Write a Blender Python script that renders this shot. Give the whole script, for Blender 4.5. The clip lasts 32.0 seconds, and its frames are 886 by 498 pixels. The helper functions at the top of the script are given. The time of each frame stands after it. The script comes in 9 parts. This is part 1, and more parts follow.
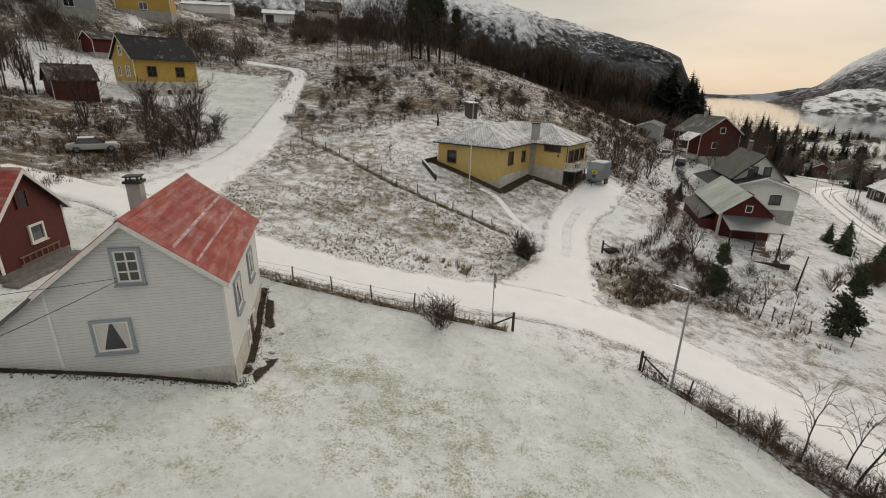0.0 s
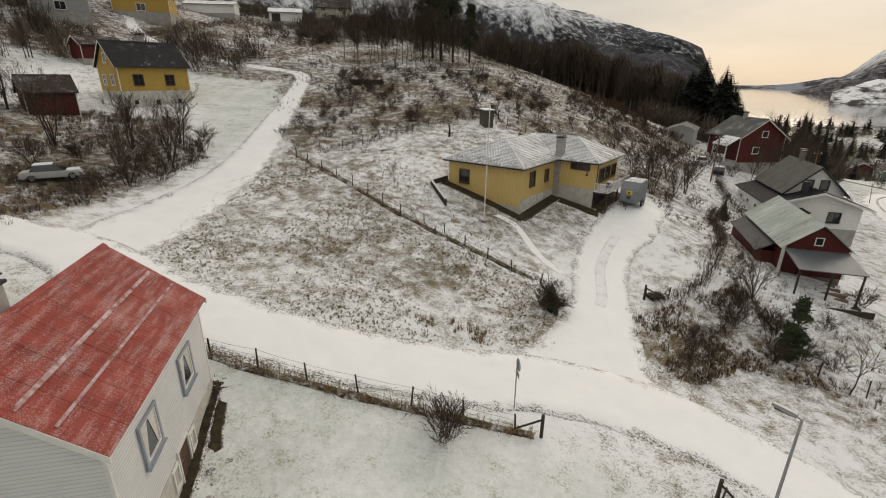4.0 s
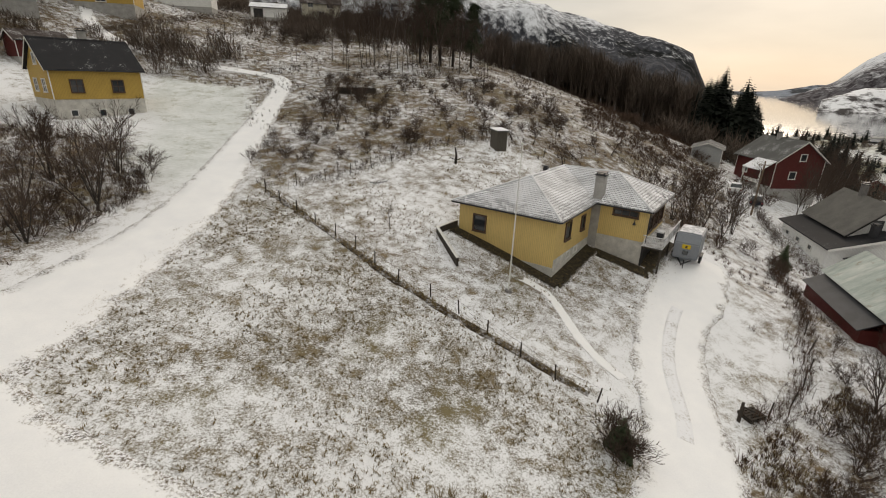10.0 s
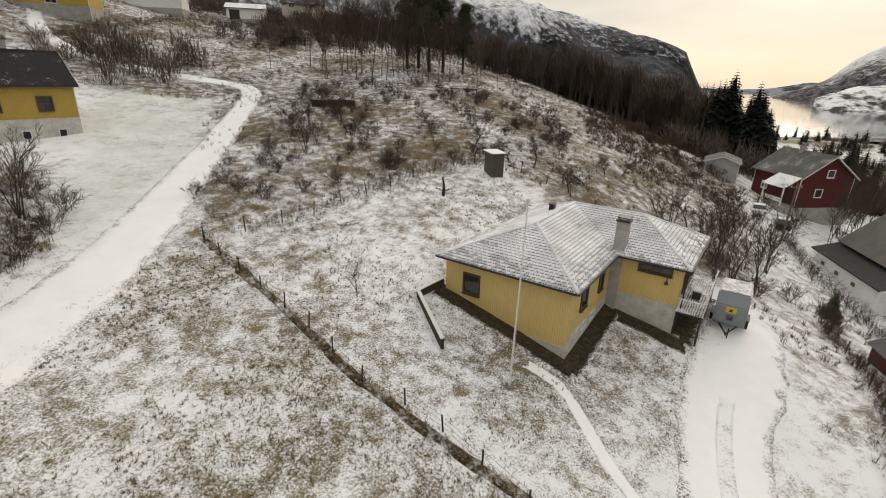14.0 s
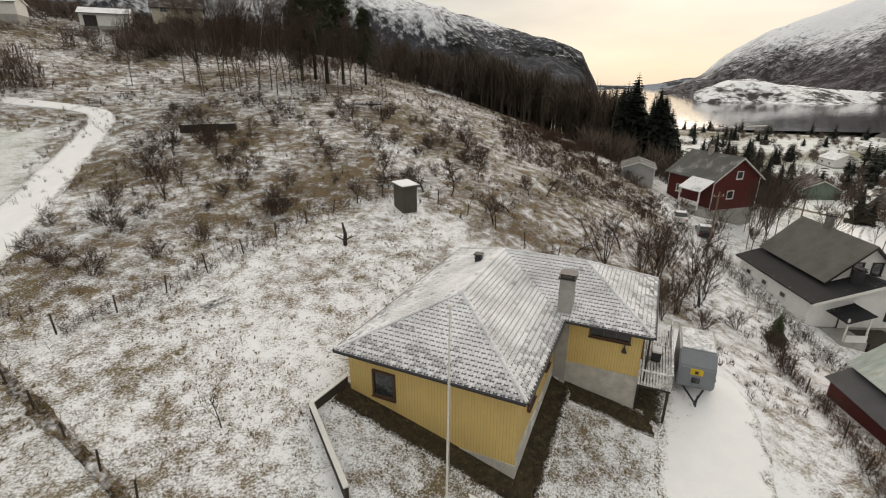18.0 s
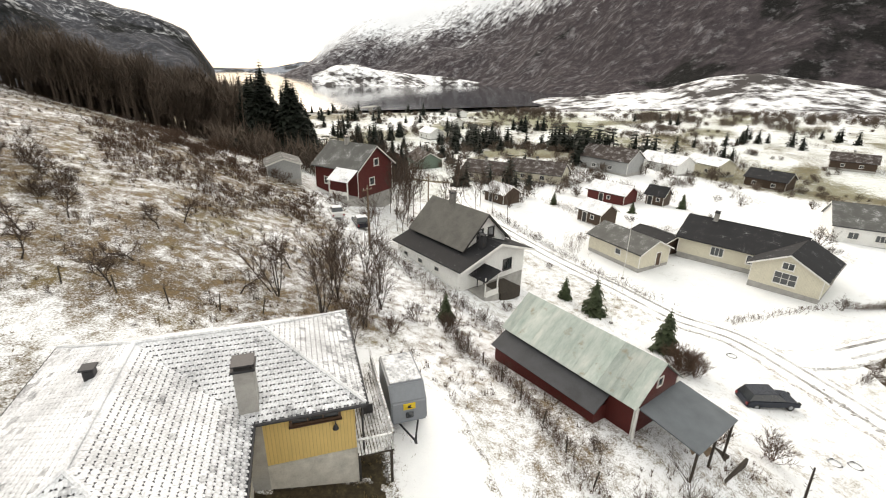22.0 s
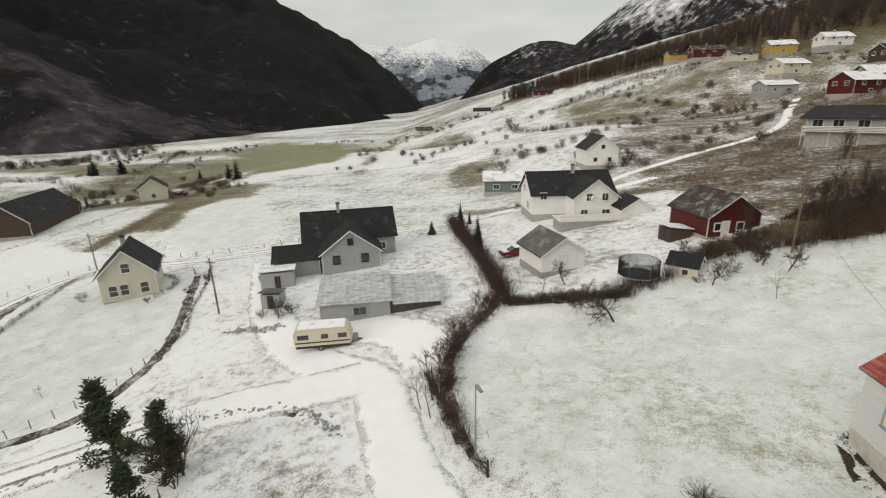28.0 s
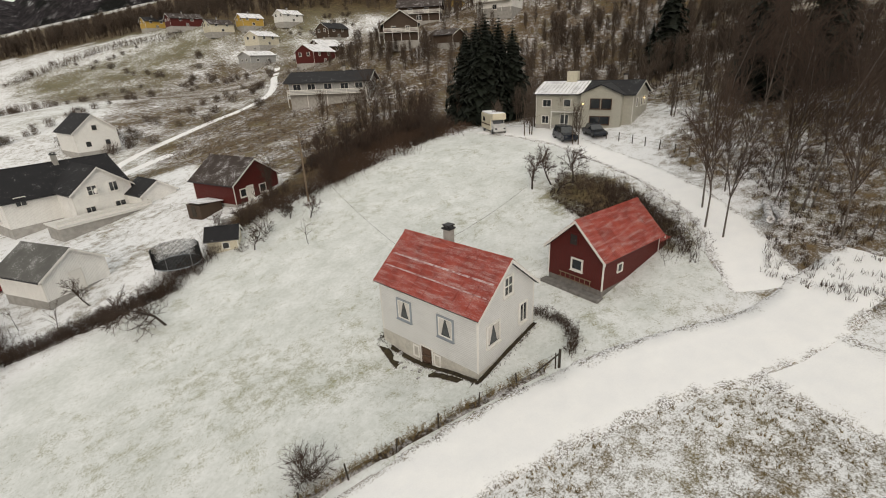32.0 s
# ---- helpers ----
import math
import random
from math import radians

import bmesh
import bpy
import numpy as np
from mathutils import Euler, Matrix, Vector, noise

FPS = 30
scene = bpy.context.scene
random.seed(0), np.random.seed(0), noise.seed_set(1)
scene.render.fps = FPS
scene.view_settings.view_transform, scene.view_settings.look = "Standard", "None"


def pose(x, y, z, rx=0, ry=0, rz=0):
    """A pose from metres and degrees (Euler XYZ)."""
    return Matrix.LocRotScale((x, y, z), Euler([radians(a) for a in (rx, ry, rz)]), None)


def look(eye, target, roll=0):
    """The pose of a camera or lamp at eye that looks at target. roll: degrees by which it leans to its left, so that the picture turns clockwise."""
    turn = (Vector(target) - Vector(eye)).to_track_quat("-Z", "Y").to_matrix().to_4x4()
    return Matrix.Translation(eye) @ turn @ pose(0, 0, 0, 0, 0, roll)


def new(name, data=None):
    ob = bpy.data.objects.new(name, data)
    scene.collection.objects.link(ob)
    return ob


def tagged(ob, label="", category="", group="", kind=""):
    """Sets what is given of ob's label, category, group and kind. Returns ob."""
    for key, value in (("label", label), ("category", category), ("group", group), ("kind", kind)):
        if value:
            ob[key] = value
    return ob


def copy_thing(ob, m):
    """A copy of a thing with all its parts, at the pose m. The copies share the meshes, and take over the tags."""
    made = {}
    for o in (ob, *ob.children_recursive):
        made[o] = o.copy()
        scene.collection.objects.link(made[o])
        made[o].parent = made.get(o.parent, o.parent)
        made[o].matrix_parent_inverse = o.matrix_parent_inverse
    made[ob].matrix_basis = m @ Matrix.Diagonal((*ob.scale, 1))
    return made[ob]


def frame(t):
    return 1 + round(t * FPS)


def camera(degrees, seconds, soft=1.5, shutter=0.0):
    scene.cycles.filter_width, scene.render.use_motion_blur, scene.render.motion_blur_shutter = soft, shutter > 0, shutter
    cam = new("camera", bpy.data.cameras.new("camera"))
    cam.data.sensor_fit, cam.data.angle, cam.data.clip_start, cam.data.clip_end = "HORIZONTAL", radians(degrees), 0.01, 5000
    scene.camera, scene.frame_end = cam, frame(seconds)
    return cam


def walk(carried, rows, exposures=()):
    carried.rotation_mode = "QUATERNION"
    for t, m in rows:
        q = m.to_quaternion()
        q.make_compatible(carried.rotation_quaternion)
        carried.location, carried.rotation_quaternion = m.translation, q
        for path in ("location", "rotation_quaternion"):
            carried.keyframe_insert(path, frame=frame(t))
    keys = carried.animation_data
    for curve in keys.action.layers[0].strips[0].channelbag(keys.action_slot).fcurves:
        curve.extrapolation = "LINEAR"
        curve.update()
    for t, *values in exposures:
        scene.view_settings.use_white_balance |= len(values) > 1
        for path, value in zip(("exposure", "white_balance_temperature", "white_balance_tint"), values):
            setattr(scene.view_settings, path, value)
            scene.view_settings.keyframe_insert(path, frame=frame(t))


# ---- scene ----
# Camera: seconds, eye, heading (left of +y), tilt and roll in degrees.
ROWS = [
    (0.0, -0.08, 1.29, 22.45, 0.20, -19.57, 1.29),
    (0.5, 0.32, 2.41, 22.77, 1.55, -20.00, 0.90),
    (1.0, 0.61, 3.42, 23.10, 2.33, -20.19, 0.57),
    (1.5, 0.70, 4.33, 23.38, 2.71, -20.22, 0.36),
    (2.0, 0.66, 5.22, 23.63, 2.78, -20.17, 0.25),
    (2.5, 0.57, 6.15, 23.83, 2.72, -20.15, 0.24),
    (3.0, 0.47, 7.08, 23.96, 2.50, -20.18, 0.29),
    (3.5, 0.35, 8.02, 23.99, 2.34, -20.31, 0.38),
    (5.5, -0.50, 12.14, 23.64, 1.69, -19.70, 1.29),
    (6.0, -0.95, 13.15, 23.60, 1.34, -19.61, 1.43),
    (6.5, -1.43, 14.08, 23.67, 0.92, -19.57, 1.54),
    (7.0, -1.84, 14.90, 23.83, 0.49, -19.63, 1.72),
    (7.5, -2.17, 15.69, 24.07, 0.12, -19.67, 1.95),
    (8.0, -2.33, 16.52, 24.35, -0.21, -19.76, 2.10),
    (8.5, -2.33, 17.54, 24.64, 0.03, -19.87, 2.10),
    (9.0, -2.20, 18.61, 24.92, 0.28, -20.04, 1.98),
    (9.5, -2.06, 19.69, 25.20, 0.57, -20.20, 1.89),
    (10.0, -1.91, 20.72, 25.47, 0.76, -20.31, 1.80),
    (10.5, -1.78, 21.71, 25.72, 0.89, -20.30, 1.75),
    (11.0, -1.65, 22.69, 25.91, 0.98, -20.28, 1.74),
    (11.5, -1.57, 23.74, 26.05, 1.09, -20.17, 1.72),
    (12.0, -1.59, 24.96, 26.11, 1.32, -20.00, 1.61),
    (12.5, -1.60, 26.19, 26.21, 1.42, -19.86, 1.62),
    (13.0, -1.51, 27.40, 26.37, 1.15, -19.81, 1.70),
    (13.5, -1.42, 28.63, 26.62, 0.62, -20.06, 1.62),
    (14.0, -1.30, 29.82, 26.90, 0.13, -20.38, 1.53),
    (14.5, -1.23, 30.99, 27.17, -0.21, -20.62, 1.41),
    (16.5, -0.40, 35.39, 28.04, -3.98, -20.60, 0.19),
    (17.0, -0.24, 36.38, 28.09, -4.58, -20.53, -0.04),
    (17.5, -0.06, 37.31, 28.10, -5.89, -20.23, -0.06),
    (18.0, 0.17, 38.16, 28.14, -9.71, -19.92, -0.02),
    (18.5, 0.41, 38.84, 28.31, -15.50, -19.76, 0.09),
    (19.0, 0.63, 39.37, 28.66, -20.29, -19.98, -0.04),
    (19.5, 0.93, 39.93, 29.14, -24.36, -20.40, 0.68),
    (20.0, 1.25, 40.54, 29.62, -28.26, -21.87, 0.04),
    (20.5, 1.57, 41.33, 29.92, -33.12, -22.20, 0.35),
    (21.0, 1.98, 42.31, 29.94, -38.94, -22.24, 0.60),
    (21.5, 2.63, 43.39, 29.68, -45.21, -22.12, 0.79),
    (22.0, 3.45, 44.29, 29.24, -52.26, -21.37, 1.17),
    (22.5, 4.34, 44.81, 28.80, -59.71, -20.73, 2.03),
    (23.0, 5.26, 44.84, 28.45, -66.38, -19.94, 1.48),
    (23.5, 6.12, 44.57, 28.22, -73.07, -19.44, 0.56),
    (24.0, 6.77, 44.29, 28.10, -81.20, -18.90, 0.29),
    (24.5, 7.15, 44.28, 28.06, -91.63, -18.86, 0.94),
    (26.5, 5.79, 47.18, 28.51, -132.46, -16.59, 0.89),
    (27.0, 5.63, 47.36, 28.84, -140.96, -16.61, 0.68),
    (27.5, 5.53, 47.33, 29.19, -149.71, -16.82, -0.21),
    (28.0, 5.47, 47.23, 29.41, -159.81, -16.97, -1.30),
    (28.5, 5.44, 47.10, 29.40, -170.47, -16.98, -3.22),
    (29.0, 5.43, 46.88, 29.16, -180.20, -16.54, -3.39),
    (29.5, 5.38, 46.53, 28.84, -187.91, -16.70, -3.15),
    (30.0, 5.23, 46.07, 28.56, -194.61, -19.00, -1.21),
    (30.5, 4.91, 45.57, 28.41, -201.22, -20.32, -0.88),
    (31.0, 4.42, 45.14, 28.38, -207.14, -20.93, -1.57),
    (31.5, 3.85, 44.81, 28.42, -211.29, -21.37, -2.22),
    (32.0, 3.30, 44.51, 28.49, -213.34, -21.72, -2.43),
]
cam = camera(87.4, 32.0, 1.0, 0.15)


def aim(x, y, z, yaw, pitch, roll):
    a, b = radians(yaw), radians(pitch)
    way = Vector((-math.sin(a) * math.cos(b), math.cos(a) * math.cos(b), math.sin(b)))
    return look((x, y, z), Vector((x, y, z)) + way, roll)


walk(cam, [(r[0], aim(*r[1:])) for r in ROWS],
     exposures=[(0, -0.37, 7450, 17), (2, -0.37, 7450, 17), (3, -0.34, 7450, 17), (6, -0.20, 7450, 17), (9, -0.18, 7450, 17), (14, -0.01, 7450, 17), (18.5, 0.0, 7450, 17), (20, 0.26, 7400, 16), (21, 0.62, 7400, 16), (22.5, 0.73, 7350, 16), (24, 0.24, 7300, 15), (26.5, -0.46, 7200, 14), (28, -0.08, 7200, 14), (30, 0.03, 7350, 16), (32, -0.1, 7350, 16)])

# World: a bright winter overcast, warmer and brighter over the fjord.
SUN_AZ, SUN_EL = radians(33), radians(24)
world = bpy.data.worlds.new("winter_sky")
scene.world = world
world.use_nodes = True
wn, wl = world.node_tree.nodes, world.node_tree.links
wn.clear()
w_out = wn.new("ShaderNodeOutputWorld")
w_bg = wn.new("ShaderNodeBackground")
w_sky = wn.new("ShaderNodeTexSky")
w_sky.sky_type, w_sky.sun_disc = "NISHITA", False
w_sky.sun_elevation, w_sky.sun_rotation = SUN_EL, SUN_AZ
w_sky.air_density, w_sky.dust_density, w_sky.ozone_density = 1.0, 1.4, 1.0
w_co = wn.new("ShaderNodeTexCoord")
w_map = wn.new("ShaderNodeMapping")
w_map.inputs["Scale"].default_value = (1.5, 1.5, 6.0)
w_noise = wn.new("ShaderNodeTexNoise")
w_noise.inputs["Scale"].default_value, w_noise.inputs["Detail"].default_value = 2.0, 6.0
w_ramp = wn.new("ShaderNodeValToRGB")
w_ramp.color_ramp.elements[0].position, w_ramp.color_ramp.elements[0].color = 0.3, (5.0, 5.6, 5.7, 1)
w_ramp.color_ramp.elements[1].position, w_ramp.color_ramp.elements[1].color = 0.75, (7.4, 7.85, 7.6, 1)
w_mix = wn.new("ShaderNodeMix")
w_mix.data_type = "RGBA"
w_mix.inputs["Factor"].default_value = 0.84
wl.new(w_co.outputs["Generated"], w_map.inputs["Vector"])
wl.new(w_map.outputs["Vector"], w_noise.inputs["Vector"])
wl.new(w_noise.outputs["Fac"], w_ramp.inputs["Fac"])
wl.new(w_sky.outputs["Color"], w_mix.inputs["A"])
# an overcast sky is brighter overhead than at the horizon
w_sep = wn.new("ShaderNodeSeparateXYZ")
wl.new(w_co.outputs["Generated"], w_sep.inputs["Vector"])
w_high = wn.new("ShaderNodeMapRange")
w_high.inputs["From Min"].default_value, w_high.inputs["From Max"].default_value = 0.0, 1.0
w_high.inputs["To Min"].default_value, w_high.inputs["To Max"].default_value = 1.12, 1.8
wl.new(w_sep.outputs["Z"], w_high.inputs["Value"])
w_scale = wn.new("ShaderNodeVectorMath")
w_scale.operation = "SCALE"
wl.new(w_ramp.outputs["Color"], w_scale.inputs[0])
wl.new(w_high.outputs["Result"], w_scale.inputs["Scale"])
wl.new(w_scale.outputs["Vector"], w_mix.inputs["B"])
wl.new(w_mix.outputs["Result"], w_bg.inputs["Color"])
w_bg.inputs["Strength"].default_value = 0.09
wl.new(w_bg.outputs["Background"], w_out.inputs["Surface"])

sun_data = bpy.data.lights.new("sun", "SUN")
sun_data.energy, sun_data.angle, sun_data.color = 1.1, radians(40), (1.0, 0.94, 0.84)
sun = new("sun", sun_data)
sun.matrix_world = look((0, 0, 300), Vector((0, 0, 300)) - Vector((math.sin(SUN_AZ) * math.cos(SUN_EL), math.cos(SUN_AZ) * math.cos(SUN_EL), math.sin(SUN_EL))))


# ---- materials ----
def rgb(c):
    return (c[0], c[1], c[2], 1.0)


def nodes_of(name, rough=0.8, metal=0.0, spec=0.5):
    m = bpy.data.materials.new(name)
    m.use_nodes = True
    b = m.node_tree.nodes["Principled BSDF"]
    b.inputs["Roughness"].default_value, b.inputs["Metallic"].default_value = rough, metal
    b.inputs["Specular IOR Level"].default_value = spec
    return m, m.node_tree.nodes, m.node_tree.links, b


def noise_node(n, l, scale, detail=4.0, rough=0.55, stretch=None, coords="Object"):
    co = n.new("ShaderNodeTexCoord")
    t = n.new("ShaderNodeTexNoise")
    t.inputs["Scale"].default_value, t.inputs["Detail"].default_value, t.inputs["Roughness"].default_value = scale, detail, rough
    if stretch:
        mp = n.new("ShaderNodeMapping")
        mp.inputs["Scale"].default_value = stretch
        l.new(co.outputs[coords], mp.inputs["Vector"])
        l.new(mp.outputs["Vector"], t.inputs["Vector"])
    else:
        l.new(co.outputs[coords], t.inputs["Vector"])
    return t.outputs["Fac"]


def ramp(n, l, src, stops):
    r = n.new("ShaderNodeValToRGB")
    e = r.color_ramp.elements
    while len(e) < len(stops):
        e.new(0.5)
    for k, (p, c) in enumerate(stops):
        e[k].position, e[k].color = p, rgb(c) if hasattr(c, "__len__") else (c, c, c, 1)
    l.new(src, r.inputs["Fac"])
    return r.outputs["Color"]


def mixc(n, l, fac, a, b, mode="MIX"):
    m = n.new("ShaderNodeMix")
    m.data_type, m.blend_type = "RGBA", mode
    for key, v in (("Factor", fac), ("A", a), ("B", b)):
        if hasattr(v, "is_linked"):
            l.new(v, m.inputs[key])
        elif hasattr(v, "__len__"):
            m.inputs[key].default_value = rgb(v)
        else:
            m.inputs[key].default_value = v
    return m.outputs["Result"]


def mathn(n, l, op, a, b=0.0):
    m = n.new("ShaderNodeMath")
    m.operation = op
    for i, v in enumerate((a, b)):
        if hasattr(v, "is_linked"):
            l.new(v, m.inputs[i])
        else:
            m.inputs[i].default_value = v
    return m.outputs[0]


def bump(n, l, b, height, strength=0.4, dist=0.02):
    k = n.new("ShaderNodeBump")
    k.inputs["Strength"].default_value, k.inputs["Distance"].default_value = strength, dist
    l.new(height, k.inputs["Height"])
    l.new(k.outputs["Normal"], b.inputs["Normal"])


def plain(name, colour, rough=0.7, metal=0.0, vary=0.25, scale=6.0, grain=60.0, bumpy=0.15, stretch=None, spec=0.4):
    """A surface of one colour, with large stains, fine grain and a little relief."""
    m, n, l, b = nodes_of(name, rough, metal, spec)
    big = noise_node(n, l, scale, 5.0, 0.6, stretch)
    fine = noise_node(n, l, grain, 3.0, 0.5, stretch)
    dark = tuple(c * (1 - vary) for c in colour)
    light = tuple(min(c * (1 + vary * 0.5), 0.95) for c in colour)
    c1 = ramp(n, l, big, [(0.3, dark), (0.7, light)])
    c2 = mixc(n, l, 0.35, c1, ramp(n, l, fine, [(0.3, dark), (0.7, light)]))
    info = n.new("ShaderNodeObjectInfo")
    shade = ramp(n, l, info.outputs["Random"], [(0.0, (0.9, 0.9, 0.9)), (1.0, (1.06, 1.06, 1.06))])
    l.new(mixc(n, l, 1.0, c2, shade, "MULTIPLY"), b.inputs["Base Color"])
    bump(n, l, b, fine, bumpy, 0.01)
    return m


SNOW = (0.86, 0.87, 0.90)


def snowy(name, colour, amount=0.5, rough=0.7, scale=1.2, grain=9.0, stretch=None, soft=0.12, metal=0.0):
    """A surface partly dusted with snow; amount: the share that lies under snow."""
    m, n, l, b = nodes_of(name, rough, metal, 0.3)
    big = noise_node(n, l, scale, 5.0, 0.6, stretch)
    fine = noise_node(n, l, grain, 4.0, 0.6, stretch)
    both = mathn(n, l, "ADD", mathn(n, l, "MULTIPLY", big, 0.5), mathn(n, l, "MULTIPLY", fine, 0.5))
    th = 0.5 + (0.5 - amount) * 0.45
    mask = ramp(n, l, both, [(max(th - soft, 0), 0.0), (min(th + soft, 1), 1.0)])
    dark = tuple(c * 0.7 for c in colour)
    base = ramp(n, l, big, [(0.3, dark), (0.7, colour)])
    l.new(mixc(n, l, mask, base, SNOW), b.inputs["Base Color"])
    bump(n, l, b, both, 0.3, 0.03)
    return m


def clapboard(name, colour, pitch=0.14, vertical=True, rough=0.65):
    """Painted wooden cladding, its boards as grooves in the relief."""
    m, n, l, b = nodes_of(name, rough, 0.0, 0.35)
    co = n.new("ShaderNodeTexCoord")
    sep = n.new("ShaderNodeSeparateXYZ")
    l.new(co.outputs["Object"], sep.inputs["Vector"])
    run = mathn(n, l, "ADD", sep.outputs["X"], sep.outputs["Y"]) if vertical else sep.outputs["Z"]
    cell = mathn(n, l, "FRACT", mathn(n, l, "DIVIDE", run, pitch))
    edge = mathn(n, l, "MULTIPLY", mathn(n, l, "ABSOLUTE", mathn(n, l, "SUBTRACT", cell, 0.5)), 2.0)
    groove = ramp(n, l, edge, [(0.0, 1.0), (0.78, 1.0), (0.95, 0.0)])
    big = noise_node(n, l, 0.9, 5.0, 0.65)
    streak = noise_node(n, l, 6.0, 4.0, 0.6, (1.0, 1.0, 0.15) if vertical else (0.2, 0.2, 2.0))
    dirt = mixc(n, l, 0.5, ramp(n, l, big, [(0.3, tuple(c * 0.82 for c in colour)), (0.65, colour)]),
                ramp(n, l, streak, [(0.3, tuple(c * 0.84 for c in colour)), (0.6, colour)]))
    l.new(mixc(n, l, groove, tuple(c * 0.66 for c in colour), dirt), b.inputs["Base Color"])
    bump(n, l, b, groove, 0.5, 0.015)
    return m


def red_sheet():
    """Rusty red painted sheet, rough with a dusting of snow that gathers in bands along the roof."""
    m, n, l, b = nodes_of("red_sheet_metal", 0.6, 0.0, 0.3)
    rust = noise_node(n, l, 1.1, 6.0, 0.65)
    band = noise_node(n, l, 1.6, 5.0, 0.65, (0.35, 2.2, 2.2))
    grain = noise_node(n, l, 26.0, 3.0, 0.7)
    red = ramp(n, l, rust, [(0.3, (0.19, 0.026, 0.018)), (0.55, (0.32, 0.052, 0.036)), (0.75, (0.40, 0.10, 0.07))])
    dust = mathn(n, l, "ADD", mathn(n, l, "MULTIPLY", band, 0.5), mathn(n, l, "MULTIPLY", grain, 0.5))
    mask = ramp(n, l, dust, [(0.49, 0.0), (0.68, 0.5)])
    l.new(mixc(n, l, mask, red, (0.72, 0.66, 0.66)), b.inputs["Base Color"])
    bump(n, l, b, grain, 0.4, 0.01)
    return m


def patina():
    """Old green-grey sheet with paler runs and rusty spots."""
    m, n, l, b = nodes_of("patinated_sheet", 0.6, 0.1, 0.35)
    runs = noise_node(n, l, 1.1, 6.0, 0.7, (1.0, 0.3, 0.3))
    spots = noise_node(n, l, 0.7, 6.0, 0.7)
    base = ramp(n, l, runs, [(0.3, (0.27, 0.33, 0.30)), (0.5, (0.40, 0.45, 0.42)), (0.7, (0.56, 0.58, 0.54))])
    info = n.new("ShaderNodeObjectInfo")
    shade = ramp(n, l, info.outputs["Random"], [(0.0, (0.82, 0.82, 0.82)), (1.0, (1.08, 1.08, 1.08))])
    rust = ramp(n, l, spots, [(0.58, 0.0), (0.70, 0.75)])
    l.new(mixc(n, l, rust, mixc(n, l, 1.0, base, shade, "MULTIPLY"), (0.24, 0.19, 0.12)), b.inputs["Base Color"])
    bump(n, l, b, runs, 0.2, 0.01)
    return m


M = {}
M["white_clad"] = clapboard("white_cladding", (0.70, 0.71, 0.71), 0.13, False)
M["cream_clad"] = clapboard("cream_cladding", (0.66, 0.62, 0.50), 0.15, True)
M["bright_clad"] = clapboard("bright_white_cladding", (0.85, 0.85, 0.83), 0.13, True)
M["yellow_clad"] = clapboard("yellow_cladding", (0.70, 0.51, 0.20), 0.15, True)
M["ochre_clad"] = clapboard("ochre_cladding", (0.52, 0.34, 0.08), 0.14, True)
M["red_clad"] = clapboard("falu_red_cladding", (0.10, 0.015, 0.012), 0.14, True)
M["grey_clad"] = clapboard("grey_cladding", (0.38, 0.39, 0.39), 0.13, True)
M["green_clad"] = clapboard("green_cladding", (0.16, 0.21, 0.17), 0.13, True)
M["brown_clad"] = clapboard("brown_cladding", (0.07, 0.045, 0.03), 0.15, True)
M["board_grey"] = clapboard("weathered_boards", (0.10, 0.09, 0.075), 0.14, True, 0.85)
M["white_paint"] = plain("white_paint", (0.76, 0.75, 0.72), 0.5, 0, 0.12)
M["blue_grey_paint"] = plain("blue_grey_paint", (0.30, 0.34, 0.38), 0.5, 0, 0.15)
M["dark_paint"] = plain("dark_paint", (0.03, 0.028, 0.027), 0.5)
M["brown_paint"] = plain("brown_paint", (0.09, 0.05, 0.03), 0.55)
M["concrete"] = plain("concrete", (0.40, 0.39, 0.37), 0.9, 0, 0.35, 1.4, 30, 0.3)
M["stone"] = plain("stone", (0.22, 0.21, 0.20), 0.95, 0, 0.5, 2.5, 25, 0.6)
M["roof_dark"] = snowy("dark_roof", (0.018, 0.018, 0.021), 0.03, 0.75, 0.7, 7.0)
M["roof_brown"] = snowy("brown_roof", (0.06, 0.045, 0.04), 0.16, 0.8, 0.7, 7.0)
M["roof_grey"] = snowy("grey_roof", (0.13, 0.13, 0.125), 0.14, 0.8, 0.6, 7.0)
M["roof_snow"] = snowy("snowy_roof", (0.12, 0.12, 0.13), 0.75, 0.8, 0.5, 6.0)
M["roof_slate"] = snowy("snow_dusted_tiles", (0.10, 0.10, 0.115), 0.76, 0.7, 0.5, 11.0, None, 0.2)
M["roof_red"] = red_sheet()
M["roof_green"] = patina()
M["roof_slate_dark"] = plain("dark_slate", (0.055, 0.057, 0.064), 0.6, 0.1, 0.35, 0.8, 14, 0.2)
M["roof_tiled"] = plain("grey_tiles", (0.125, 0.12, 0.11), 0.8, 0, 0.4, 0.7, 10, 0.5)
M["roof_tin"] = plain("grey_sheet", (0.13, 0.145, 0.16), 0.45, 0.3, 0.25, 0.8, 20, 0.1)
M["glass"] = plain("window_glass", (0.03, 0.035, 0.04), 0.06, 0.0, 0.3, 1.0, 3.0, 0.0, None, 0.9)
M["curtain"] = plain("curtain_cloth", (0.62, 0.60, 0.57), 0.9, 0, 0.2)
M["wood"] = plain("raw_wood", (0.22, 0.16, 0.11), 0.85, 0, 0.4, 3.0, 40, 0.4, (1, 1, 0.2))
M["post"] = plain("weathered_post", (0.055, 0.045, 0.036), 0.9, 0, 0.4, 4.0, 40, 0.4)
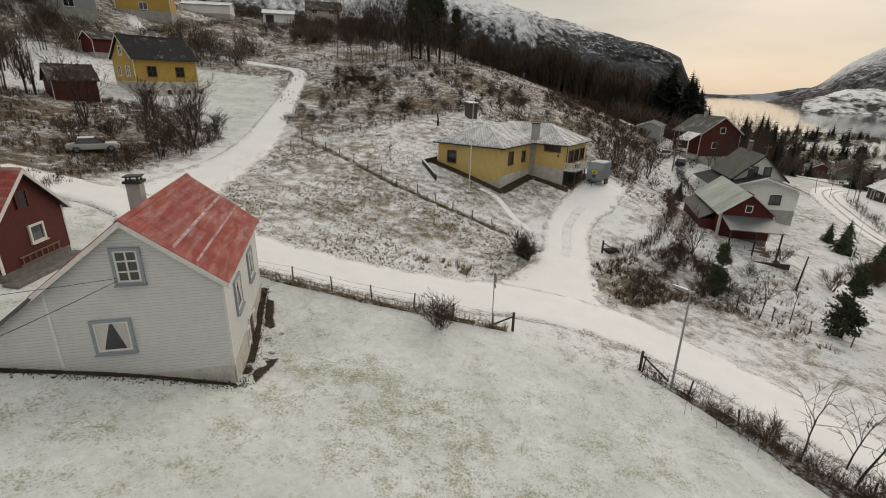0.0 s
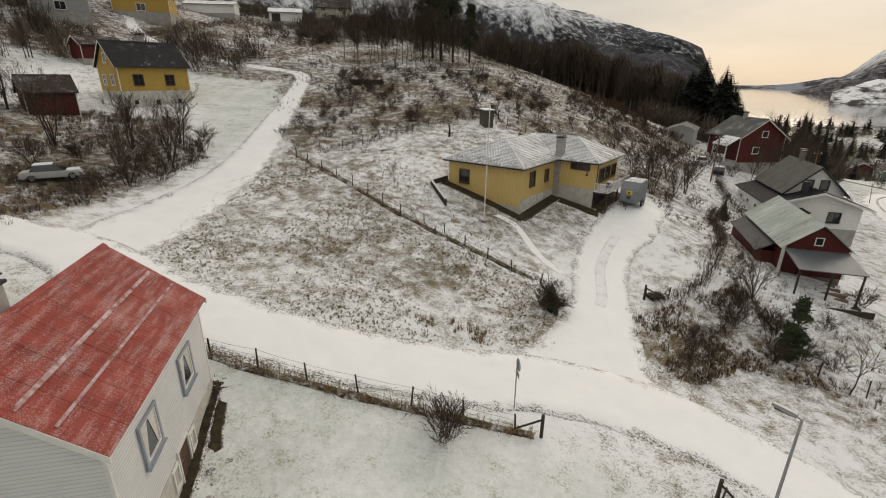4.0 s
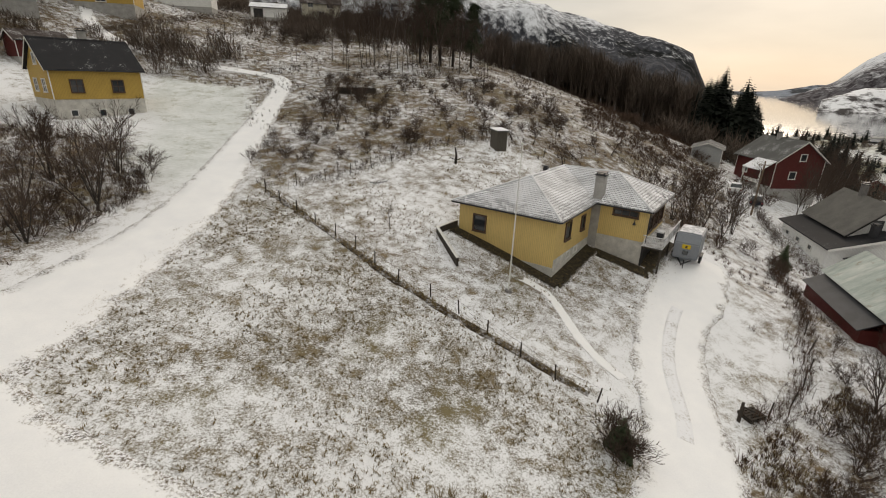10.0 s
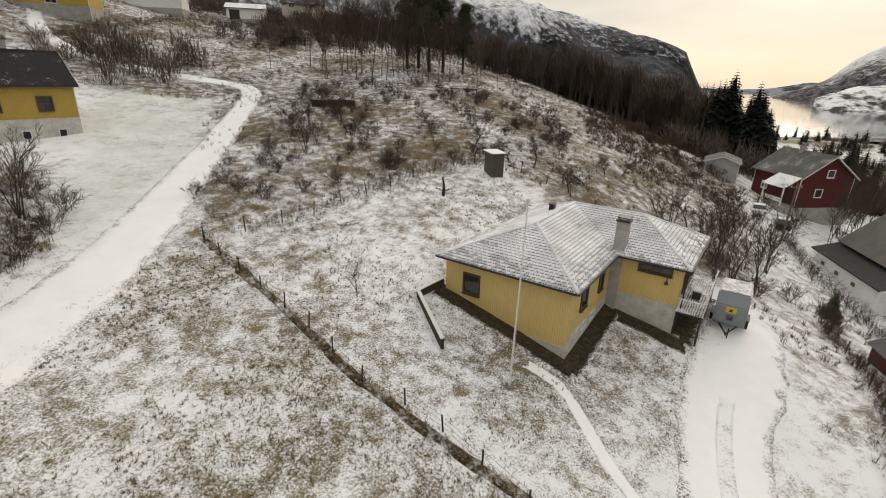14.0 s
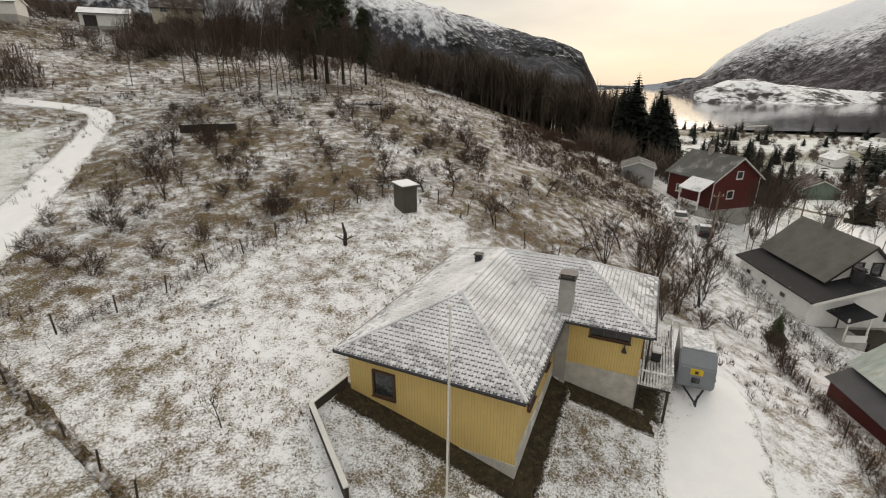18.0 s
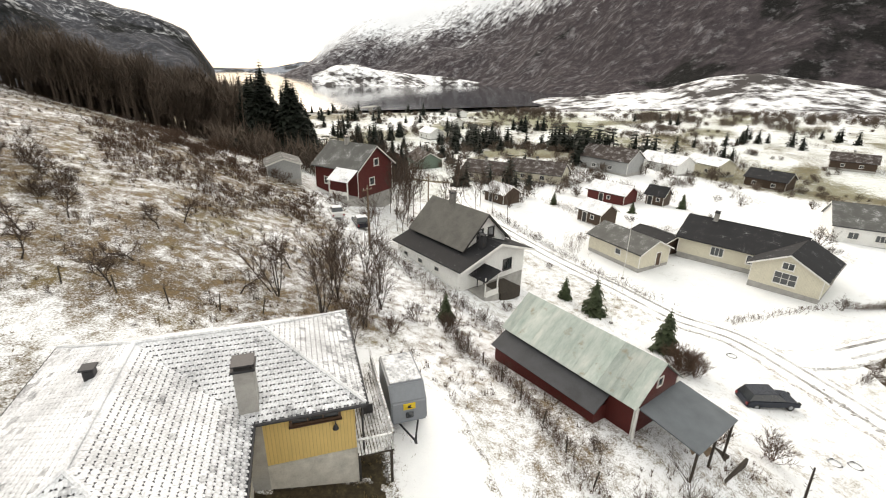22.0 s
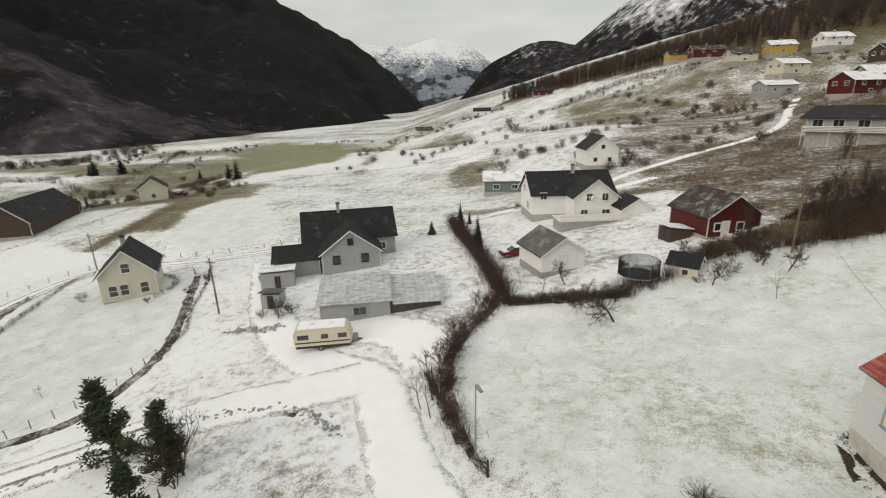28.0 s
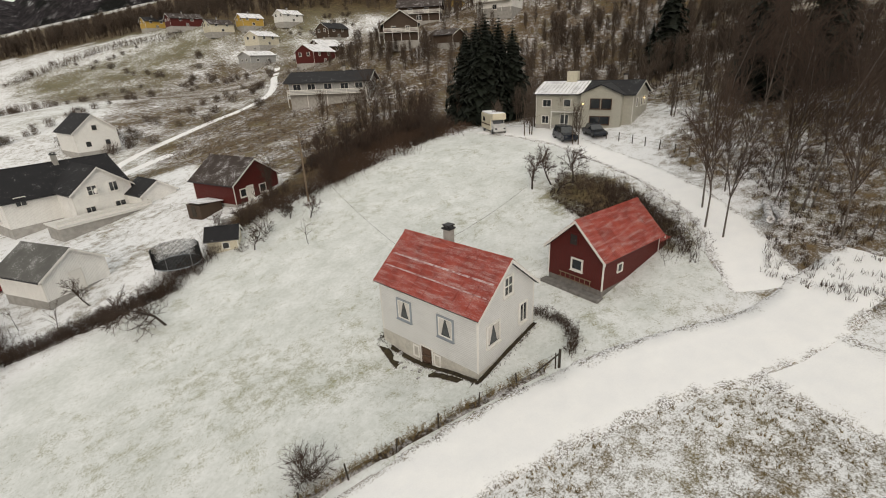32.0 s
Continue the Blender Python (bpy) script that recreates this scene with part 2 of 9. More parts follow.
M["bark"] = plain("bark", (0.05, 0.04, 0.034), 0.9, 0, 0.4, 5.0, 40, 0.5)
M["birch"] = plain("pale_bark", (0.15, 0.13, 0.115), 0.85, 0, 0.5, 3.0, 20, 0.4)
M["twig"] = plain("bare_twigs", (0.070, 0.046, 0.034), 0.9, 0, 0.35, 0.3, 8, 0.1)
M["twig_red"] = plain("reddish_twigs", (0.088, 0.052, 0.034), 0.9, 0, 0.35, 0.3, 8, 0.1)
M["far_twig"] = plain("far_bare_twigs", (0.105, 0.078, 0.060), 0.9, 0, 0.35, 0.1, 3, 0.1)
M["needle"] = plain("spruce_needles", (0.009, 0.014, 0.008), 0.8, 0, 0.4, 0.8, 9, 0.1)
M["pine"] = plain("pine_needles", (0.045, 0.062, 0.028), 0.8, 0, 0.4, 0.8, 9, 0.1)
M["dry_grass"] = plain("dry_grass", (0.24, 0.175, 0.08), 0.9, 0, 0.4, 0.5, 5, 0.1)
M["metal"] = plain("galvanised_metal", (0.32, 0.33, 0.34), 0.45, 0.7, 0.2)
M["dark_metal"] = plain("dark_metal", (0.05, 0.05, 0.055), 0.5, 0.5, 0.2)
M["rubber"] = plain("rubber", (0.02, 0.02, 0.02), 0.85)
M["car_dark"] = plain("dark_car_paint", (0.02, 0.024, 0.035), 0.25, 0.2, 0.15)
M["car_white"] = plain("white_car_paint", (0.62, 0.63, 0.63), 0.3, 0.0, 0.1)
M["car_red"] = plain("red_car_paint", (0.20, 0.012, 0.012), 0.3, 0.0, 0.15)
M["grey_panel"] = plain("grey_panel", (0.24, 0.26, 0.29), 0.4, 0.1, 0.12)
M["cream_panel"] = plain("cream_panel", (0.66, 0.60, 0.47), 0.45, 0.0, 0.1)
M["yellow_sign"] = plain("yellow_sign", (0.75, 0.52, 0.02), 0.4, 0, 0.08)
M["black"] = plain("black_plastic", (0.015, 0.015, 0.016), 0.5)
M["roof_snowcap"] = plain("snow_layer", SNOW, 0.85, 0, 0.06, 1.5, 20, 0.2)


def ground_material():
    """Thin snow over winter grass: the attribute 'cover' says how much grass and litter shows through, 'green' its hue."""
    m, n, l, b = nodes_of("snowy_ground", 0.9, 0, 0.25)
    cover = n.new("ShaderNodeAttribute")
    cover.attribute_name = "cover"
    green = n.new("ShaderNodeAttribute")
    green.attribute_name = "green"
    patch = noise_node(n, l, 0.09, 6.0, 0.6)
    mid = noise_node(n, l, 0.9, 6.0, 0.7)
    fine = noise_node(n, l, 10.0, 6.0, 0.8)
    tex = mathn(n, l, "ADD", mathn(n, l, "MULTIPLY", patch, 0.24), mathn(n, l, "ADD", mathn(n, l, "MULTIPLY", mid, 0.34), mathn(n, l, "MULTIPLY", fine, 0.46)))
    # cover 0..1 shifts the threshold
    lifted = mathn(n, l, "ADD", tex, mathn(n, l, "MULTIPLY", mathn(n, l, "SUBTRACT", cover.outputs["Fac"], 0.5), 0.42))
    mask = ramp(n, l, lifted, [(0.465, 0.0), (0.555, 1.0)])
    litter = ramp(n, l, mid, [(0.3, (0.026, 0.018, 0.011)), (0.5, (0.088, 0.057, 0.029)), (0.72, (0.19, 0.128, 0.064))])
    # olive and straw-coloured patches among the brown
    tuft = ramp(n, l, noise_node(n, l, 0.19, 4.0, 0.6), [(0.52, 0.0), (0.68, 0.55)])
    straw = ramp(n, l, fine, [(0.3, (0.055, 0.048, 0.018)), (0.6, (0.20, 0.16, 0.065))])
    brown = mixc(n, l, tuft, litter, straw)
    grass = ramp(n, l, mid, [(0.3, (0.12, 0.125, 0.07)), (0.7, (0.33, 0.33, 0.22))])
    veg = mixc(n, l, green.outputs["Fac"], brown, grass)
    pale = ramp(n, l, mathn(n, l, "ADD", mathn(n, l, "MULTIPLY", noise_node(n, l, 0.35, 4.0, 0.6), 0.5), mathn(n, l, "MULTIPLY", noise_node(n, l, 3.2, 6.0, 0.75), 0.5)), [(0.38, (0.49, 0.525, 0.49)), (0.62, (0.77, 0.795, 0.79))])
    tint = mixc(n, l, mathn(n, l, "MULTIPLY", green.outputs["Fac"], 0.8), SNOW, pale)
    l.new(mixc(n, l, mask, tint, veg), b.inputs["Base Color"])
    bump(n, l, b, lifted, 0.5, 0.06)
    return m


def ragged(n, l, inner, outer, start=0.72, soft=0.2):
    """Blends a strip's own colour into its surroundings towards its ragged edges, by the attribute 'edge'."""
    edge = n.new("ShaderNodeAttribute")
    edge.attribute_name = "edge"
    wander = mathn(n, l, "MULTIPLY", mathn(n, l, "SUBTRACT", noise_node(n, l, 0.8, 4.0, 0.6), 0.5), 1.1)
    crumb = mathn(n, l, "MULTIPLY", mathn(n, l, "SUBTRACT", noise_node(n, l, 7.0, 5.0, 0.75), 0.5), 0.9)
    lim = mathn(n, l, "ADD", edge.outputs["Fac"], mathn(n, l, "ADD", wander, crumb))
    return mixc(n, l, ramp(n, l, lim, [(start, 0.0), (start + soft, 1.0)]), inner, outer)


def speckled(n, l):
    """Thin snow with litter showing through, as beside the roads."""
    spot = ramp(n, l, noise_node(n, l, 9.0, 6.0, 0.8), [(0.46, 0.0), (0.56, 1.0)])
    return mixc(n, l, spot, SNOW, ramp(n, l, noise_node(n, l, 1.3, 4.0, 0.6), [(0.35, (0.045, 0.030, 0.016)), (0.65, (0.17, 0.125, 0.065))]))


def road_material():
    m, n, l, b = nodes_of("packed_snow", 0.7, 0, 0.35)
    mid = noise_node(n, l, 0.7, 6.0, 0.6)
    fine = noise_node(n, l, 14.0, 4.0, 0.6)
    c = ramp(n, l, mid, [(0.3, (0.87, 0.88, 0.90)), (0.65, (0.94, 0.945, 0.95))])
    packed = mixc(n, l, 0.2, c, ramp(n, l, fine, [(0.3, (0.7, 0.7, 0.72)), (0.6, (0.92, 0.92, 0.93))]))
    l.new(ragged(n, l, packed, speckled(n, l)), b.inputs["Base Color"])
    bump(n, l, b, mathn(n, l, "ADD", mid, mathn(n, l, "MULTIPLY", fine, 0.3)), 0.4, 0.05)
    return m


def mountain_material(name, forest, rock, snow_low, snow_high, scale=0.006, dark_share=0.46, northern=0.0):
    """A wooded slope below, rock and snow above; the snow line lies between the two heights."""
    m, n, l, b = nodes_of(name, 1.0, 0, 0.08)
    geo = n.new("ShaderNodeNewGeometry")
    sep = n.new("ShaderNodeSeparateXYZ")
    l.new(geo.outputs["Position"], sep.inputs["Vector"])
    big = noise_node(n, l, scale, 7.0, 0.62, None)
    fine = noise_node(n, l, scale * 9, 6.0, 0.7, (1, 1, 0.6))
    speck = noise_node(n, l, scale * 7, 6.0, 0.75, (1, 1, 0.3))
    h = mathn(n, l, "DIVIDE", mathn(n, l, "SUBTRACT", sep.outputs["Z"], snow_low), snow_high - snow_low)
    if northern:
        h = mathn(n, l, "ADD", h, mathn(n, l, "MULTIPLY", mathn(n, l, "SUBTRACT", sep.outputs["Y"], 500.0), northern))
    hh = mathn(n, l, "ADD", h, mathn(n, l, "ADD", mathn(n, l, "MULTIPLY", mathn(n, l, "SUBTRACT", big, 0.5), 1.2), mathn(n, l, "MULTIPLY", mathn(n, l, "SUBTRACT", fine, 0.5), 1.5)))
    mask = ramp(n, l, hh, [(0.45, 0.0), (0.85, 1.0)])
    wood = ramp(n, l, fine, [(0.28, tuple(c * 0.55 for c in forest)), (0.5, forest), (0.75, rock)])
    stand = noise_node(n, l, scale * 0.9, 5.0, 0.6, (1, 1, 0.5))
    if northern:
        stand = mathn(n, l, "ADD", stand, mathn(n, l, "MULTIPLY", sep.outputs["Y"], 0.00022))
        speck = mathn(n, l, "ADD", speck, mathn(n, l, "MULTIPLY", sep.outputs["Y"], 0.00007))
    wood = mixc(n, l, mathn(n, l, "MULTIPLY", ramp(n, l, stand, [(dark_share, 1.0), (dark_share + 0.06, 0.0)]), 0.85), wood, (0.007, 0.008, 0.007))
    lines = ramp(n, l, speck, [(0.56, 0.0), (0.80, 0.42)])
    if northern:
        # one dense stand of spruce between two felled edges
        bearing = mathn(n, l, "ARCTAN2", sep.outputs["X"], mathn(n, l, "SUBTRACT", sep.outputs["Y"], 40.0))
        bearing = mathn(n, l, "ADD", bearing, mathn(n, l, "MULTIPLY", mathn(n, l, "SUBTRACT", fine, 0.5), 0.12))
        dense = ramp(n, l, mathn(n, l, "MULTIPLY", bearing, 0.4), [(0.684, 0.0), (0.690, 0.93), (0.778, 0.93), (0.786, 0.0)])
        wood = mixc(n, l, dense, wood, (0.006, 0.007, 0.007))
        lines = mathn(n, l, "MULTIPLY", lines, mathn(n, l, "SUBTRACT", 1.0, mathn(n, l, "MULTIPLY", dense, 0.8)))
    low = mixc(n, l, lines, wood, (0.55, 0.55, 0.58))
    l.new(mixc(n, l, mask, low, (0.80, 0.82, 0.86)), b.inputs["Base Color"])
    bump(n, l, b, fine, 0.6, 12.0)
    return m


def soil_material():
    m, n, l, b = nodes_of("wet_dark_soil", 0.85, 0, 0.3)
    dark = ramp(n, l, noise_node(n, l, 3.5, 6.0, 0.7), [(0.3, (0.016, 0.012, 0.007)), (0.55, (0.05, 0.038, 0.02)), (0.75, (0.105, 0.085, 0.042))])
    l.new(ragged(n, l, dark, speckled(n, l), 0.6, 0.3), b.inputs["Base Color"])
    bump(n, l, b, noise_node(n, l, 6.0, 5.0, 0.7), 0.5, 0.05)
    return m


M["soil"] = soil_material()
M["earth"] = snowy("bare_earth", (0.06, 0.042, 0.025), 0.3, 0.9, 0.8, 5.0)
M["rut"] = snowy("slushy_rut", (0.16, 0.15, 0.14), 0.45, 0.6, 0.5, 5.0)
M["crown"] = snowy("snowy_crown", (0.30, 0.25, 0.17), 0.82, 0.85, 0.8, 8.0)
M["ground"], M["road"] = ground_material(), road_material()
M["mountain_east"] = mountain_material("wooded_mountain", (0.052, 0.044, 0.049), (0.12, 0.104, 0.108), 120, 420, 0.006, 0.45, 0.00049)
M["far_fields"] = snowy("far_snowfields", (0.06, 0.052, 0.052), 0.52, 0.9, 0.011, 0.06, None, 0.05)
M["mountain_nw"] = mountain_material("rock_mountain", (0.055, 0.058, 0.068), (0.15, 0.15, 0.17), 20, 330, 0.006, 0.38)
# farthest ranges: aerial haze is painted in as pale blue wood and rock
M["mountain_far"] = mountain_material("haze_tinted_mountain", (0.24, 0.27, 0.32), (0.34, 0.37, 0.42), 120, 480)
M["mountain_sw"] = mountain_material("dark_mountain", (0.026, 0.023, 0.026), (0.08, 0.074, 0.078), 90, 330)


# ---- mesh helpers ----
def link(name, bm, material, parent=None, label="", smooth=False):
    me = bpy.data.meshes.new(name)
    bm.to_mesh(me)
    bm.free()
    for mt in material if hasattr(material, "append") else [material]:
        me.materials.append(mt)
    if smooth:
        me.shade_smooth()
    ob = new(name, me)
    if parent:
        ob.parent = parent
    if label:
        ob["label"] = label
    return ob


def part(name, bm, material, parent, label="", smooth=False):
    return link(name, bm, material, parent, label, smooth)


def thing(name, m, label, category, group="", kind=""):
    e = new(name)
    e.matrix_basis = m
    return tagged(e, label, category, group, kind)


def box(x0, x1, y0, y1, z0, z1, bm=None, bevel=0.0):
    bm = bm or bmesh.new()
    vs = [bm.verts.new((x, y, z)) for z in (z0, z1) for y in (y0, y1) for x in (x0, x1)]
    fs = [bm.faces.new([vs[i] for i in q]) for q in ((0, 2, 3, 1), (4, 5, 7, 6), (0, 1, 5, 4), (2, 6, 7, 3), (0, 4, 6, 2), (1, 3, 7, 5))]
    if bevel:
        bmesh.ops.bevel(bm, geom=list({e for f in fs for e in f.edges}), offset=bevel, segments=1, affect="EDGES")
    return bm


def prism(bm, ring0, ring1, caps=True):
    """A closed body between two rings of equal length."""
    a = [bm.verts.new(p) for p in ring0]
    b = [bm.verts.new(p) for p in ring1]
    k = len(a)
    for i in range(k):
        bm.faces.new((a[i], a[(i + 1) % k], b[(i + 1) % k], b[i]))
    if caps:
        bm.faces.new(list(reversed(a)))
        bm.faces.new(b)
    return bm


def tube(bm, p0, p1, r0, r1, sides=6, caps=True):
    p0, p1 = Vector(p0), Vector(p1)
    d = (p1 - p0).normalized()
    u = d.orthogonal().normalized()
    v = d.cross(u)
    ang = [2 * math.pi * i / sides for i in range(sides)]
    prism(bm, [p0 + r0 * (math.cos(a) * u + math.sin(a) * v) for a in ang], [p1 + r1 * (math.cos(a) * u + math.sin(a) * v) for a in ang], caps)
    return bm


def slab(bm, quad, thick):
    """A slab of that thickness below a quad of points (in order round the edge, seen from above anticlockwise)."""
    q = [Vector(p) for p in quad]
    nrm = (q[1] - q[0]).cross(q[2] - q[0]).normalized()
    return prism(bm, [p - nrm * thick for p in q], q)


# ---- the ground ----
AMP = [24.6, -17.14, 1.65, -0.44, -1.8, -1.97, 0.54, 0.54, 0.61, 3.2, 4.01, 1.58, -0.72, -3.81, 4.94, 1.08, -1.81, 2.79, 4.11, 6.2, 6.79, -7.34, -1.77, -2.13, -2.04, 1.04, -0.06, -9.56, -10.02, 3.69, -4.7, -3.03, -0.03, 3.76, 0.85, -1.8, -7.53, 3.55, -6.99, 4.55, -7.18, -0.85, 3.47, 6.54, 4.88, -9.96, -3.92, -6.57, 3.97, -2.92, -0.73, -10.6, -7.76, -5.88, 11.06, -15.82, 3.24, -1.23, -0.03, 6.89, 5.69, -6.05, 1.07, 4.46, -5.48, -3.53, 5.6, 1.88, -7.08, 1.94, 2.7, -4.3, 0.28, -2.98, 2.6, 2.46, 2.78, 6.03, 1.27, -0.05, 0.31, -10.45, -4.03]
# small rises: x, y, height, breadth
RISES = ((19.2, 59.0, 1.15, 4.2), (30.0, 51.5, 1.7, 8.0), (32.6, 45.5, 1.2, 4.5), (-8.8, 21.2, -0.75, 2.3))
KX, KY = np.meshgrid(np.arange(8) * 39.0 - 110, np.arange(10) * 40.0 - 165)


def sstep(v):
    v = np.clip(v, 0, 1)
    return v * v * (3 - 2 * v)


def heights(x, y):
    """The height of the land: soft rises round the houses, the valley floor and its sides further off."""
    x, y = np.asarray(x, float), np.asarray(y, float)
    near = AMP[0] + AMP[1] * x / 100 + AMP[2] * y / 100
    for kx, ky, a in zip(KX.ravel(), KY.ravel(), AMP[3:]):
        near = near + a * np.exp(-((x - kx) ** 2 + (y - ky) ** 2) / 2592)
    for kx, ky, a, b in RISES:
        near = near + a * np.exp(-((x - kx) ** 2 + (y - ky) ** 2) / (2 * b * b))
    s = np.minimum(0.82 * x - 0.57 * y, 0.93 * (x - 60) + 0.37 * y)
    u = 0.57 * x + 0.82 * y
    far = np.clip(-0.018 * u, -11, 30) - 9 * sstep((u - 440) / 90) * np.maximum(sstep((s + 120) / 80), sstep((y - 330) / 100)) + 0.26 * np.minimum(np.clip(-s, 0, 560), 130 + 430 * sstep((60 - y) / 150)) * (1 - 0.97 * sstep((y - 170) / 130))
    d = np.maximum(np.maximum(-100 - x, x - 150), np.maximum(-155 - y, y - 185))
    w = sstep(d / 110)
    return near * (1 - w) + far * w


def hz(x, y):
    return float(heights(x, y))


def within(x, y, poly):
    """Which of the points lie inside a polygon."""
    inside = np.zeros(np.shape(x), bool)
    for (x0, y0), (x1, y1) in zip(poly, poly[1:] + poly[:1]):
        cross = (y0 > y) != (y1 > y)
        inside ^= cross & (x < (x1 - x0) * (y - y0) / (y1 - y0 + 1e-12) + x0)
    return inside


def spread(lo, hi, step, out, grow=1.22):
    mid = list(np.arange(lo, hi + step / 2, step))
    a, b, d = [], [], step
    while hi + sum(b) < out:
        d *= grow
        b.append(d)
    right = list(hi + np.cumsum(b))
    left = list(lo - np.cumsum(b))[::-1]
    return np.array(left + mid + right)


def grid_mesh(name, X, Y, Z, material):
    ny, nx = X.shape
    me = bpy.data.meshes.new(name)
    verts = np.stack([X, Y, Z], -1).reshape(-1, 3)
    i = np.arange(ny * nx).reshape(ny, nx)
    quads = np.stack([i[:-1, :-1], i[:-1, 1:], i[1:, 1:], i[1:, :-1]], -1).reshape(-1, 4)
    me.from_pydata(verts.tolist(), [], quads.tolist())
    me.materials.append(material)
    me.shade_smooth()
    return new(name, me)


LAWN = [(-8, 30), (-30, 32), (-36, 20), (-42, 2), (-44, -14), (-26, -22), (-8, -12), (2, -4), (14, 2), (20, 14), (14, 21), (4, 26)]
MEADOW = [(-21, 38), (-14, 33.5), (-3, 32), (6, 33.5), (8, 38), (7, 41), (-11, 54.5), (-19, 61), (-22, 52)]
GARDEN = [(-18, 61), (-11, 55), (7, 41.5), (10, 48), (20, 60), (10, 68), (4, 78), (-6, 73), (-12, 66)]
FIELD = [(55, 34), (64, 30.5), (78, 19.5), (87, 6), (72, -8), (52, 11), (50, 23)]
SNOWFIELD = [(-25, 58), (-27, 78), (-34, 96), (-48, 97), (-44, 84), (-36, 76), (-34, 66)]
YARD = [(45, 45), (58, 50), (70, 78), (100, 120), (180, 90), (160, -20), (90, -10), (92, 8), (60, 42)]
HILL = [(-20, 62), (-12, 66), (-5, 74), (4, 80), (12, 70), (24, 66), (36, 80), (46, 106), (70, 140), (40, 200), (-60, 220), (-140, 180), (-140, 70), (-60, 90), (-48, 97), (-34, 96), (-27, 78)]
BANK = [(20, 50), (26, 40), (20, 33), (28, 30), (34, 42), (33, 56), (40, 70), (36, 84), (24, 68)]
COPSE = [(12.6, 39), (18.6, 43.3), (23.8, 46), (25, 40), (24.5, 34), (18.5, 35), (14.5, 32.6), (11.4, 33.6)]
THORNS = [(-2, -9.6), (-9, -11.4), (-17, -12.6), (-27, -14.4), (-38, -17), (-46, -24), (-32, -31), (-20, -27), (-12, -18), (-4, -14)]
WOODED = [(-30, 33), (-36, 30), (-46, 22), (-60, 24), (-60, 60), (-48, 70), (-36, 70), (-27, 58), (-27, 46), (-30, 40)]
SLOPE = [(-10, -27), (-26, -23), (-44, -17), (-60, -10), (-130, 20), (-160, -200), (-64, -178), (-52, -150), (-37, -107), (-15, -89), (-1, -73), (0, -60), (-7, -48), (-14, -34)]
SCREE = [(1, -78), (-33, -108), (-60, -182), (-28, -202), (8, -116)]
THICKET = [(-29, 29), (-32, 26.5), (-35.5, 20), (-38, 13), (-36, 9), (-31.5, 12), (-30, 16), (-29.5, 24)]
WET = [(5.6, 50.6), (14.2, 62.0), (11.4, 63.5), (18.4, 55.6), (15.2, 52.6), (11.4, 57.0), (8.6, 54.2), (6.2, 51.2), (-3.4, 58.2), (-1.4, 60.4)]
STRIP = [(-5.8, 16.8), (-9.6, 27.6), (-17.2, 26.0), (-16.9, 25.2), (-10.0, 26.8), (-7.0, 17.6), (-16.0, 15.6), (-15.8, 15.0)]
UPPER = [(-46, 14), (-39, 25), (-60, 60), (-140, 70), (-140, -20), (-66, -14), (-60, 10), (-50, 14)]
OLIVE = [(430, 320), (400, 240), (317, 161), (229, 102), (254, 142), (291, 199), (327, 273)]
PADDOCK = [(84, -18), (98, -25), (109, -43), (108, -56), (97, -57), (74, -34), (72, -22)]
CROFT = [(58, -24), (36, -42), (60, -110), (120, -95), (95, -40)]
PALE = [(290, -270), (260, -300), (165, -250), (114, -125), (130, -98), (220, -150), (250, -200)]
FOREST = [(-700, -100), (-170, -185), (-101, -229), (-65, -240), (-14, -303), (60, -372), (110, -400), (110, -900), (-700, -900)]
PLOT = [(37.5, 23.2), (30, 21.2), (24.5, 23.5), (19.5, 27.5), (24, 31.5), (30, 30), (36, 27)]
WOODSIDE = [(-64, -78), (-66, -30), (-72, -4), (-150, 24), (-175, -120), (-84, -124)]
gx, gy = np.meshgrid(spread(-60, 110, 1.3, 5200, 1.07), spread(-60, 130, 1.3, 5200, 1.07))
gz = heights(gx, gy)
ground = grid_mesh("ground", gx, gy, gz, M["ground"])
tagged(ground, "thin snow over rough winter grass on sloping land", "ground", kind="structure")
cover = np.full(gx.shape, 0.36)
green = np.full(gx.shape, 0.2)
rr = np.hypot(gx, gy - 40)
cover[rr > 250] = 0.42
west = np.minimum(0.82 * gx - 0.57 * gy, 0.93 * (gx - 60) + 0.37 * gy)
# fields of the valley floor, each with its own share of grass
fu, fv = np.floor((0.93 * gx + 0.37 * gy) / 46), np.floor((0.93 * gy - 0.37 * gx + 9 * np.sin(gx / 60)) / 27)
pick = np.abs(np.sin(fu * 12.9898 + fv * 78.233) * 43758.5453) % 1.0
hue = np.abs(np.sin(fu * 39.346 + fv * 11.135) * 24634.6345) % 1.0
plots = (west > -30) & (np.hypot(gx - 20, gy - 30) > 95)
cover = np.where(plots, np.where(pick > 0.66, 0.64, 0.24 + 0.32 * pick), cover)
green = np.where(plots, 0.3 + 0.7 * hue, green)
seam = np.minimum((0.93 * gx + 0.37 * gy) / 46 - fu, 1.0) * 46
cover = np.where(plots & (seam < 3.0), 0.75, cover)
green = np.where(plots & (seam < 3.0), 0.0, green)
cover = np.where((west < -30) & (rr > 110), 0.66, cover)
south = (gy < -45) & (west <= -30) & (rr > 90)
cover = np.where(south, np.where(pick > 0.58, 0.60, 0.34 + 0.25 * pick), cover)
green = np.where(south, 0.1 + 0.4 * hue, green)
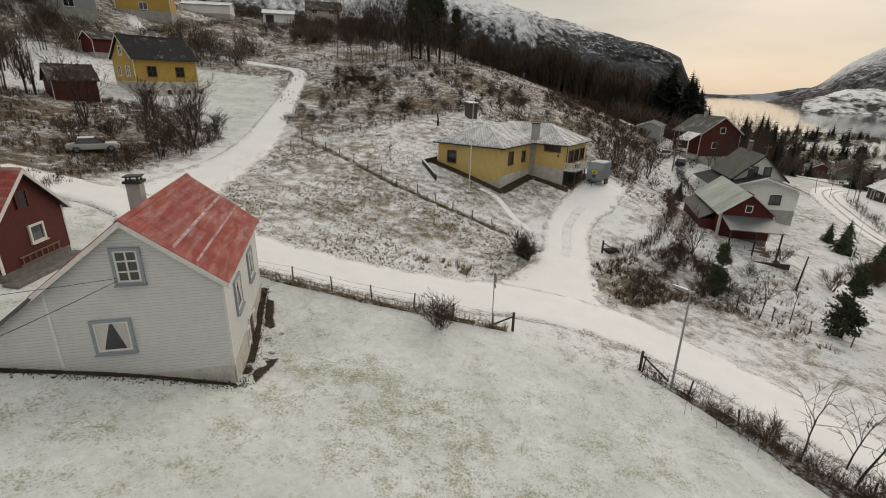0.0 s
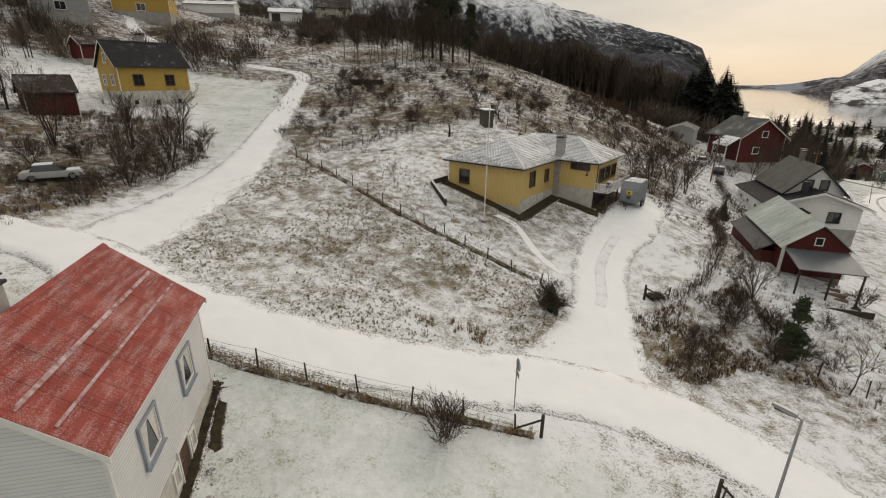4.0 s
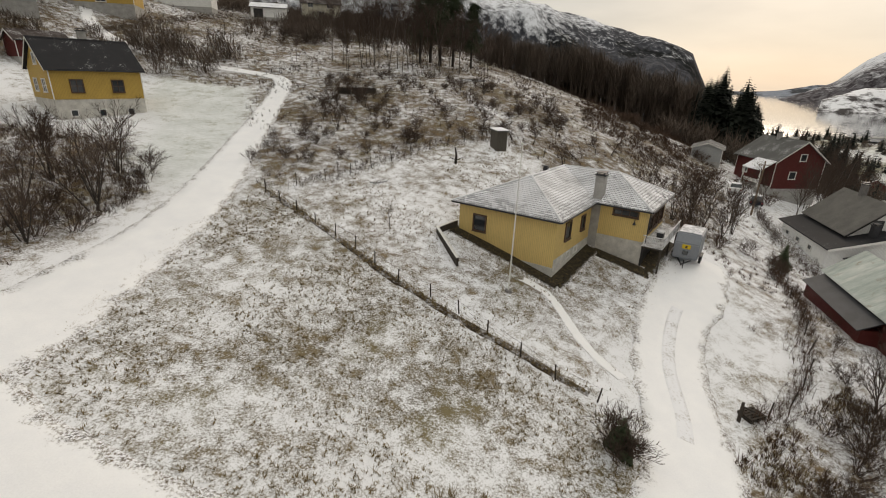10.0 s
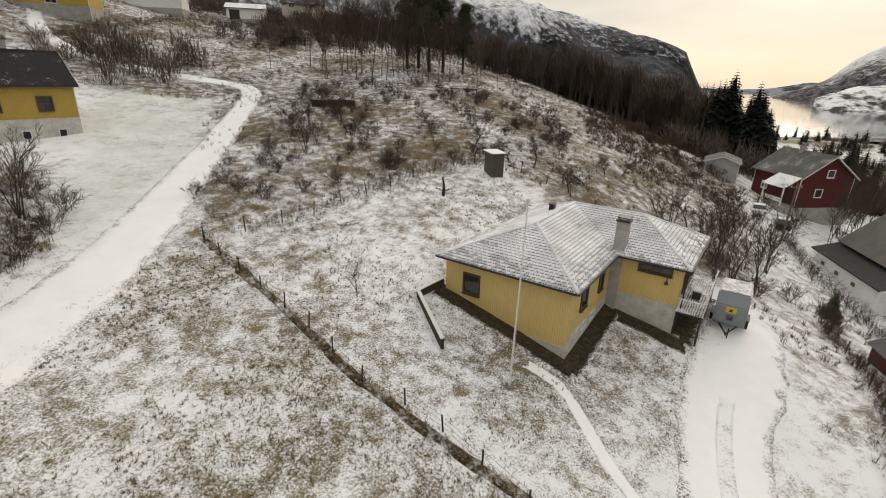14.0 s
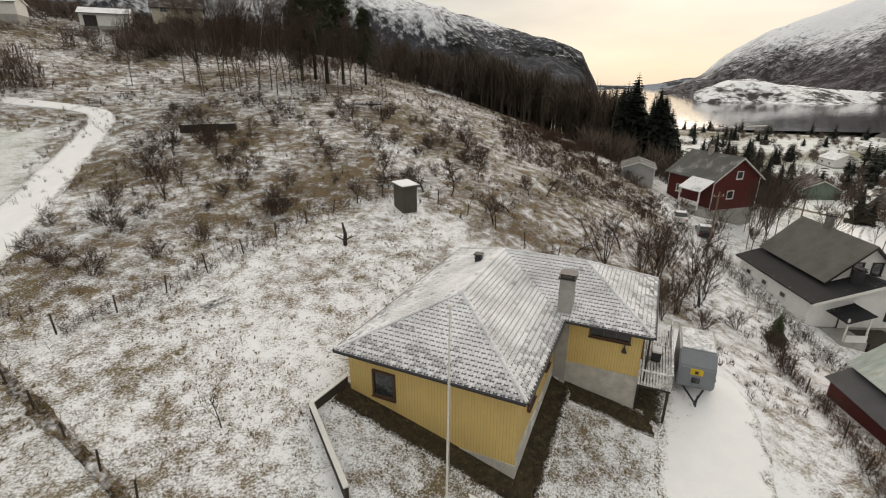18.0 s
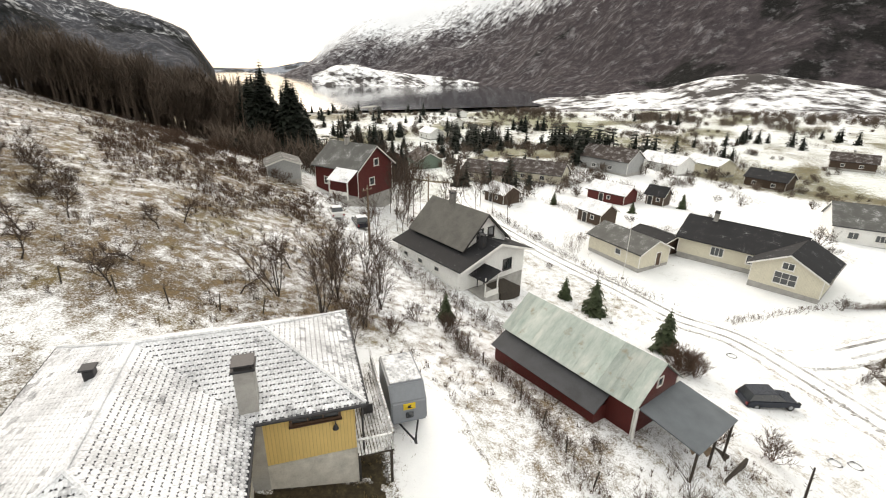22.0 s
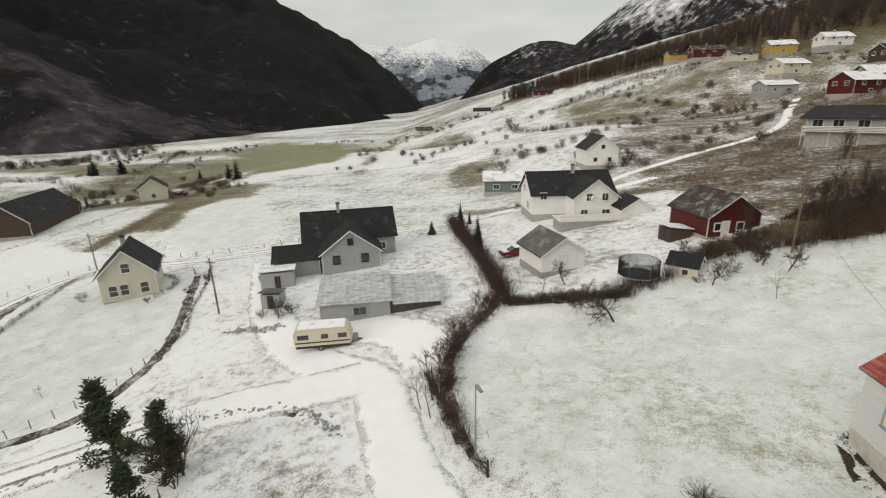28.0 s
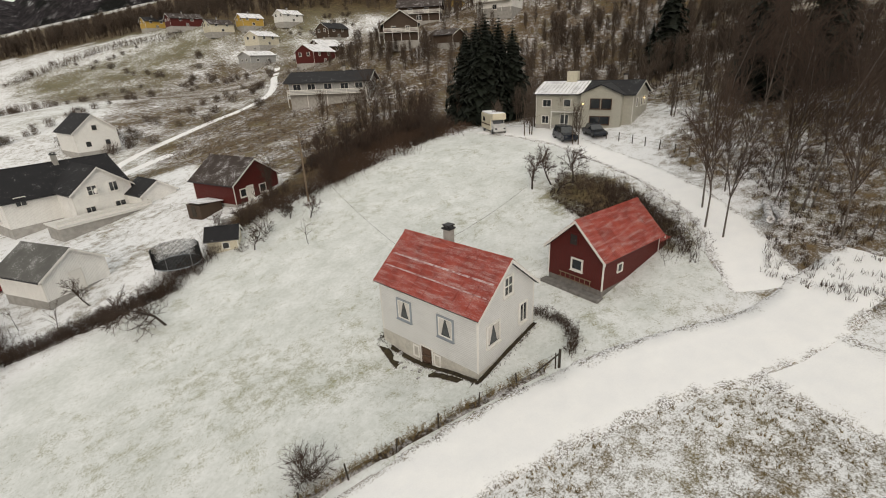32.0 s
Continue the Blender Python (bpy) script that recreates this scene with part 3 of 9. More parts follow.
for poly, c, g in ((YARD, 0.24, 0.3), (SLOPE, 0.61, 0.02), (SCREE, 0.56, 0.05), (HILL, 0.535, 0.05), (UPPER, 0.58, 0.05), (WOODED, 0.56, 0.05), (BANK, 0.42, 0.05), (COPSE, 0.46, 0.05), (THORNS, 0.72, 0.03), (LAWN, 0.315, 1.0), (MEADOW, 0.46, 0.2), (GARDEN, 0.455, 0.1), (THICKET, 0.74, 0.05), (FIELD, 0.29, 1.0), (SNOWFIELD, 0.32, 1.0), (CROFT, 0.40, 0.6), (PALE, 0.74, 1.0), (OLIVE, 0.66, 1.0), (PADDOCK, 0.2, 0.9), (FOREST, 0.95, 0.0), (PLOT, 0.44, 0.2), (WOODSIDE, 0.60, 0.0)):
    hit = within(gx, gy, poly)
    cover[hit], green[hit] = c, g
for _ in range(2):
    for arr in (cover, green):
        arr[1:-1, 1:-1] = (arr[1:-1, 1:-1] * 2 + arr[:-2, 1:-1] + arr[2:, 1:-1] + arr[1:-1, :-2] + arr[1:-1, 2:]) / 6
for key, arr in (("cover", cover), ("green", green)):
    at = ground.data.attributes.new(key, "FLOAT", "POINT")
    at.data.foreach_set("value", arr.ravel().astype(np.float32))


def curve_points(pts, step=1.0):
    """A smooth line through the points, about one point a step."""
    p = [Vector((*q, 0)[:2] + (0,)) for q in pts]
    p = [p[0] * 2 - p[1]] + p + [p[-1] * 2 - p[-2]]
    out = []
    for i in range(1, len(p) - 2):
        k = max(2, int((p[i + 1] - p[i]).length / step))
        for j in range(k):
            t = j / k
            a = 2 * p[i] + (p[i + 1] - p[i - 1]) * t
            b = (2 * p[i - 1] - 5 * p[i] + 4 * p[i + 1] - p[i + 2]) * t * t
            c = (-p[i - 1] + 3 * p[i] - 3 * p[i + 1] + p[i + 2]) * t ** 3
            out.append((a + b + c) / 2)
    out.append(p[-2])
    return out


def ribbon(name, pts, width, lift, material, label, category, rough_edge=0.25, widths=None):
    line = curve_points(pts, 1.0)
    k, rows = len(line), []
    rng = random.Random(len(name) + k)
    for i, p in enumerate(line):
        d = (line[min(i + 1, k - 1)] - line[max(i - 1, 0)]).normalized()
        side = Vector((-d.y, d.x, 0))
        w = width if widths is None else float(np.interp(i / (k - 1), np.linspace(0, 1, len(widths)), widths))
        row = []
        for s in (-1, -0.92, -0.5, 0, 0.5, 0.92, 1):
            q = p + side * (w / 2 * s + (rng.uniform(-rough_edge, rough_edge) if abs(s) == 1 else 0))
            z = hz(q.x, q.y) + (lift * min(1, i / 3, (k - 1 - i) / 3) if abs(s) < 1 else -0.03)
            row.append((q.x, q.y, z))
        rows.append(row)
    a = np.array(rows)
    ob = grid_mesh(name, a[:, ::-1, 0].T.copy(), a[:, ::-1, 1].T.copy(), a[:, ::-1, 2].T.copy(), material)
    ob.data.flip_normals()
    if sum(f.normal.z for f in ob.data.polygons) < 0:
        ob.data.flip_normals()
    rim = ob.data.attributes.new("edge", "FLOAT", "POINT")
    rim.data.foreach_set("value", np.repeat((1.0, 0.9, 0.35, 0.0, 0.35, 0.9, 1.0), k).astype(np.float32))
    return tagged(ob, label, category, kind="structure")


PACKED = "road under smooth packed snow"
ribbon("road", [(-36, 37), (-31, 36.5), (-25, 36), (-17, 32.5), (-8, 30.4), (0, 30.0), (6, 30.4), (12, 29.0), (17, 24.5), (21, 19.0), (25, 14.5), (32, 13), (39, 9), (46, 3), (53, -5), (60, -13)], 4.8, 0.07, M["road"], PACKED, "road", widths=(4.2, 5.6, 4.8, 5.2, 4.8, 5.5, 5, 4.5))
ribbon("road_upper", [(-24, 35.5), (-23.2, 40), (-22.9, 45), (-22.6, 50), (-22.6, 55), (-23.2, 61), (-24.4, 68), (-25.6, 76), (-27.2, 86), (-28.6, 94), (-29.9, 100), (-31.5, 103.6), (-34.5, 105.5), (-40, 106.3), (-48, 106.4), (-56, 106.2), (-66, 110), (-76, 122)], 3.6, 0.09, M["road"], PACKED, "road", widths=(7, 5.0, 4.2, 3.4, 2.8, 2.6, 2.8, 2.0))
ribbon("road_driveway", [(7.5, 31), (9.6, 36), (11.0, 41), (12.2, 46), (14.6, 51), (18.0, 55.5), (20.5, 60)], 4.6, 0.10, M["road"], "driveway under packed snow with wheel ruts", "driveway", widths=(9, 5.2, 4.6, 4.8, 5.6, 4.2))
ribbon("road_lower", [(24, 13.5), (30, 17.5), (37, 22), (46, 31), (54, 39.5), (58.5, 46), (59, 52), (62.5, 60), (68.6, 77), (80, 98), (100, 114), (118, 124), (150, 150)], 4.2, 0.11, M["road"], PACKED, "road", widths=(6, 4.4, 4.2, 7, 4.2, 3.6, 3.6))
ribbon("road_loop", [(56, 43), (59, 38), (66, 33), (74, 26.5), (83, 18), (89.5, 8), (91, -3), (84, -9), (76, -11.5), (66, -17), (52, -26), (34, -39), (24, -48), (10, -56), (-4, -66)], 3.6, 0.13, M["road"], "lane with wheel tracks in the snow", "road")
ribbon("road_house", [(-29, 34), (-32, 30.5), (-35.5, 27), (-39.5, 19), (-42, 10), (-44.5, 1), (-45.5, -7), (-44, -14)], 3.4, 0.12, M["road"], "driveway under packed snow", "driveway", widths=(5, 3.6, 3.2, 3.4, 5.5, 5))
ribbon("road_path", [(3.4, 52.6), (5.2, 51.4), (6.0, 49.4), (6.6, 47.2), (7.4, 45.4), (8.6, 43.8)], 0.8, 0.01, M["road"], "narrow trodden footpath in the snow", "path", 0.2)
ribbon("road_hill", [(10, -56), (3.7, -70.8), (-12.9, -86), (-35, -104), (-50, -150), (-60, -178)], 2.6, 0.08, M["road"], "farm track under snow climbing the slope", "road")
ribbon("yard_snow", [(36, 9), (30, 6), (24, 7), (20, 11)], 7, 0.06, M["road"], "yard under smooth snow", "yard")

COTTAGE, BUNGALOW = pose(-12.8, 21.35, 0, 0, 0, 104.2), pose(6.1, 52.8, 0, 0, 0, 55.5)
for pts in ([(-14.2, 28.6), (-9, 27.7), (-3, 26.9), (4, 26.4)], [(11.4, 24), (14, 21), (17, 17), (20, 13)], [(-18.5, 61), (-11.5, 55), (-5.6, 49.8), (1.2, 45.2), (6.2, 42)]):
    ribbon("bare_strip", pts, 0.5, 0.03, M["earth"], "dark flattened growth along the fence", "growth", 0.35)
for m, ends, w, text in ((COTTAGE, ((-4.5, -3.25), (4.5, -3.25)), 0.4, "dark bare soil along the house wall"), (COTTAGE, ((4.4, -3.2), (4.4, 3.2)), 0.35, "dark bare soil along the house wall"), (COTTAGE, ((-4.4, -3.2), (-4.4, 5.2)), 0.35, "dark bare soil along the house wall"),
                         (BUNGALOW, ((0.0, -0.4), (0.0, 9.4)), 1.7, "wet dark ground at the foot of the wall"), (BUNGALOW, ((-0.3, 0.0), (7.9, 0.0)), 1.7, "wet dark ground at the foot of the wall"),
                         (BUNGALOW, ((7.4, -0.2), (7.4, -5.5)), 1.6, "wet dark ground at the foot of the wall"), (BUNGALOW, ((7.6, -4.4), (15.4, -4.9)), 2.4, "wet dark ground under the veranda")):
    a, b = (m @ Vector((*e, 0)) for e in ends)
    ribbon("soil_strip", [(a.x, a.y), ((a.x + b.x) / 2, (a.y + b.y) / 2), (b.x, b.y)], w, 0.05, M["soil"], text, "soil", 0.3)
for run in ([(-4.3, -3.5), (-3.1, -3.8), (-1.7, -4.2), (-0.6, -4.0)], [(0.6, -3.9), (1.8, -3.7), (4.2, -3.6)]):
    q = [COTTAGE @ Vector((*e, 0)) for e in run]
    ribbon("soil_strip", [(v.x, v.y) for v in q], 0.6, 0.04, M["soil"], "dark rubble and soil by the cellar door", "soil", 0.35)
LOWER = [(37, 22), (46, 31), (54, 39.5), (58.5, 46), (59, 52), (62.5, 60), (68.6, 77), (80, 98), (100, 114)]
LOOP = [(59, 38), (66, 33), (74, 26.5), (83, 18), (89.5, 8), (91, -3), (84, -9), (76, -11.5), (66, -17), (52, -26), (34, -39), (24, -48)]


def beside(pts, off):
    line = curve_points(pts, 3.0)
    out = []
    for i, q in enumerate(line):
        d = (line[min(i + 1, len(line) - 1)] - line[max(i - 1, 0)]).normalized()
        out.append((q.x - d.y * off, q.y + d.x * off))
    return out


DRIVE = [(9.2, 37), (11.0, 41), (12.2, 46), (14.6, 51), (17.4, 54.8)]
ribbon("verge", DRIVE, 0.9, 0.103, M["crown"], "grassy crown between the driveway ruts", "verge", 0.2)
for pts, offs, lift in ((LOWER, (-1.0, 0.7), 0.135), (LOOP, (-0.8, 0.8), 0.155)):
    for off in offs:
        ribbon("wheel_track", beside(pts, off), 0.4, lift, M["rut"], "dark wheel track worn into the snow", "track", 0.12)
for pts in ([(59, 34.0), (55.0, 31.9), (51.4, 28.6), (48.9, 24.8), (49.8, 18.2), (52.4, 12.4), (60, 3), (67.5, -5.7)], [(59.7, 34.7), (64.0, 32.2), (71.4, 25.4), (80, 18.6), (86.5, 10.0)], [(52.4, 38.4), (47.7, 33.9), (42.6, 28.9), (38.4, 23.8), (32.8, 20.6), (28.7, 20.3)], [(15.5, -1.0), (19, -8), (24, -18), (30, -29), (35, -39)], [(2.5, -2.6), (8, -2.0), (15.5, -1.0)], [(13.8, 21.4), (16.2, 17.5), (18.2, 12.5), (18.6, 7), (17.4, 1.5), (17, -2.5)]):
    ribbon("verge", pts, 1.1, 0.05, M["earth"], "bare earth verge along the lane", "verge", 0.5)


# ---- mountains and water ----
def ridge(name, skyline, base_r, top_r, material, label, rough=0.05, seed=3, base_z=-30, steps=26, power=1.25, jag=0.25, back=True):
    """A mountain side seen from the village: a slope from base_r to top_r metres off, its crest at the given heights of eye over the horizon."""
    az0, az1 = skyline[0][0], skyline[-1][0]
    az = np.arange(az0, az1 + 0.01, 0.4)
    el = np.interp(az, [a for a, _ in skyline], [e for _, e in skyline])
    q = np.linspace(0, 1, steps)
    A, Q = np.meshgrid(np.radians(az), q)
    base_r = np.interp(az, [b[0] for b in base_r], [b[1] for b in base_r]) if hasattr(base_r, "append") else np.full(az.shape, float(base_r))
    R = base_r + (top_r - base_r) * Q
    top = 27 + top_r * np.tan(np.radians(el))
    Z = np.zeros_like(R)
    for i in range(R.shape[0]):
        for j in range(R.shape[1]):
            x, y = R[i, j] * math.sin(A[i, j]), R[i, j] * math.cos(A[i, j])
            n1 = noise.fractal(Vector((x / 420, y / 420, seed)), 1.0, 2.1, 6)
            n2 = noise.fractal(Vector((x / 70, y / 70, seed + 5)), 1.0, 2.0, 3)
            prof = Q[i, j] ** power
            env = 4 * Q[i, j] * (1 - Q[i, j])
            Z[i, j] = base_z + (top[j] - base_z) * prof + (top_r - base_r[j]) * (rough * n1 * env + 0.006 * n2 * min(1, Q[i, j] * 2) * jag * 4)
    X, Y = R * np.sin(A), R * np.cos(A) + 40
    if back:
        X, Y = np.vstack([X, X[-1:] * 1.35]), np.vstack([Y, (Y[-1:] - 40) * 1.35 + 40])
        Z = np.vstack([Z, np.full((1, Z.shape[1]), base_z)])
    ob = grid_mesh(name, X, Y, Z, material)
    return tagged(ob, label, "mountain", kind="structure")


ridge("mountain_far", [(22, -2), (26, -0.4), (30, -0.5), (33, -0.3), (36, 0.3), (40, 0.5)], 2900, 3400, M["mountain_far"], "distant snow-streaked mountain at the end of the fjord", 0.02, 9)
ridge("mountain_north", [(-60, 14), (-20, 14), (0, 11), (9.5, 7.4), (15, 6.2), (17.5, 5.4), (20.5, 4.6), (23.3, 3.9), (25.2, 3.0), (26.3, 1.0), (27.5, -1.2)], 900, 1900, M["mountain_nw"], "steep rocky mountain streaked with snow", 0.15, 4)
ridge("mountain_east", [(33.5, -1.4), (35.6, -0.2), (37.3, 0.6), (39, 2.4), (42.5, 4.6), (46.7, 6.0), (54, 8.5), (65, 17), (80, 25), (110, 26), (128, 19), (141, 11.7), (145.5, 9.5), (150, 7.2), (154.6, 3.6), (158, 0)], [(33, 1900), (45, 1700), (55, 1350), (64, 900), (72, 720), (80, 700), (92, 640), (105, 560), (120, 420), (140, 480), (150, 700), (158, 900)], 2600, M["mountain_east"], "broad dark wooded mountain with snow on its upper side", 0.07, 12)
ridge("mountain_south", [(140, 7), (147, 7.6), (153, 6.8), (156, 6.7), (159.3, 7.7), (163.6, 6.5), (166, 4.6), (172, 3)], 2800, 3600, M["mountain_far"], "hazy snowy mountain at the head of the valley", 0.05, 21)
ridge("mountain_west", [(160, -1), (162.5, 1.5), (164.5, 4.0), (167, 5.6), (170, 6.8), (172.6, 6.9), (174.8, 6.4), (177, 8), (179, 9.6), (190, 17), (225, 22), (270, 20), (302, 15)], 700, 1500, M["mountain_sw"], "dark wooded mountainside with snow between the trees", 0.07, 30)

ridge("far_shore", [(37, -1.6), (39, -0.9), (42, -0.5), (45, -0.4), (49, -0.7), (53, -1.0), (57, -1.6)], 1150, 1400, M["far_fields"], "snow-covered farmland on the far shore", 0.22, 41, -22, 12)
ridge("foothill", [(52, -6.5), (58, -4.2), (64, -3.0), (70, -2.2), (76, -1.4), (80, -0.2), (84, 0.3), (90, -0.4), (96, -1.2), (102, -1.9), (109, -0.9), (116, -2.4), (124, -3.5)], [(52, 600), (62, 560), (80, 500), (100, 430), (124, 330)], 720, M["far_fields"], "snowy fields rising to the foot of the mountain", 0.03, 51, -19, 14, 1.0)
lake_bm = bmesh.new()
lake_ring = [(-150, 900), (-60, 470), (150, 415), (300, 452), (420, 400), (600, 330), (760, 330), (1100, 300), (2600, 1300), (2600, 4200), (300, 4200)]
lake_bm.faces.new([lake_bm.verts.new((x, y, -15)) for x, y in lake_ring])
lm, ln, ll, lb = nodes_of("lake_water", 0.06, 0, 0.35)
lb.inputs["Base Color"].default_value = (0.02, 0.03, 0.04, 1)
bump(ln, ll, lb, noise_node(ln, ll, 0.06, 5.0, 0.6), 0.12, 1.0)
tagged(link("water", lake_bm, lm), "calm grey fjord mirroring the bright sky", "water", kind="structure")


# ---- buildings ----
def wall_frame(L, D, side):
    """The pose of a wall's middle at floor level: x along the wall, -y outwards."""
    return {"front": pose(0, -D / 2, 0), "back": pose(0, D / 2, 0, 0, 0, 180), "left": pose(-L / 2, 0, 0, 0, 0, -90), "right": pose(L / 2, 0, 0, 0, 0, 90)}[side]


def add_window(parent, m, u, z, w, h, frame_mat, cols=2, rows=1, curtain=False, deep=0.09, bar=0.055, label=""):
    """A framed window on a wall: casing, glazing bars, panes, sill and, where one shows, a curtain."""
    bm = bmesh.new()
    b = 0.11 if w > 0.7 else 0.08
    outer = [(-w / 2 - b, -b), (w / 2 + b, -b), (w / 2 + b, h + b), (-w / 2 - b, h + b)]
    inner = [(-w / 2, 0), (w / 2, 0), (w / 2, h), (-w / 2, h)]
    fo, fi, bo, bi = ([bm.verts.new((x, y, zz)) for x, zz in ring] for ring, y in ((outer, -deep), (inner, -deep), (outer, 0.05), (inner, 0.05)))
    for i in range(4):
        j = (i + 1) % 4
        for q in ((fo[i], fo[j], fi[j], fi[i]), (bo[j], bo[i], bi[i], bi[j]), (fo[j], fo[i], bo[i], bo[j]), (fi[i], fi[j], bi[j], bi[i])):
            bm.faces.new(q)
    win = part("window", bm, frame_mat, parent, label)
    win.matrix_basis = m @ pose(u, 0, z)
    bars = frame_mat
    if frame_mat is M["blue_grey_paint"]:
        bars = M["white_paint"]
        sb = bmesh.new()
        ring0 = [(-w / 2, 0), (w / 2, 0), (w / 2, h), (-w / 2, h)]
        ring1 = [(-w / 2 + 0.07, 0.07), (w / 2 - 0.07, 0.07), (w / 2 - 0.07, h - 0.07), (-w / 2 + 0.07, h - 0.07)]
        fo, fi, bi = ([sb.verts.new((x, y, zz)) for x, zz in ring] for ring, y in ((ring0, -0.065), (ring1, -0.065), (ring1, 0.0)))
        for i in range(4):
            j = (i + 1) % 4
            sb.faces.new((fo[i], fo[j], fi[j], fi[i]))
            sb.faces.new((fi[i], fi[j], bi[j], bi[i]))
        part("sash", sb, bars, win, "white inner sash")
    for c in range(1, cols):
        x = -w / 2 + w * c / cols
        part("glazing_bar", box(x - bar / 2, x + bar / 2, -deep * 0.75, 0.03, 0, h), bars, win)
    for r in range(1, rows):
        zz = h * r / rows
        part("glazing_bar", box(-w / 2, w / 2, -deep * 0.7, 0.03, zz - bar / 2, zz + bar / 2), bars, win)
    pw = w / cols
    for c in range(cols):
        pb = box(-w / 2 + c * pw, -w / 2 + (c + 1) * pw, -0.022, 0.02, 0, h)
        part("pane", pb, M["glass"], win)
    if w > 0.7:
        part("sill", box(-w / 2 - b - 0.04, w / 2 + b + 0.04, -deep - 0.07, 0.0, -b - 0.04, -b), frame_mat, win)
    if curtain:
        for s in (-1, 1):
            cb = bmesh.new()
            k = 7
            top = [(s * w * (0.48 - 0.45 * i / k), -0.03 - 0.006 * (i % 2), h * 0.97) for i in range(k + 1)]
            low = [(s * w * (0.48 - 0.16 * i / k), -0.03 - 0.006 * (i % 2), h * 0.06) for i in range(k + 1)]
            mid = [(s * w * (0.48 - 0.27 * i / k), -0.03 - 0.006 * (i % 2), h * 0.42) for i in range(k + 1)]
            for ra, rb in ((top, mid), (mid, low)):
                a = [cb.verts.new(p) for p in ra]
                d = [cb.verts.new(p) for p in rb]
                for i in range(k):
                    cb.faces.new((a[i], a[i + 1], d[i + 1], d[i]))
            part("curtain", cb, M["curtain"], win, "pale gathered curtain")
    return win


def add_door(parent, m, u, z, w, h, mat_leaf, mat_frame, label=""):
    bm = bmesh.new()
    for x0, x1, z0, z1 in ((-w / 2 - 0.1, -w / 2, 0, h + 0.1), (w / 2, w / 2 + 0.1, 0, h + 0.1), (-w / 2, w / 2, h, h + 0.1)):
        box(x0, x1, -0.08, 0.05, z0, z1, bm)
    fr = part("door", bm, mat_frame, parent, label)
    fr.matrix_basis = m @ pose(u, 0, z)
    lb = box(-w / 2, w / 2, -0.03, 0.03, 0.02, h)
    for k in range(3):
        box(-w / 2 + 0.12, w / 2 - 0.12, -0.045, -0.028, 0.15 + k * h / 3.2, 0.15 + (k + 0.75) * h / 3.2, lb)
    part("leaf", lb, mat_leaf, fr)
    part("handle", tube(bmesh.new(), (w * 0.38, -0.09, h * 0.48), (w * 0.28, -0.09, h * 0.48), 0.012, 0.012), M["metal"], fr)
    return fr


def roof_plane(bm, x0, x1, y_eave, z_eave, y_ridge, z_ridge, thick=0.12, wave=0.0, pitch=0.0):
    """One roof slope; with a wave it is a corrugated sheet."""
    if not pitch:
        q = [(x0, y_eave, z_eave), (x1, y_eave, z_eave), (x1, y_ridge, z_ridge), (x0, y_ridge, z_ridge)]
        if y_eave > y_ridge:
            q = q[::-1]
        return slab(bm, q, thick)
    k = max(4, int((x1 - x0) / pitch))
    rows = []
    for y, z in ((y_eave, z_eave), (y_ridge, z_ridge)):
        rows.append([((x0 + (x1 - x0) * i / k), y, z + (wave if i % 2 else 0.0)) for i in range(k + 1)])
    under = [[(x, y, z - thick) for x, y, z in r] for r in rows]
    v = [[bm.verts.new(p) for p in r] for r in rows + under]
    for i in range(k):
        bm.faces.new((v[0][i], v[0][i + 1], v[1][i + 1], v[1][i]))
        bm.faces.new((v[2][i + 1], v[2][i], v[3][i], v[3][i + 1]))
        bm.faces.new((v[0][i + 1], v[0][i], v[2][i], v[2][i + 1]))
        bm.faces.new((v[1][i], v[1][i + 1], v[3][i + 1], v[3][i]))
    for i in (0, k):
        bm.faces.new((v[0][i], v[1][i], v[3][i], v[2][i]))
    bmesh.ops.recalc_face_normals(bm, faces=bm.faces)
    return bm


def gable_walls(L, D, h, rise, z0=0.0):
    bm = bmesh.new()
    prof = [(-D / 2, z0), (D / 2, z0), (D / 2, h), (0, h + rise), (-D / 2, h)]
    return prism(bm, [(-L / 2, y, z) for y, z in prof], [(L / 2, y, z) for y, z in prof])


def chimney(parent, x, y, z0, z1, w=0.6, d=0.6, mat=None, cap=True):
    bm = box(x - w / 2, x + w / 2, y - d / 2, y + d / 2, z0, z1)
    c = part("chimney", bm, mat or M["concrete"], parent, "rendered chimney with a dark cap")
    part("chimney_cap", box(x - w / 2 - 0.08, x + w / 2 + 0.08, y - d / 2 - 0.08, y + d / 2 + 0.08, z1, z1 + 0.1), M["dark_metal"], c)
    if cap:
        fb = bmesh.new()
        for sx in (-1, 1):
            for sy in (-1, 1):
                box(x + sx * w * 0.4 - 0.03, x + sx * w * 0.4 + 0.03, y + sy * d * 0.4 - 0.03, y + sy * d * 0.4 + 0.03, z1 + 0.1, z1 + 0.26, fb)
        box(x - w / 2 - 0.05, x + w / 2 + 0.05, y - d / 2 - 0.05, y + d / 2 + 0.05, z1 + 0.26, z1 + 0.31, fb)
        part("chimney_hood", fb, M["dark_metal"], c)
    return c


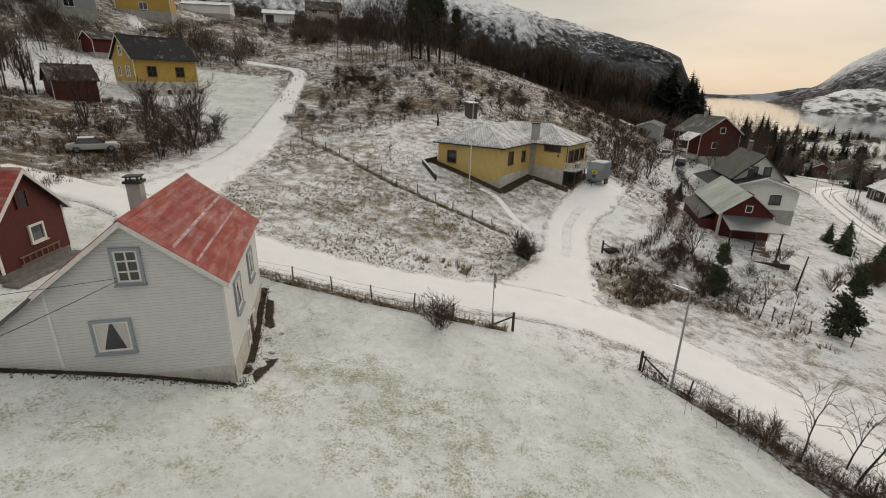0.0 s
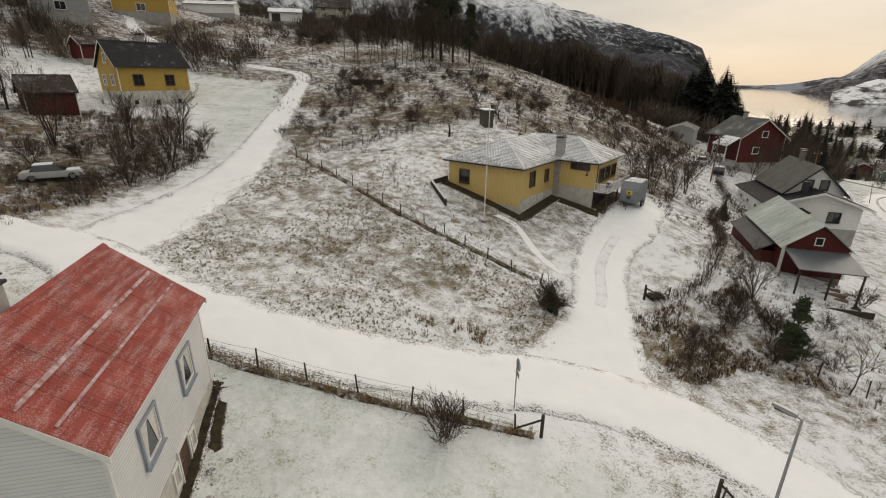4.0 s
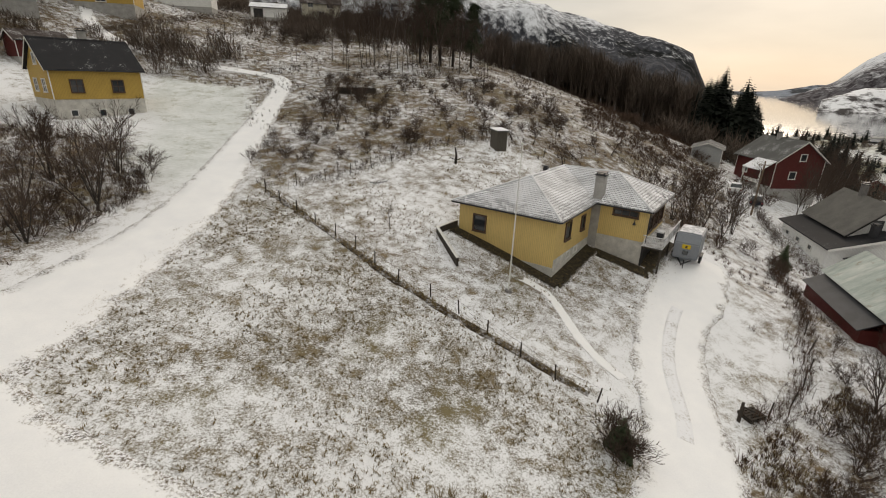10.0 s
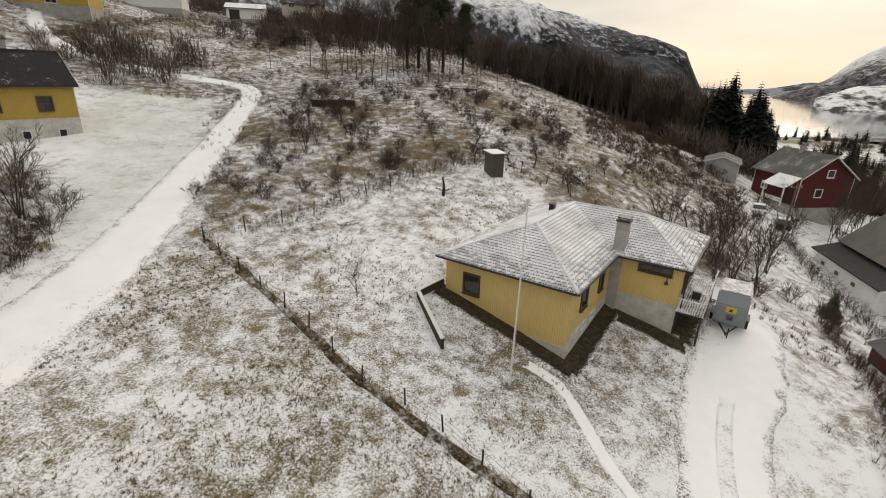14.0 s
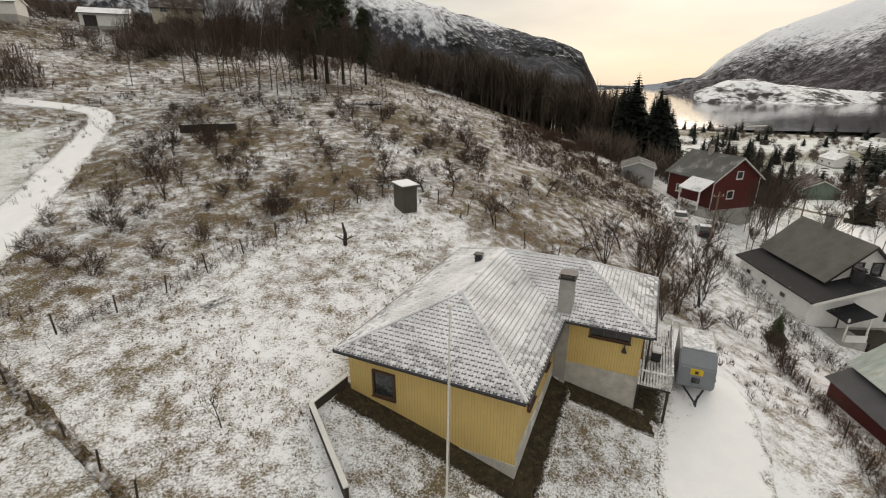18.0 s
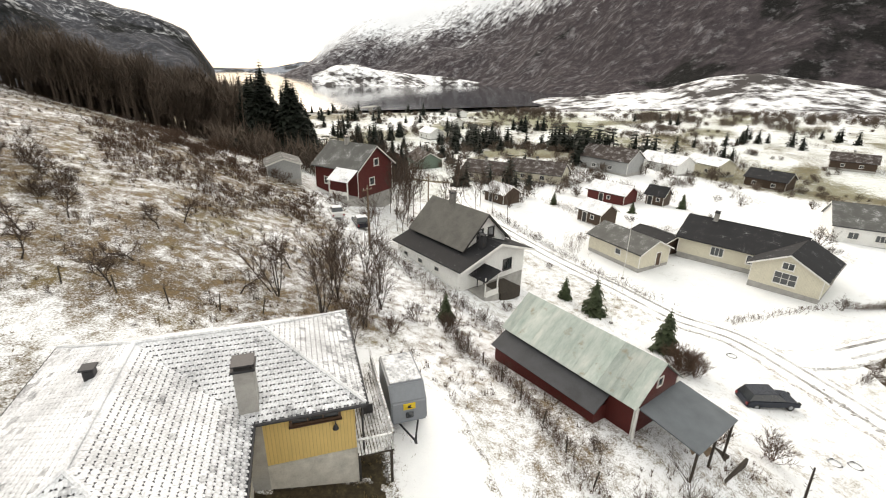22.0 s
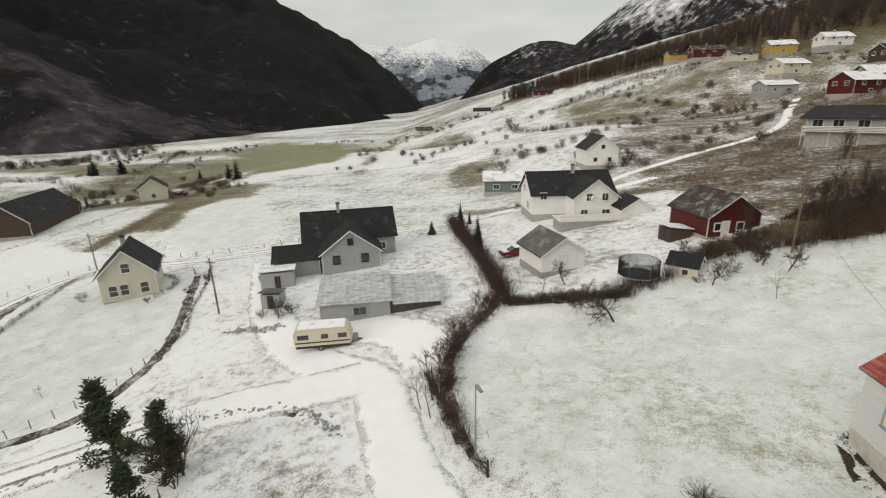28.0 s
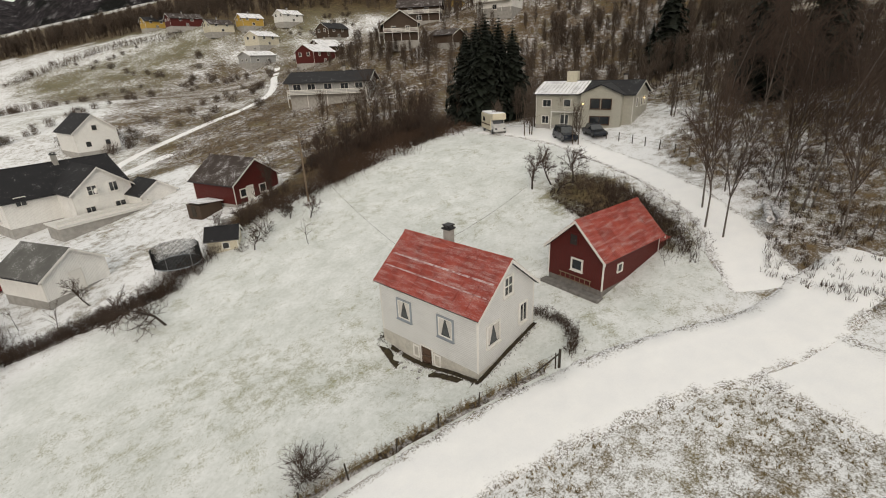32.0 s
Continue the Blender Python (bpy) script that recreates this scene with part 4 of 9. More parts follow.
def house(name, cx, cy, rz, L, D, wall_h, rise, label, wall, roof, z=None, found=0.5, over=0.35, trim="white_paint", wins=(), doors=(), chim=None, wave=0.0, pitch=0.0, category="house", group="", gutters=True, base="concrete", ends=None, thick=0.14, sheets=0):
    """A house with a pitched roof. wins: (side, along, sill height, width, height, columns, rows); doors likewise."""
    z = hz(cx, cy) if z is None else z
    t = thing(name, pose(cx, cy, z, 0, 0, rz), label, category, group)
    part("foundation", box(-L / 2 + 0.04, L / 2 - 0.04, -D / 2 + 0.04, D / 2 - 0.04, -2.2, found), M[base], t, "rendered foundation")
    part("wall", gable_walls(L, D, wall_h, rise, found), M[wall], t)
    sl = rise / (D / 2)
    ox = over if ends is None else ends
    zr, ze = wall_h + rise + 0.1, wall_h - over * sl + 0.1
    for s in (-1, 1):
        bm = bmesh.new()
        roof_plane(bm, -L / 2 - ox, L / 2 + ox, s * (D / 2 + over), ze, s * 0.0, zr, thick, wave, pitch)
        if sheets:
            bm.free()
            bm = bmesh.new()
            roof_plane(bm, -L / 2 - ox + 0.02, L / 2 + ox - 0.02, s * (D / 2 + over - 0.02), ze - 0.05, s * 0.0, zr - 0.05, thick)
        rp = part("roof", bm, M[roof] if not sheets else M["dark_metal"], t)
        for i in range(sheets):
            w = (L + 2 * ox) / sheets
            for r in range(2):
                cut = 0.46 + 0.05 * ((i * 7) % 3)
                f0, f1 = ((0.0, cut), (cut - 0.02, 1.0))[r]
                ya, yb = s * (D / 2 + over) * (1 - f0), s * (D / 2 + over) * (1 - f1)
                za, zb = ze + (zr - ze) * f0 + 0.012 * r, ze + (zr - ze) * f1 + 0.012 * r
                sb = bmesh.new()
                roof_plane(sb, -L / 2 - ox + i * w + 0.008, -L / 2 - ox + (i + 1) * w - 0.008, ya, za, yb, zb, 0.03, wave, pitch)
                part("sheet", sb, M[roof], rp)
        if gutters:
            part("gutter", tube(bmesh.new(), (-L / 2 - ox, s * (D / 2 + over + 0.05), ze - 0.1), (L / 2 + ox, s * (D / 2 + over + 0.05), ze - 0.1), 0.06, 0.06), M["dark_metal"], rp)
    rb = bmesh.new()
    prism(rb, [(-L / 2 - ox, -0.16, zr - 0.07), (-L / 2 - ox, 0.16, zr - 0.07), (-L / 2 - ox, 0, zr + 0.06)], [(L / 2 + ox, -0.16, zr - 0.07), (L / 2 + ox, 0.16, zr - 0.07), (L / 2 + ox, 0, zr + 0.06)])
    part("ridge_cap", rb, M[roof], t)
    for e in (-1, 1):
        for s in (-1, 1):
            bm = bmesh.new()
            x = e * (L / 2 + ox)
            ya, yb = s * (D / 2 + over), 0.0
            ring = [(ya, ze - 0.02), (ya, ze - 0.24), (yb, zr - 0.24), (yb, zr - 0.02)]
            prism(bm, [(x - 0.02, a, b) for a, b in ring], [(x + 0.03, a, b) for a, b in ring])
            bmesh.ops.recalc_face_normals(bm, faces=bm.faces)
            part("barge_board", bm, M[trim], t, "painted board along the roof edge")
    for e in (-1, 1):
        for s in (-1, 1):
            part("corner_board", box(e * L / 2 - 0.07, e * L / 2 + 0.025 if e > 0 else e * L / 2 + 0.07, s * D / 2 - 0.07 if s > 0 else s * D / 2 - 0.025, s * D / 2 + 0.025 if s > 0 else s * D / 2 + 0.07, found, wall_h - 0.05) if e > 0 else
                 box(-L / 2 - 0.025, -L / 2 + 0.07, s * D / 2 - 0.07 if s > 0 else s * D / 2 - 0.025, s * D / 2 + 0.025 if s > 0 else s * D / 2 + 0.07, found, wall_h - 0.05), M[trim], t)
    for wdw in wins:
        side, u, zz, w, h, cols, rows = wdw[:7]
        add_window(t, wall_frame(L, D, side), u, zz, w, h, M[wdw[7] if len(wdw) > 7 else trim], cols, rows, len(wdw) > 8)
    for side, u, zz, w, h, leaf in doors:
        add_door(t, wall_frame(L, D, side), u, zz, w, h, M[leaf], M[trim])
    if chim:
        chimney(t, *chim)
    return t


M["dusted_red"] = snowy("dusted_red_sheet", (0.30, 0.055, 0.04), 0.30, 0.7, 1.3, 5.0, None, 0.22)
M["whitewash"] = plain("flaking_whitewash", (0.60, 0.58, 0.53), 0.9, 0, 0.4, 1.6, 18, 0.6)


M["veranda_board"] = snowy("snowy_grey_boards", (0.20, 0.19, 0.18), 0.55, 0.8, 1.5, 8.0)


def cottage():
    """The white house with the red sheet roof beside the road."""
    gb = "blue_grey_paint"
    t = house("white_house", -12.8, 21.35, 104.2, 8.5, 6.1, 4.75, 2.45, "white clapboard house with a rusty red sheet-metal roof", "white_clad", "roof_red", z=10.35, found=0.75, over=0.3, base="whitewash",
              wins=[("front", -1.9, 2.35, 1.15, 1.35, 1, 1, gb, 1), ("front", 1.75, 2.35, 1.15, 1.35, 1, 1, gb, 1),
                    ("left", -0.1, 4.85, 0.8, 1.25, 2, 3, gb), ("left", -1.1, 2.0, 1.2, 1.25, 1, 1, gb, 1),
                    ("right", 0.0, 4.9, 0.8, 1.15, 2, 2, "white_paint"), ("right", -1.55, 2.2, 1.15, 1.3, 1, 1, "white_paint", 1), ("right", 1.75, 2.25, 0.75, 1.3, 2, 1, "white_paint"),
                    ("front", -0.95, -0.1, 0.42, 0.75, 1, 1, "white_paint"), ("front", 0.95, -0.1, 0.42, 0.75, 1, 1, "white_paint")],
              doors=[("front", 0.0, -0.95, 0.95, 1.85, "brown_paint")], wave=0.014, pitch=0.075, sheets=8, gutters=False)
    chimney(t, -0.9, 0.55, 6.0, 7.95, 0.52, 0.52, M["concrete"])
    # snow caught along the overlaps of the sheets
    for s in (-1, 1):
        for f, w in ((0.31, 0.07), (0.53, 0.10)):
            y0, y1 = s * 3.35 * (1 - f), s * 3.35 * (1 - f - w / 3.35)
            z0, z1 = 4.61 + 2.69 * f + 0.045, 4.61 + 2.69 * (f + w / 3.35) + 0.045
            bm = bmesh.new()
            roof_plane(bm, -4.3, 4.3, y0, z0, y1, z1, 0.02)
            part("snow_line", bm, M["dusted_red"], t, "broken line of snow on the roof")
    # the back slope runs on over a lean-to
    lb = bmesh.new()
    prism(lb, [(-4.25, 3.05, 0.2), (-4.25, 5.2, 0.2), (-4.25, 5.2, 3.0), (-4.25, 3.05, 4.72)], [(0.6, 3.05, 0.2), (0.6, 5.2, 0.2), (0.6, 5.2, 3.0), (0.6, 3.05, 4.72)])
    bmesh.ops.recalc_face_normals(lb, faces=lb.faces)
    part("lean_to_wall", lb, M["white_clad"], t)
    pr = bmesh.new()
    roof_plane(pr, -4.6, 0.9, 5.6, 2.78, 3.3, 4.62, 0.12)
    part("lean_to_roof", pr, M["roof_grey"], t, "grey lean-to roof")
    for s in (-1, 1):
        part("plinth_wash", box(-4.26, 4.26, s * 3.06 - 0.02, s * 3.06 + 0.02, -1.6, 0.78), M["whitewash"], t, "rough whitewashed plinth")
    sb = box(-4.45, -3.2, 4.9, 5.8, -0.2, 0.55, None, 0.03)
    part("cellar_hatch", sb, M["post"], t, "dark sloping cellar hatch")


cottage()


def red_barn_by_road():
    t = house("red_barn", -25.2, 23.8, 4.5, 7.4, 4.7, 3.0, 2.2, "small red wooden barn with a red sheet-metal roof", "red_clad", "roof_red", z=12.75, found=0.55, over=0.3, category="barn", base="stone", gutters=False,
              wins=[("right", 0.2, 1.55, 0.8, 0.75, 1, 1), ("back", -1.7, 1.5, 0.5, 0.55, 1, 1)], wave=0.014, pitch=0.08, sheets=6)
    add_door(t, wall_frame(7.4, 4.7, "right"), -0.2, 3.35, 0.6, 0.8, M["dark_paint"], M["red_clad"])
    part("annex", box(-5.0, -3.72, 1.0, 2.35, -0.8, 2.3), M["red_clad"], t)
    bm = bmesh.new()
    roof_plane(bm, -5.2, -3.7, 2.5, 2.35, 0.9, 2.6, 0.1)
    part("annex_roof", bm, M["roof_red"], t)
    for y in (1.05, 2.3):
        part("annex_board", box(-5.03, -4.93, y - 0.08, y + 0.08, -0.6, 2.3), M["white_paint"], t)
    # a ladder hung flat under the gable window
    lad = part("ladder", box(3.74, 3.79, -1.3, 1.5, 0.98, 1.04), M["wood"], t, "old ladder hung on the wall")
    part("ladder_rail", box(3.74, 3.79, -1.3, 1.5, 0.58, 0.64), M["wood"], lad)
    for k in range(7):
        part("rung", box(3.75, 3.78, -1.15 + k * 0.42, -1.11 + k * 0.42, 0.64, 0.98), M["wood"], lad)
    part("stone_ledge", box(3.6, 4.35, -2.6, 2.5, -1.2, 0.12, None, 0.06), M["stone"], t, "dark stone ledge under the gable")


red_barn_by_road()

# Bungalow: local x runs back from its front corner, y to its other end.
BX, BY, BR = 6.1, 52.8, 55.5


def bungalow():
    t = thing("bungalow", pose(BX, BY, 12.0, 0, 0, BR), "yellow bungalow with a hipped roof under a dusting of snow", "house")
    ov = 0.45
    eave, top = 3.95, 5.95
    ring = [(0, 0), (7.6, 0), (7.6, -4.5), (15.8, -4.5), (15.8, 9.5), (0, 9.5)]
    wall = [(ov, ov), (7.6 + ov, ov), (7.6 + ov, -4.5 + ov), (15.8 - ov, -4.5 + ov), (15.8 - ov, 9.5 - ov), (ov, 9.5 - ov)]
    bm = bmesh.new()
    prism(bm, [(x, y, -0.1) for x, y in wall], [(x, y, eave - 0.02) for x, y in wall])
    part("wall", bm, M["yellow_clad"], t)
    bm = bmesh.new()
    inner = [(ov + 0.06, ov + 0.06), (7.66 + ov, ov + 0.06), (7.66 + ov, -4.44 + ov), (15.74 - ov, -4.44 + ov), (15.74 - ov, 9.44 - ov), (ov + 0.06, 9.44 - ov)]
    prism(bm, [(x, y, -3.0) for x, y in inner], [(x, y, -0.1) for x, y in inner])
    part("foundation", bm, M["concrete"], t, "grey concrete foundation")
    pts = {k: Vector(v) for k, v in {"F": (0, 0, eave), "I": (7.6, 0, eave), "WC": (7.6, -4.5, eave), "WB": (15.8, -4.5, eave), "BL": (15.8, 9.5, eave), "L": (0, 9.5, eave),
                                     "A": (4.6, 4.75, top), "B": (11.7, 4.75, top), "C": (11.7, -0.4, top)}.items()}
    slopes = {"front": "F L A", "left": "L BL B A", "back": "BL WB C B", "end": "WB WC C", "wing": "WC I B C", "right": "I F A B"}
    for nm, keys in slopes.items():
        q = [pts[k] for k in keys.split()]
        nrm = (q[1] - q[0]).cross(q[2] - q[0]).normalized()
        if nrm.z < 0:
            q, nrm = q[::-1], -nrm
        bm = bmesh.new()
        prism(bm, [p - Vector((0, 0, 0.14)) for p in q], q)
        bmesh.ops.recalc_face_normals(bm, faces=bm.faces)
        sl = part("roof", bm, M["roof_slate"], t, "diamond tiles dusted with snow")
        ROOF_SLOPES.append((sl, q, nrm))
    for a, b in (("F", "A"), ("L", "A"), ("A", "B"), ("BL", "B"), ("B", "C"), ("WB", "C"), ("WC", "C")):
        bm = bmesh.new()
        tube(bm, pts[a] + Vector((0, 0, 0.03)), pts[b] + Vector((0, 0, 0.03)), 0.09, 0.09, 6)
        part("hip_cap", bm, M["roof_slate"], t, "snow-dusted hip")
    for (x0, y0), (x1, y1) in zip(ring, ring[1:] + ring[:1]):
        bm = bmesh.new()
        d = Vector((x1 - x0, y1 - y0, 0)).normalized()
        n2 = Vector((d.y, -d.x, 0))
        tube(bm, Vector((x0, y0, eave - 0.07)) + n2 * 0.07, Vector((x1, y1, eave - 0.07)) + n2 * 0.07, 0.07, 0.07, 8)
        part("gutter", bm, M["dark_metal"], t)
    bm = bmesh.new()
    bm.faces.new([bm.verts.new((x, y, eave - 0.15)) for x, y in reversed(ring)])
    part("soffit", bm, M["brown_paint"], t)
    # walls: front of the main block faces -x, its side faces -y
    fw = pose(ov, 4.75, 0, 0, 0, -90)
    sw = pose(3.9, ov, 0)
    wf = pose(7.6 + ov, -2.2, 0, 0, 0, -90)
    we = pose(11.7, -4.5 + ov, 0)
    add_window(t, fw, -2.3, 1.75, 1.05, 1.25, M["brown_paint"], 1, 1)
    add_window(t, sw, -1.1, 1.9, 1.0, 1.3, M["brown_paint"], 1, 1)
    add_window(t, sw, 2.2, 1.9, 0.75, 1.1, M["brown_paint"], 1, 1)
    add_window(t, wf, 0.2, 3.2, 1.9, 0.42, M["brown_paint"], 3, 1)
    add_window(t, we, -1.7, 1.8, 1.3, 1.25, M["brown_paint"], 2, 1)
    add_window(t, we, 0.2, 1.8, 1.3, 1.25, M["brown_paint"], 2, 1)
    add_window(t, we, 2.2, 1.8, 1.3, 1.25, M["brown_paint"], 2, 1)
    for u in (-0.6, 1.0):
        add_window(t, sw, u, 0.2, 0.7, 0.45, M["white_paint"], 1, 1)
    chimney(t, 8.35, 0.1, -1.0, 6.15, 0.75, 0.75, M["concrete"])
    zv = top - (6.0 - 4.75) / 4.75 * (top - eave)
    part("roof_vent", box(10.1, 10.5, 5.8, 6.2, zv - 0.15, zv + 0.42, None, 0.03), M["dark_metal"], t, "dark roof ventilator")
    part("vent_cap", box(10.02, 10.58, 5.72, 6.28, zv + 0.46, zv + 0.54, None, 0.02), M["dark_metal"], t)
    part("vent_collar", box(10.2, 10.4, 5.9, 6.1, zv + 0.40, zv + 0.47), M["dark_metal"], t)
    bm = bmesh.new()
    tube(bm, (7.85, -4.35, 1.2), (7.85, -4.35, eave - 0.1), 0.05, 0.05, 8)
    part("downpipe", bm, M["dark_metal"], t)
    part("wall_bell", tube(tube(bmesh.new(), (7.98, -3.2, 2.55), (7.98, -3.2, 2.8), 0.14, 0.04, 10), (7.98, -3.2, 2.8), (7.98, -3.2, 3.0), 0.03, 0.03), M["dark_metal"], t, "small hanging bell")
    part("plinth", box(ov + 0.02, 7.6 + ov, ov - 0.03, ov + 0.01, -2.6, 0.75), M["whitewash"], t, "grey whitewashed plinth")
    part("plinth", box(ov - 0.03, ov + 0.01, ov - 0.03, 9.5 - ov, -2.6, 0.12), M["whitewash"], t, "grey whitewashed plinth")
    # whitewashed lower storey under the wing
    part("wing_base", box(7.55 + ov, 15.85 - ov, -4.55 + ov, 0.4, -2.6, 1.2), M["whitewash"], t, "grey rendered lower storey")
    # veranda on posts along the end of the wing
    for k in range(11):
        part("floor_slat", box(7.7, 14.6, -5.7 + k * 0.15, -5.59 + k * 0.15, 1.0, 1.05), M["veranda_board"], t)
    part("floor_beam", box(7.75, 7.87, -5.7, -4.1, 0.85, 1.0), M["post"], t)
    for x in (7.85, 11.2, 14.5):
        part("veranda_post", box(x - 0.06, x + 0.06, -5.65, -5.53, -3.2, 1.0), M["post"], t)
    # added dark sheet over the base wall, for the black space under the deck
    part("shelter_wall", box(8.0, 14.6, -4.2, -4.08, -3.0, 0.9), M["dark_paint"], t, "dark sheet standing in for the shade under the veranda")
    for k in range(11):
        part("baluster", box(7.70, 7.74, -5.68 + k * 0.14, -5.64 + k * 0.14, 1.05, 1.9), M["veranda_board"], t)
    for k in range(26):
        part("baluster", box(7.7 + k * 0.27, 7.74 + k * 0.27, -5.7, -5.66, 1.05, 1.9), M["veranda_board"], t)
    part("rail", box(7.66, 7.76, -5.72, -4.1, 1.9, 1.95), M["veranda_board"], t)
    part("rail", box(7.66, 14.65, -5.72, -5.62, 1.9, 1.95), M["veranda_board"], t)
    return t


ROOF_SLOPES = []
bungalow()


def white_villa():
    """The white house with a low dark roof round a steep upper gable."""
    t = thing("white_villa", pose(41.0, 71.3, 5.2, 0, 0, 77.5), "white house with a steep gable rising from a low dark roof", "house")
    # local x along the west eave, y negative to the east
    part("foundation", box(0.55, 12.25, -11.45, -0.55, -2.5, 0.4), M["concrete"], t)
    part("wall", box(0.5, 12.3, -11.5, -0.5, 0.4, 3.2), M["bright_clad"], t)
    gw = bmesh.new()
    prof = [(-11.5, 3.2), (-0.5, 3.2), (-6.3, 5.1)]
    prism(gw, [(0.5, y, z) for y, z in prof], [(12.3, y, z) for y, z in prof])
    bmesh.ops.recalc_face_normals(gw, faces=gw.faces)
    part("gable_wall", gw, M["bright_clad"], t)
    for y0 in (0.0, -12.4):
        bm = bmesh.new()
        roof_plane(bm, -0.5, 12.8, y0, 3.3, -6.3, 5.35, 0.16)
        part("roof", bm, M["roof_dark"], t, "low dark roof")
        bb = bmesh.new()
        ring = [(y0, 3.28), (y0, 3.02), (-6.3, 5.05), (-6.3, 5.32)]
        prism(bb, [(-0.54, a, b) for a, b in ring], [(-0.49, a, b) for a, b in ring])
        bmesh.ops.recalc_face_normals(bb, faces=bb.faces)
        part("barge_board", bb, M["white_paint"], t)
    bm = bmesh.new()
    prof = [(-9.8, 3.6), (-3.0, 3.6), (-3.0, 4.9), (-6.4, 8.1), (-9.8, 4.9)]
    prism(bm, [(2.4, y, z) for y, z in prof], [(12.1, y, z) for y, z in prof])
    bmesh.ops.recalc_face_normals(bm, faces=bm.faces)
    part("upper_wall", bm, M["bright_clad"], t)
    for s in (-1, 1):
        bm = bmesh.new()
        roof_plane(bm, 1.9, 12.6, -6.4 + s * 4.0, 4.45, -6.4, 8.25, 0.14)
        part("upper_roof", bm, M["roof_tiled"], t, "steep grey tiled roof")
        bb = bmesh.new()
        ring = [(-6.4 + s * 4.0, 4.4), (-6.4 + s * 4.0, 4.15), (-6.4, 7.98), (-6.4, 8.2)]
        prism(bb, [(1.86, a, b) for a, b in ring], [(1.9, a, b) for a, b in ring])
        bmesh.ops.recalc_face_normals(bb, faces=bb.faces)
        part("barge_board", bb, M["dark_paint"], t)
    bm = bmesh.new()
    roof_plane(bm, -2.2, 0.6, -2.2, 2.2, -4.6, 3.0, 0.1)
    part("porch_roof", bm, M["roof_dark"], t, "dark porch roof")
    for y in (-2.4, -4.3):
        part("porch_post", box(-2.1, -1.98, y - 0.06, y + 0.06, -1.5, 2.6), M["white_paint"], t)
    fw = pose(0.5, -6.5, 0, 0, 0, -90)
    add_window(t, fw, 2.0, 1.3, 1.3, 1.25, M["dark_paint"], 2, 1)
    add_door(t, fw, -2.4, 0.3, 0.95, 2.05, M["white_paint"], M["dark_paint"])
    uw = pose(2.4, -6.4, 0, 0, 0, -90)
    for u in (-0.9, 0.9):
        add_window(t, uw, u, 5.2, 0.85, 1.15, M["dark_paint"], 1, 1)
    ww = pose(6.4, -0.5, 0, 0, 0, 180)
    for u in (-4.0, -1.0, 2.2):
        add_window(t, ww, u, 1.8, 0.8, 0.5, M["white_paint"], 1, 1)
    chimney(t, 8.5, -6.4, 7.0, 9.4, 0.6, 0.6, M["stone"])
    chimney(t, 1.0, -4.6, 3.9, 6.1, 0.7, 0.6, M["dark_metal"])
    part("step", box(-2.3, 0.5, -8.0, -4.7, -1.2, 0.15), M["post"], t, "dark timber entrance steps")
    part("porch_rail", box(-2.25, -2.18, -4.3, -2.4, 0.3, 1.0), M["white_paint"], t)
    part("porch_floor", box(-2.2, 0.5, -4.5, -2.2, -1.2, 0.3), M["concrete"], t)
    return t


white_villa()


def barn():
    """The old barn with the pale patinated roof and an open lean-to."""
    t = thing("red_barn", pose(32.85, 53.7, 7.45, 0, 0, 74.5) @ Matrix.Scale(0.86, 4), "old red wooden barn with a pale patinated sheet roof", "barn")
    L, D, h, r = 13.2, 5.6, 3.4, 2.25
    part("foundation", box(-6.5, 6.5, -2.7, 2.7, -2.0, 0.3), M["stone"], t)
    part("wall", gable_walls(L, D, h, r, 0.3), M["red_clad"], t)
    for s in (-1, 1):
        k = 12
        for i in range(k):
            bm = bmesh.new()
            x0 = -6.9 + 13.8 * i / k
            roof_plane(bm, x0, x0 + 13.8 / k - 0.012, s * 3.25, 3.15, 0.0, 5.8, 0.06)
            part("sheet", bm, M["roof_green"], t)
    # lower lean-to on the west side
    bm = bmesh.new()
    roof_plane(bm, -4.6, 6.6, 4.7, 1.95, 2.75, 3.05, 0.1)
    part("lean_to_roof", bm, M["roof_slate_dark"], t, "dark grey lean-to roof")
    part("lean_to_wall", box(-4.4, 6.4, 2.8, 4.3, -1.2, 1.95), M["red_clad"], t)
    part("white_beam", box(-6.95, -6.8, 2.9, 3.1, -0.8, 3.2), M["white_paint"], t)
    # open shelter at the south gable
    bm = bmesh.new()
    slab(bm, [(-6.9, 2.9, 3.2), (-11.3, 2.9, 2.55), (-11.3, -2.6, 2.55), (-6.9, -2.6, 3.2)], 0.1)
    part("shelter_roof", bm, M["roof_tin"], t, "grey sheet shelter roof")
    for x, y in ((-11.1, 2.7), (-11.1, 0.1), (-11.1, -2.4)):
        part("shelter_post", box(x - 0.07, x + 0.07, y - 0.07, y + 0.07, -1.5, 2.5), M["post"], t)
    part("shelter_floor", box(-11.4, -6.6, -2.8, 3.0, -1.3, -0.75), M["post"], t)
    for k in range(6):
        part("stored_timber", box(-10.6 + k * 0.6, -10.2 + k * 0.6, -2.0, 1.6 - 0.3 * (k % 3), -0.75, -0.35 + 0.25 * (k % 2)), M["wood"], t)
    part("shelter_sill", box(-12.4, -12.2, -3.4, 3.4, -1.2, -0.6), M["post"], t, "dark log lying by the shelter")
    add_window(t, wall_frame(L, D, "left"), 0.0, 3.7, 0.6, 0.7, M["white_paint"], 1, 1)
    for y in (-2.8, 2.8):
        part("corner_board", box(-6.64, -6.56, y - 0.1, y + 0.1, 0.3, 3.3), M["white_paint"], t)


barn()

